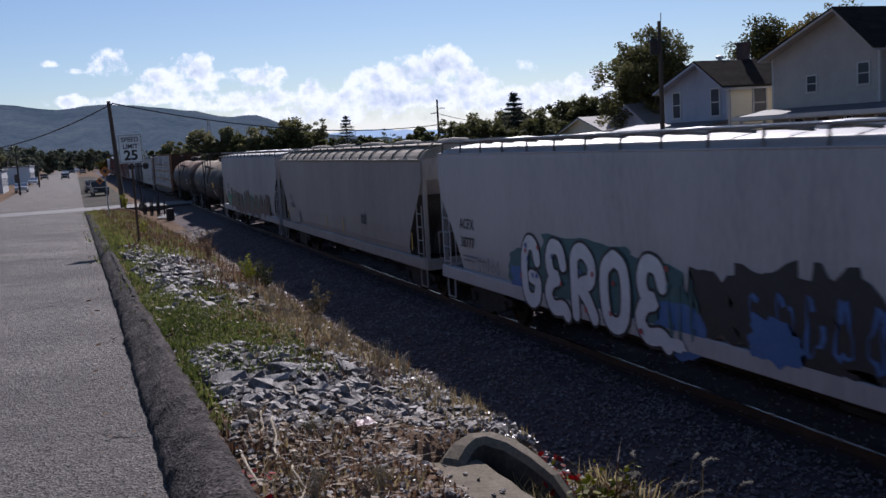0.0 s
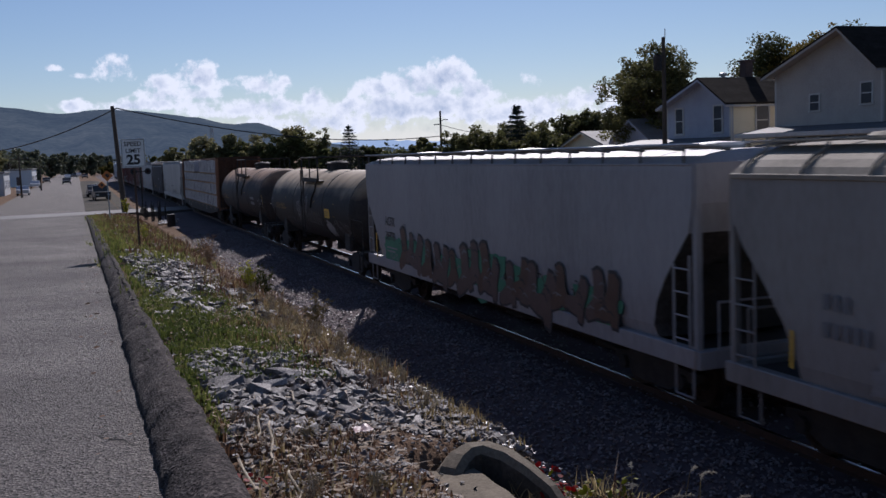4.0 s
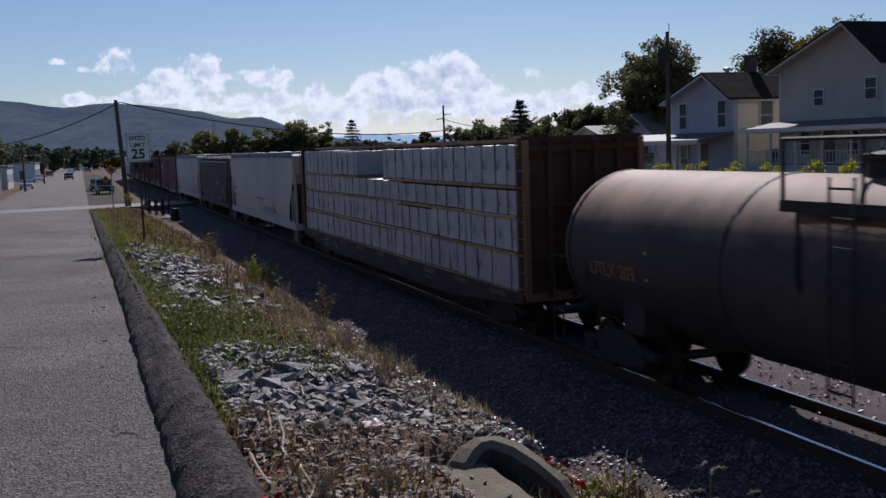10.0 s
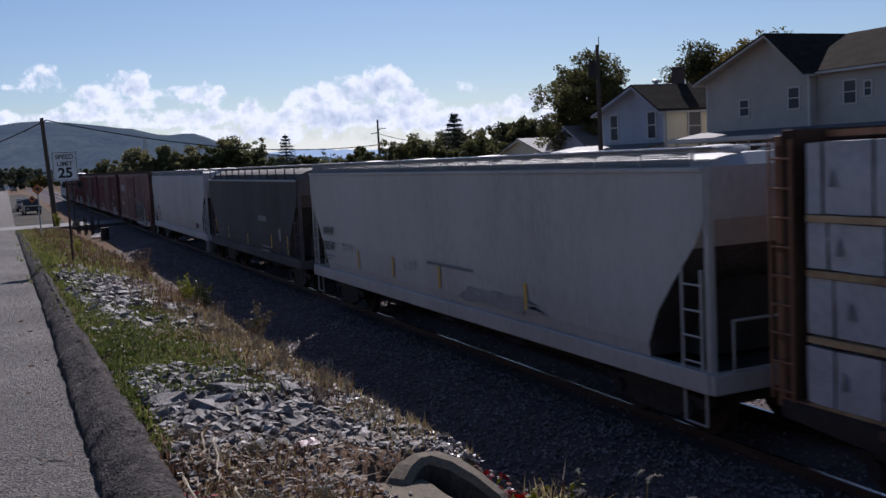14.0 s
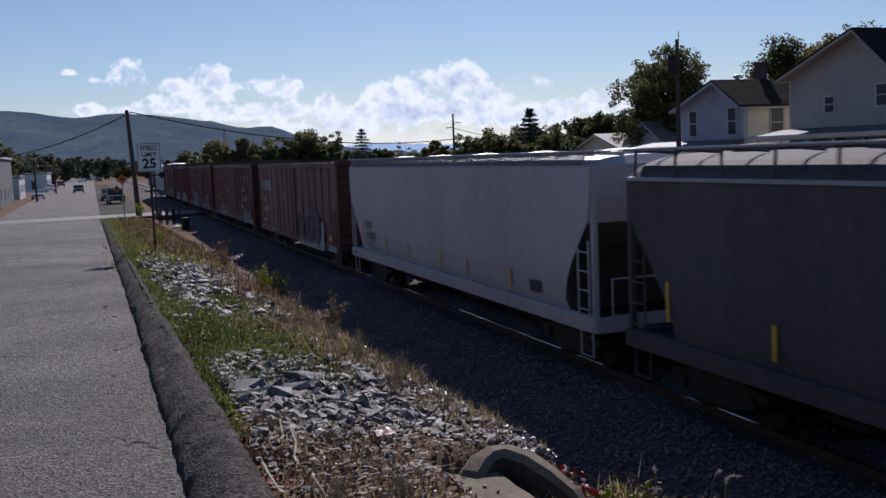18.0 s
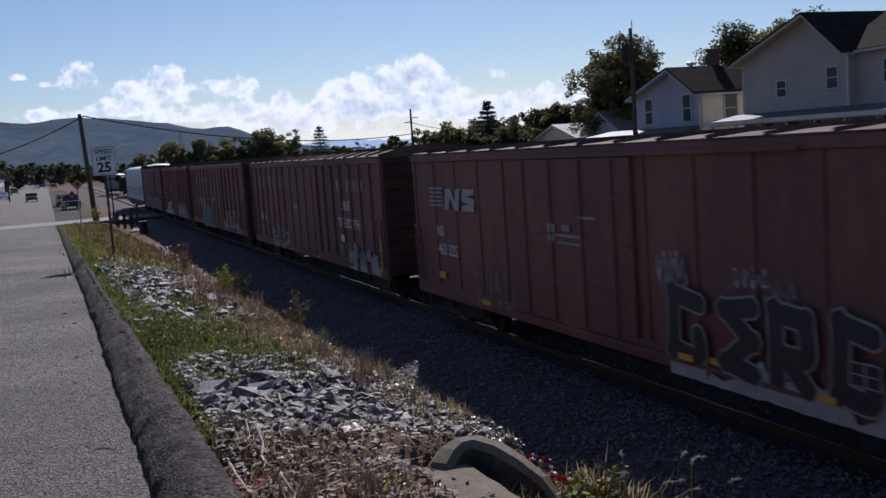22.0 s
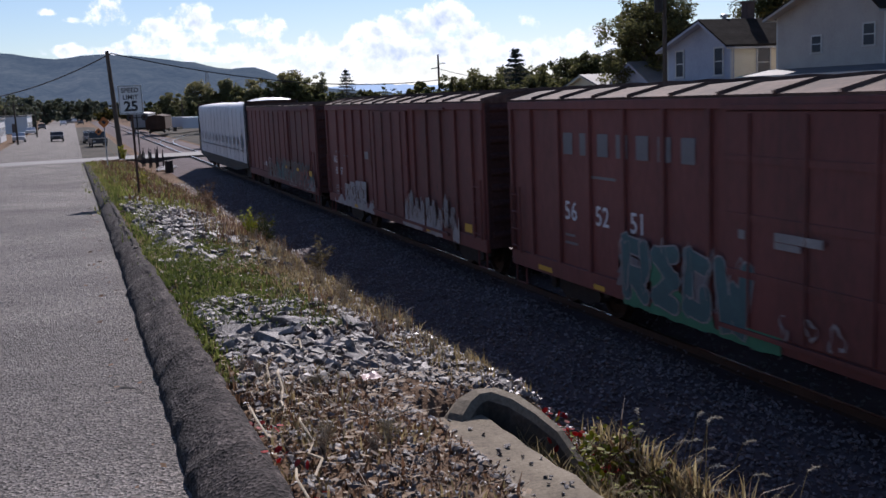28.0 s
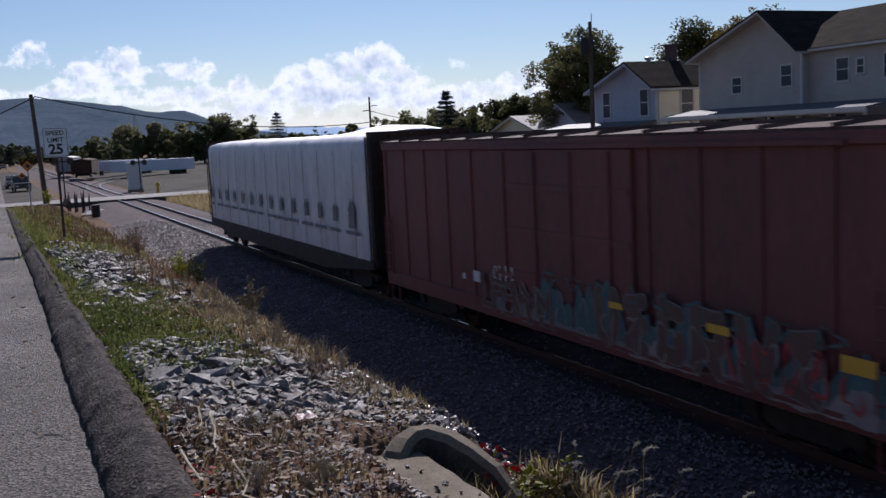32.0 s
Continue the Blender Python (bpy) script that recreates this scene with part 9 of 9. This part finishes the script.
def crossing_signal(x, y, rz, h=3.6):
    t = thing("crossing_signal", "railway crossing signal mast with black lamp discs", "signal", pose(x, y, -0.05, 0, 0, rz), "crossing signals")
    part("mast", bar((0, 0, 0), (0, 0, h), 0.06, 8), DARK_STEEL, t)
    part("base", lathe([(0.3, 0), (0.25, 0.3), (0.1, 0.5)], 8), CONCRETE, t)
    part("lamp_bar", box(-0.75, 0.75, -0.08, -0.0, h - 0.45, h - 0.35), DARK_STEEL, t)
    for s in (-0.6, 0.6):
        disc = part("lamp_disc", lathe([(0.28, -0.12), (0.28, -0.1)], 14, "y"), SIGN_BLACK, t)
        disc.matrix_basis = pose(s, 0, h - 0.4)
        part("lens", lathe([(0.1, -0.18), (0.12, -0.13)], 10, "y"), GLOW_RED, disc)
    return t


crossing_signal(5.07, 88.0, 10, 4.0)
crossing_signal(12.95, 101, -30, 3.4)
hy = thing("yellow_post", "yellow marker post beside the rails", "post", pose(14.7, 102, -0.3))
part("body", lathe([(0.16, 0), (0.16, 0.8), (0.24, 0.82), (0.24, 1.0), (0.14, 1.15)], 10), YELLOW, hy)

# stacked oddments by the line short of the crossing
for k in range(14):
    x, y = 4.7 + 0.13 * k, 80 + 0.9 * (k % 4)
    st = thing("steel_stake", "thin dark stake standing beside the rails", "stake", pose(x, y, -0.4), "stakes")
    part("shaft", box(-0.03, 0.03, -0.03, 0.03, -0.2, 1.2 + 0.2 * (k % 3)), DARK_STEEL, st)
dm = thing("oil_drum", "dark rusty steel drum by the track", "drum", pose(6.2, 74, -0.42))
part("body", lathe([(0.29, 0), (0.3, 0.02), (0.29, 0.3), (0.3, 0.32), (0.29, 0.6), (0.3, 0.88)], 16), DARK_STEEL, dm)
for k in range(4):
    pl = thing("pallet", "pale weathered timber pallet on the ballast", "pallet", pose(6.0 + 0.25 * k, 76 + 1.4 * k, -0.4, 0, 0, 12 * k), "pallets")
    for i in range(6):
        part("board", box(-0.6, 0.6, -0.5 + 0.19 * i, -0.38 + 0.19 * i, 0.11, 0.13), PAINT["pale"], pl)
    for i in (-0.55, 0.0, 0.5):
        part("runner", box(i, i + 0.06, -0.5, 0.58, 0.0, 0.108), DUNNAGE, pl)


def motor_car(label, x, y, z, rz, paint, length=4.4, height=1.45, pickup=False):
    t = thing("parked_car" if not pickup else "pickup_truck", label, "car", pose(x, y, z, 0, 0, rz))
    h, w = length / 2, 0.88
    if pickup:
        prof = [(-h, 0.4), (-h, 1.0), (-0.1, 1.02), (0.0, 1.75), (1.1, 1.75), (1.45, 1.1), (h, 1.0), (h, 0.4)]
    else:
        prof = [(-h, 0.35), (-h, 0.85), (-h * 0.72, 0.98), (-h * 0.45, height), (h * 0.25, height), (h * 0.52, 0.95), (h * 0.95, 0.8), (h, 0.35)]
    part("body", slab(prof, -w, w), paint, t)
    for sy in (-1, 1):
        part("lamp", box(-w + 0.1, -w + 0.4, *sorted((sy * h, sy * (h + 0.02))), 0.62, 0.75), TRIM, t)
        part("lamp", box(w - 0.4, w - 0.1, *sorted((sy * h, sy * (h + 0.02))), 0.62, 0.75), TRIM, t)
    part("window", box(-w + 0.1, w - 0.1, -0.001 - h * 0.44, -h * 0.44 + 0.002, 1.02, 1.35), PANE, t) if not pickup else None
    for sx in (-1, 1):
        part("side_window", box(*sorted((sx * w, sx * (w + 0.005))), -h * 0.38 if not pickup else 0.1, h * 0.25 if not pickup else 1.0, 1.0, height - 0.12 if not pickup else 1.6), PANE, t)
        for sy in (-0.62, 0.62):
            wl = part("wheel", lathe([(0.3, sx * (w - 0.16)), (0.33, sx * (w - 0.14)), (0.33, sx * (w + 0.01)), (0.28, sx * (w + 0.02))], 16, "x"), TYRE, t)
            wl.matrix_basis = pose(0, sy * h, 0.33)
            part("hub", lathe([(0.18, sx * (w + 0.022)), (0.16, sx * (w + 0.03))], 10, "x"), GALV, wl)
    return t


motor_car("silver car parked beside the warehouse", -8.0, 163, -0.02, 0, CAR_WHITE)
motor_car("pale car parked farther down the street", -8.2, 215, -0.02, 0, CAR_WHITE)
motor_car("dark car parked far down the street", -7.6, 270, -0.02, 0, CAR_DARK)
motor_car("dark pickup truck parked past the crossing", 2.5, 126, -0.02, 4, CAR_DARK, 5.2, 1.8, True)
motor_car("dark car parked past the crossing", 1.9, 140, -0.02, 3, CAR_DARK, 4.5)
motor_car("dark car parked past the crossing", 2.0, 150, -0.02, 0, CAR_DARK, 4.5)
for k in range(4):
    motor_car("pale car far down the road", -3 + 1.7 * k, 330 + 30 * (k % 3), -0.02, 0, (CAR_WHITE, CAR_DARK)[k % 2])
DRIVEN = motor_car("dark sedan driving along the road", -5.5, 200, 0, 0, CAR_DARK)
DRIVEN.name = "driven_car"


def shed(label, x0, x1, y0, y1, h, wall, roof, name="building", bays=4):
    t = thing(name, label, "building")
    part("wall", box(x0, x1, y0, y1, -0.3, h, 0.02), wall, t)
    part("roof", box(x0 - 0.2, x1 + 0.2, y0 - 0.2, y1 + 0.2, h, h + 0.25, 0.02), roof, t)
    for k in range(bays):
        yy = lerp(y0, y1, (k + 0.5) / bays)
        w = part("window", box(x1, x1 + 0.03, yy - 0.6, yy + 0.6, 1.0, 2.2), PANE, t)
        part("frame", box(x1, x1 + 0.05, yy - 0.7, yy - 0.6, 0.9, 2.3), TRIM, w)
    part("door", box(lerp(x0, x1, 0.5) - 0.5, lerp(x0, x1, 0.5) + 0.5, y0 - 0.03, y0, 0, 2.1), DOOR_PAINT, t)
    return t


shed("dark block warehouse beside the road", -26, -10.6, 128, 150, 6.0, WALL_DARK, WALL_PALE)
shed("low pale shed with a bright metal roof", -16, -10.8, 166, 180, 3.4, WALL_PALE, TIN)
shed("long white trailer-sided building down the street", -15, -6.0 - 3.5, 235, 262, 3.6, TRAILER, TIN, bays=8)
for k, (x, y, ln) in enumerate(((-12.0, 300, 14), (19.8, 177, 12), (22.5, 160, 13))):
    t = thing("semi_trailer", "white box trailer standing on its wheels", "trailer", pose(x, y, 0, 0, 0, 60 if x > 0 else 0), "trailers")
    part("box_body", box(-1.25, 1.25, -ln / 2, ln / 2, 0.75, 2.5, 0.03), TRAILER, t)
    for sy in (-0.36, -0.28):
        for sx in (-1, 1):
            wl = part("wheel", lathe([(0.45, sx * 0.8), (0.5, sx * 0.84), (0.5, sx * 1.2), (0.4, sx * 1.22)], 14, "x"), TYRE, t)
            wl.matrix_basis = pose(0, sy * ln, 0.5)
    part("landing_leg", box(-0.6, 0.6, ln * 0.3, ln * 0.3 + 0.12, 0, 1.1), DARK_STEEL, t)


def parked_railcar(label, name, x, y, ln, skin, top=4.1):
    t = thing(name, label, "railcar", pose(x, y, 0, 0, 0, -9))
    part("body", box(-1.5, 1.5, -ln / 2, ln / 2, 0.9, top, 0.03), skin, t)
    part("roof", extrude([(-1.55, top), (0, top + 0.28), (1.55, top)], -ln / 2, ln / 2), skin, t)
    for k in range(12):
        yy = lerp(-ln / 2 + 0.2, ln / 2 - 0.2, k / 11)
        part("side_post", box(-1.57, -1.5, yy - 0.06, yy + 0.06, 1.0, top), skin, t)
    for sy in (-1, 1):
        on_mesh("truck", shared("truck", truck_mesh), t, pose(0, sy * (ln / 2 - 2.2), 0))
    return t


parked_railcar("rust-orange low railcar standing on a siding", "parked_boxcar", 13.2, 168, 15, BULK_DARK, 2.9)
parked_railcar("grey hopper standing on a siding", "parked_hopper", 12.2, 190, 16, GREY_CAR, 3.3)

blades("golden_grass", [(x, y, land_z(x, y), rnd.uniform(0.25, 0.7)) for x, y in ((rnd.uniform(13.2, 16.5), rnd.uniform(42, 88)) for _ in range(9000))], STRAW, "tall golden dry grass on the slope past the rails", rnd, width=0.022)
# dry grassy slope past the track and shrubs along the houses' street
blades("roadside_grass", [(x, y, land_z(x, y), rnd.uniform(0.3, 0.9)) for x, y in ((rnd.uniform(14, 27), rnd.uniform(35, 90)) for _ in range(9000))], STRAW, "tall dry grass beyond the track", rnd, width=0.03)
for k, (b, d, e) in enumerate(((33.3, 44, -1.9), (34.9, 44, -1.7), (36.4, 43, -2.0), (38.9, 42, -1.8), (40.4, 42, -2.2), (41.0, 42, -1.9), (42.8, 42, -2.0), (31.5, 46, -2.4), (36.8, 44, -1.9))):
    x, y = at_bearing(b, d)
    z = land_z(x, y)
    sh = thing("shrub", "bright yellow-green shrub in the yard", "shrub", pose(x, y, z), "shrubs")
    h = max(0.5, tall(e + 0.4, d) - z)
    bm = bmesh.new()
    for s in range(6):
        a = s * 1.05
        bar((0, 0, -0.05), (0.3 * math.cos(a), 0.3 * math.sin(a), h * 0.8), 0.02, 5, bm, 0.006)
    part("stem", bm, BARK, sh)
    vs, fs = leaf_cloud([(rnd.gauss(0, 0.22), rnd.gauss(0, 0.22), h * rnd.uniform(0.35, 0.95), 0.28, 34) for _ in range(9)], 0.075, rnd)
    soup("foliage", vs, fs, LIME_LEAF, sh)
# a parked pale car and bins in the yards
x, y = at_bearing(29.5, 52)
motor_car("silver car parked in front of the houses", x, y, land_z(x, y), 0, CAR_WHITE)
x, y = at_bearing(25.5, 66)
motor_car("white car parked in front of the cottages", x, y, land_z(x, y), 0, CAR_WHITE)
# the radio mast behind the crossing
x, y = at_bearing(7.3, 420)
ms = thing("radio_mast", "thin pale lattice mast rising beyond the trees", "mast", pose(x, y, 0))
hm = tall(1.9, 420)
for sx, sy in ((-1, -1), (1, -1), (0, 1)):
    part("leg", bar((sx * 1.6, sy * 1.2, 0), (sx * 0.4, sy * 0.3, hm), 0.14, 5), GALV, ms)
for k in range(10):
    z0 = hm * k / 10
    w0 = lerp(1.6, 0.4, k / 10)
    part("brace", pipe([(-w0, -w0 * 0.75, z0), (w0, -w0 * 0.75, z0 + hm / 10)], 0.07, 4), GALV, ms)


# ---- what moves ----


def motions():
    times = [0, 2, 4, 8, 12, 16, 20, 24, 28, 30, 32]
    for one, y0 in CARS:
        walk(one, [(t, pose(TRACK_X, y0 - travelled(t), 0)) for t in times])
    walk(DRIVEN, [(t, pose(-2.5, 257 - 3.6 * t, -0.02)) for t in (0, 8, 16, 24, 32)])
    for ws, dy in WHEELSETS:
        walk(ws, [(k / 13, pose(0, dy, 0.457, math.degrees(travelled(k / 13) / 0.457) % 360)) for k in range(417)])


motions()
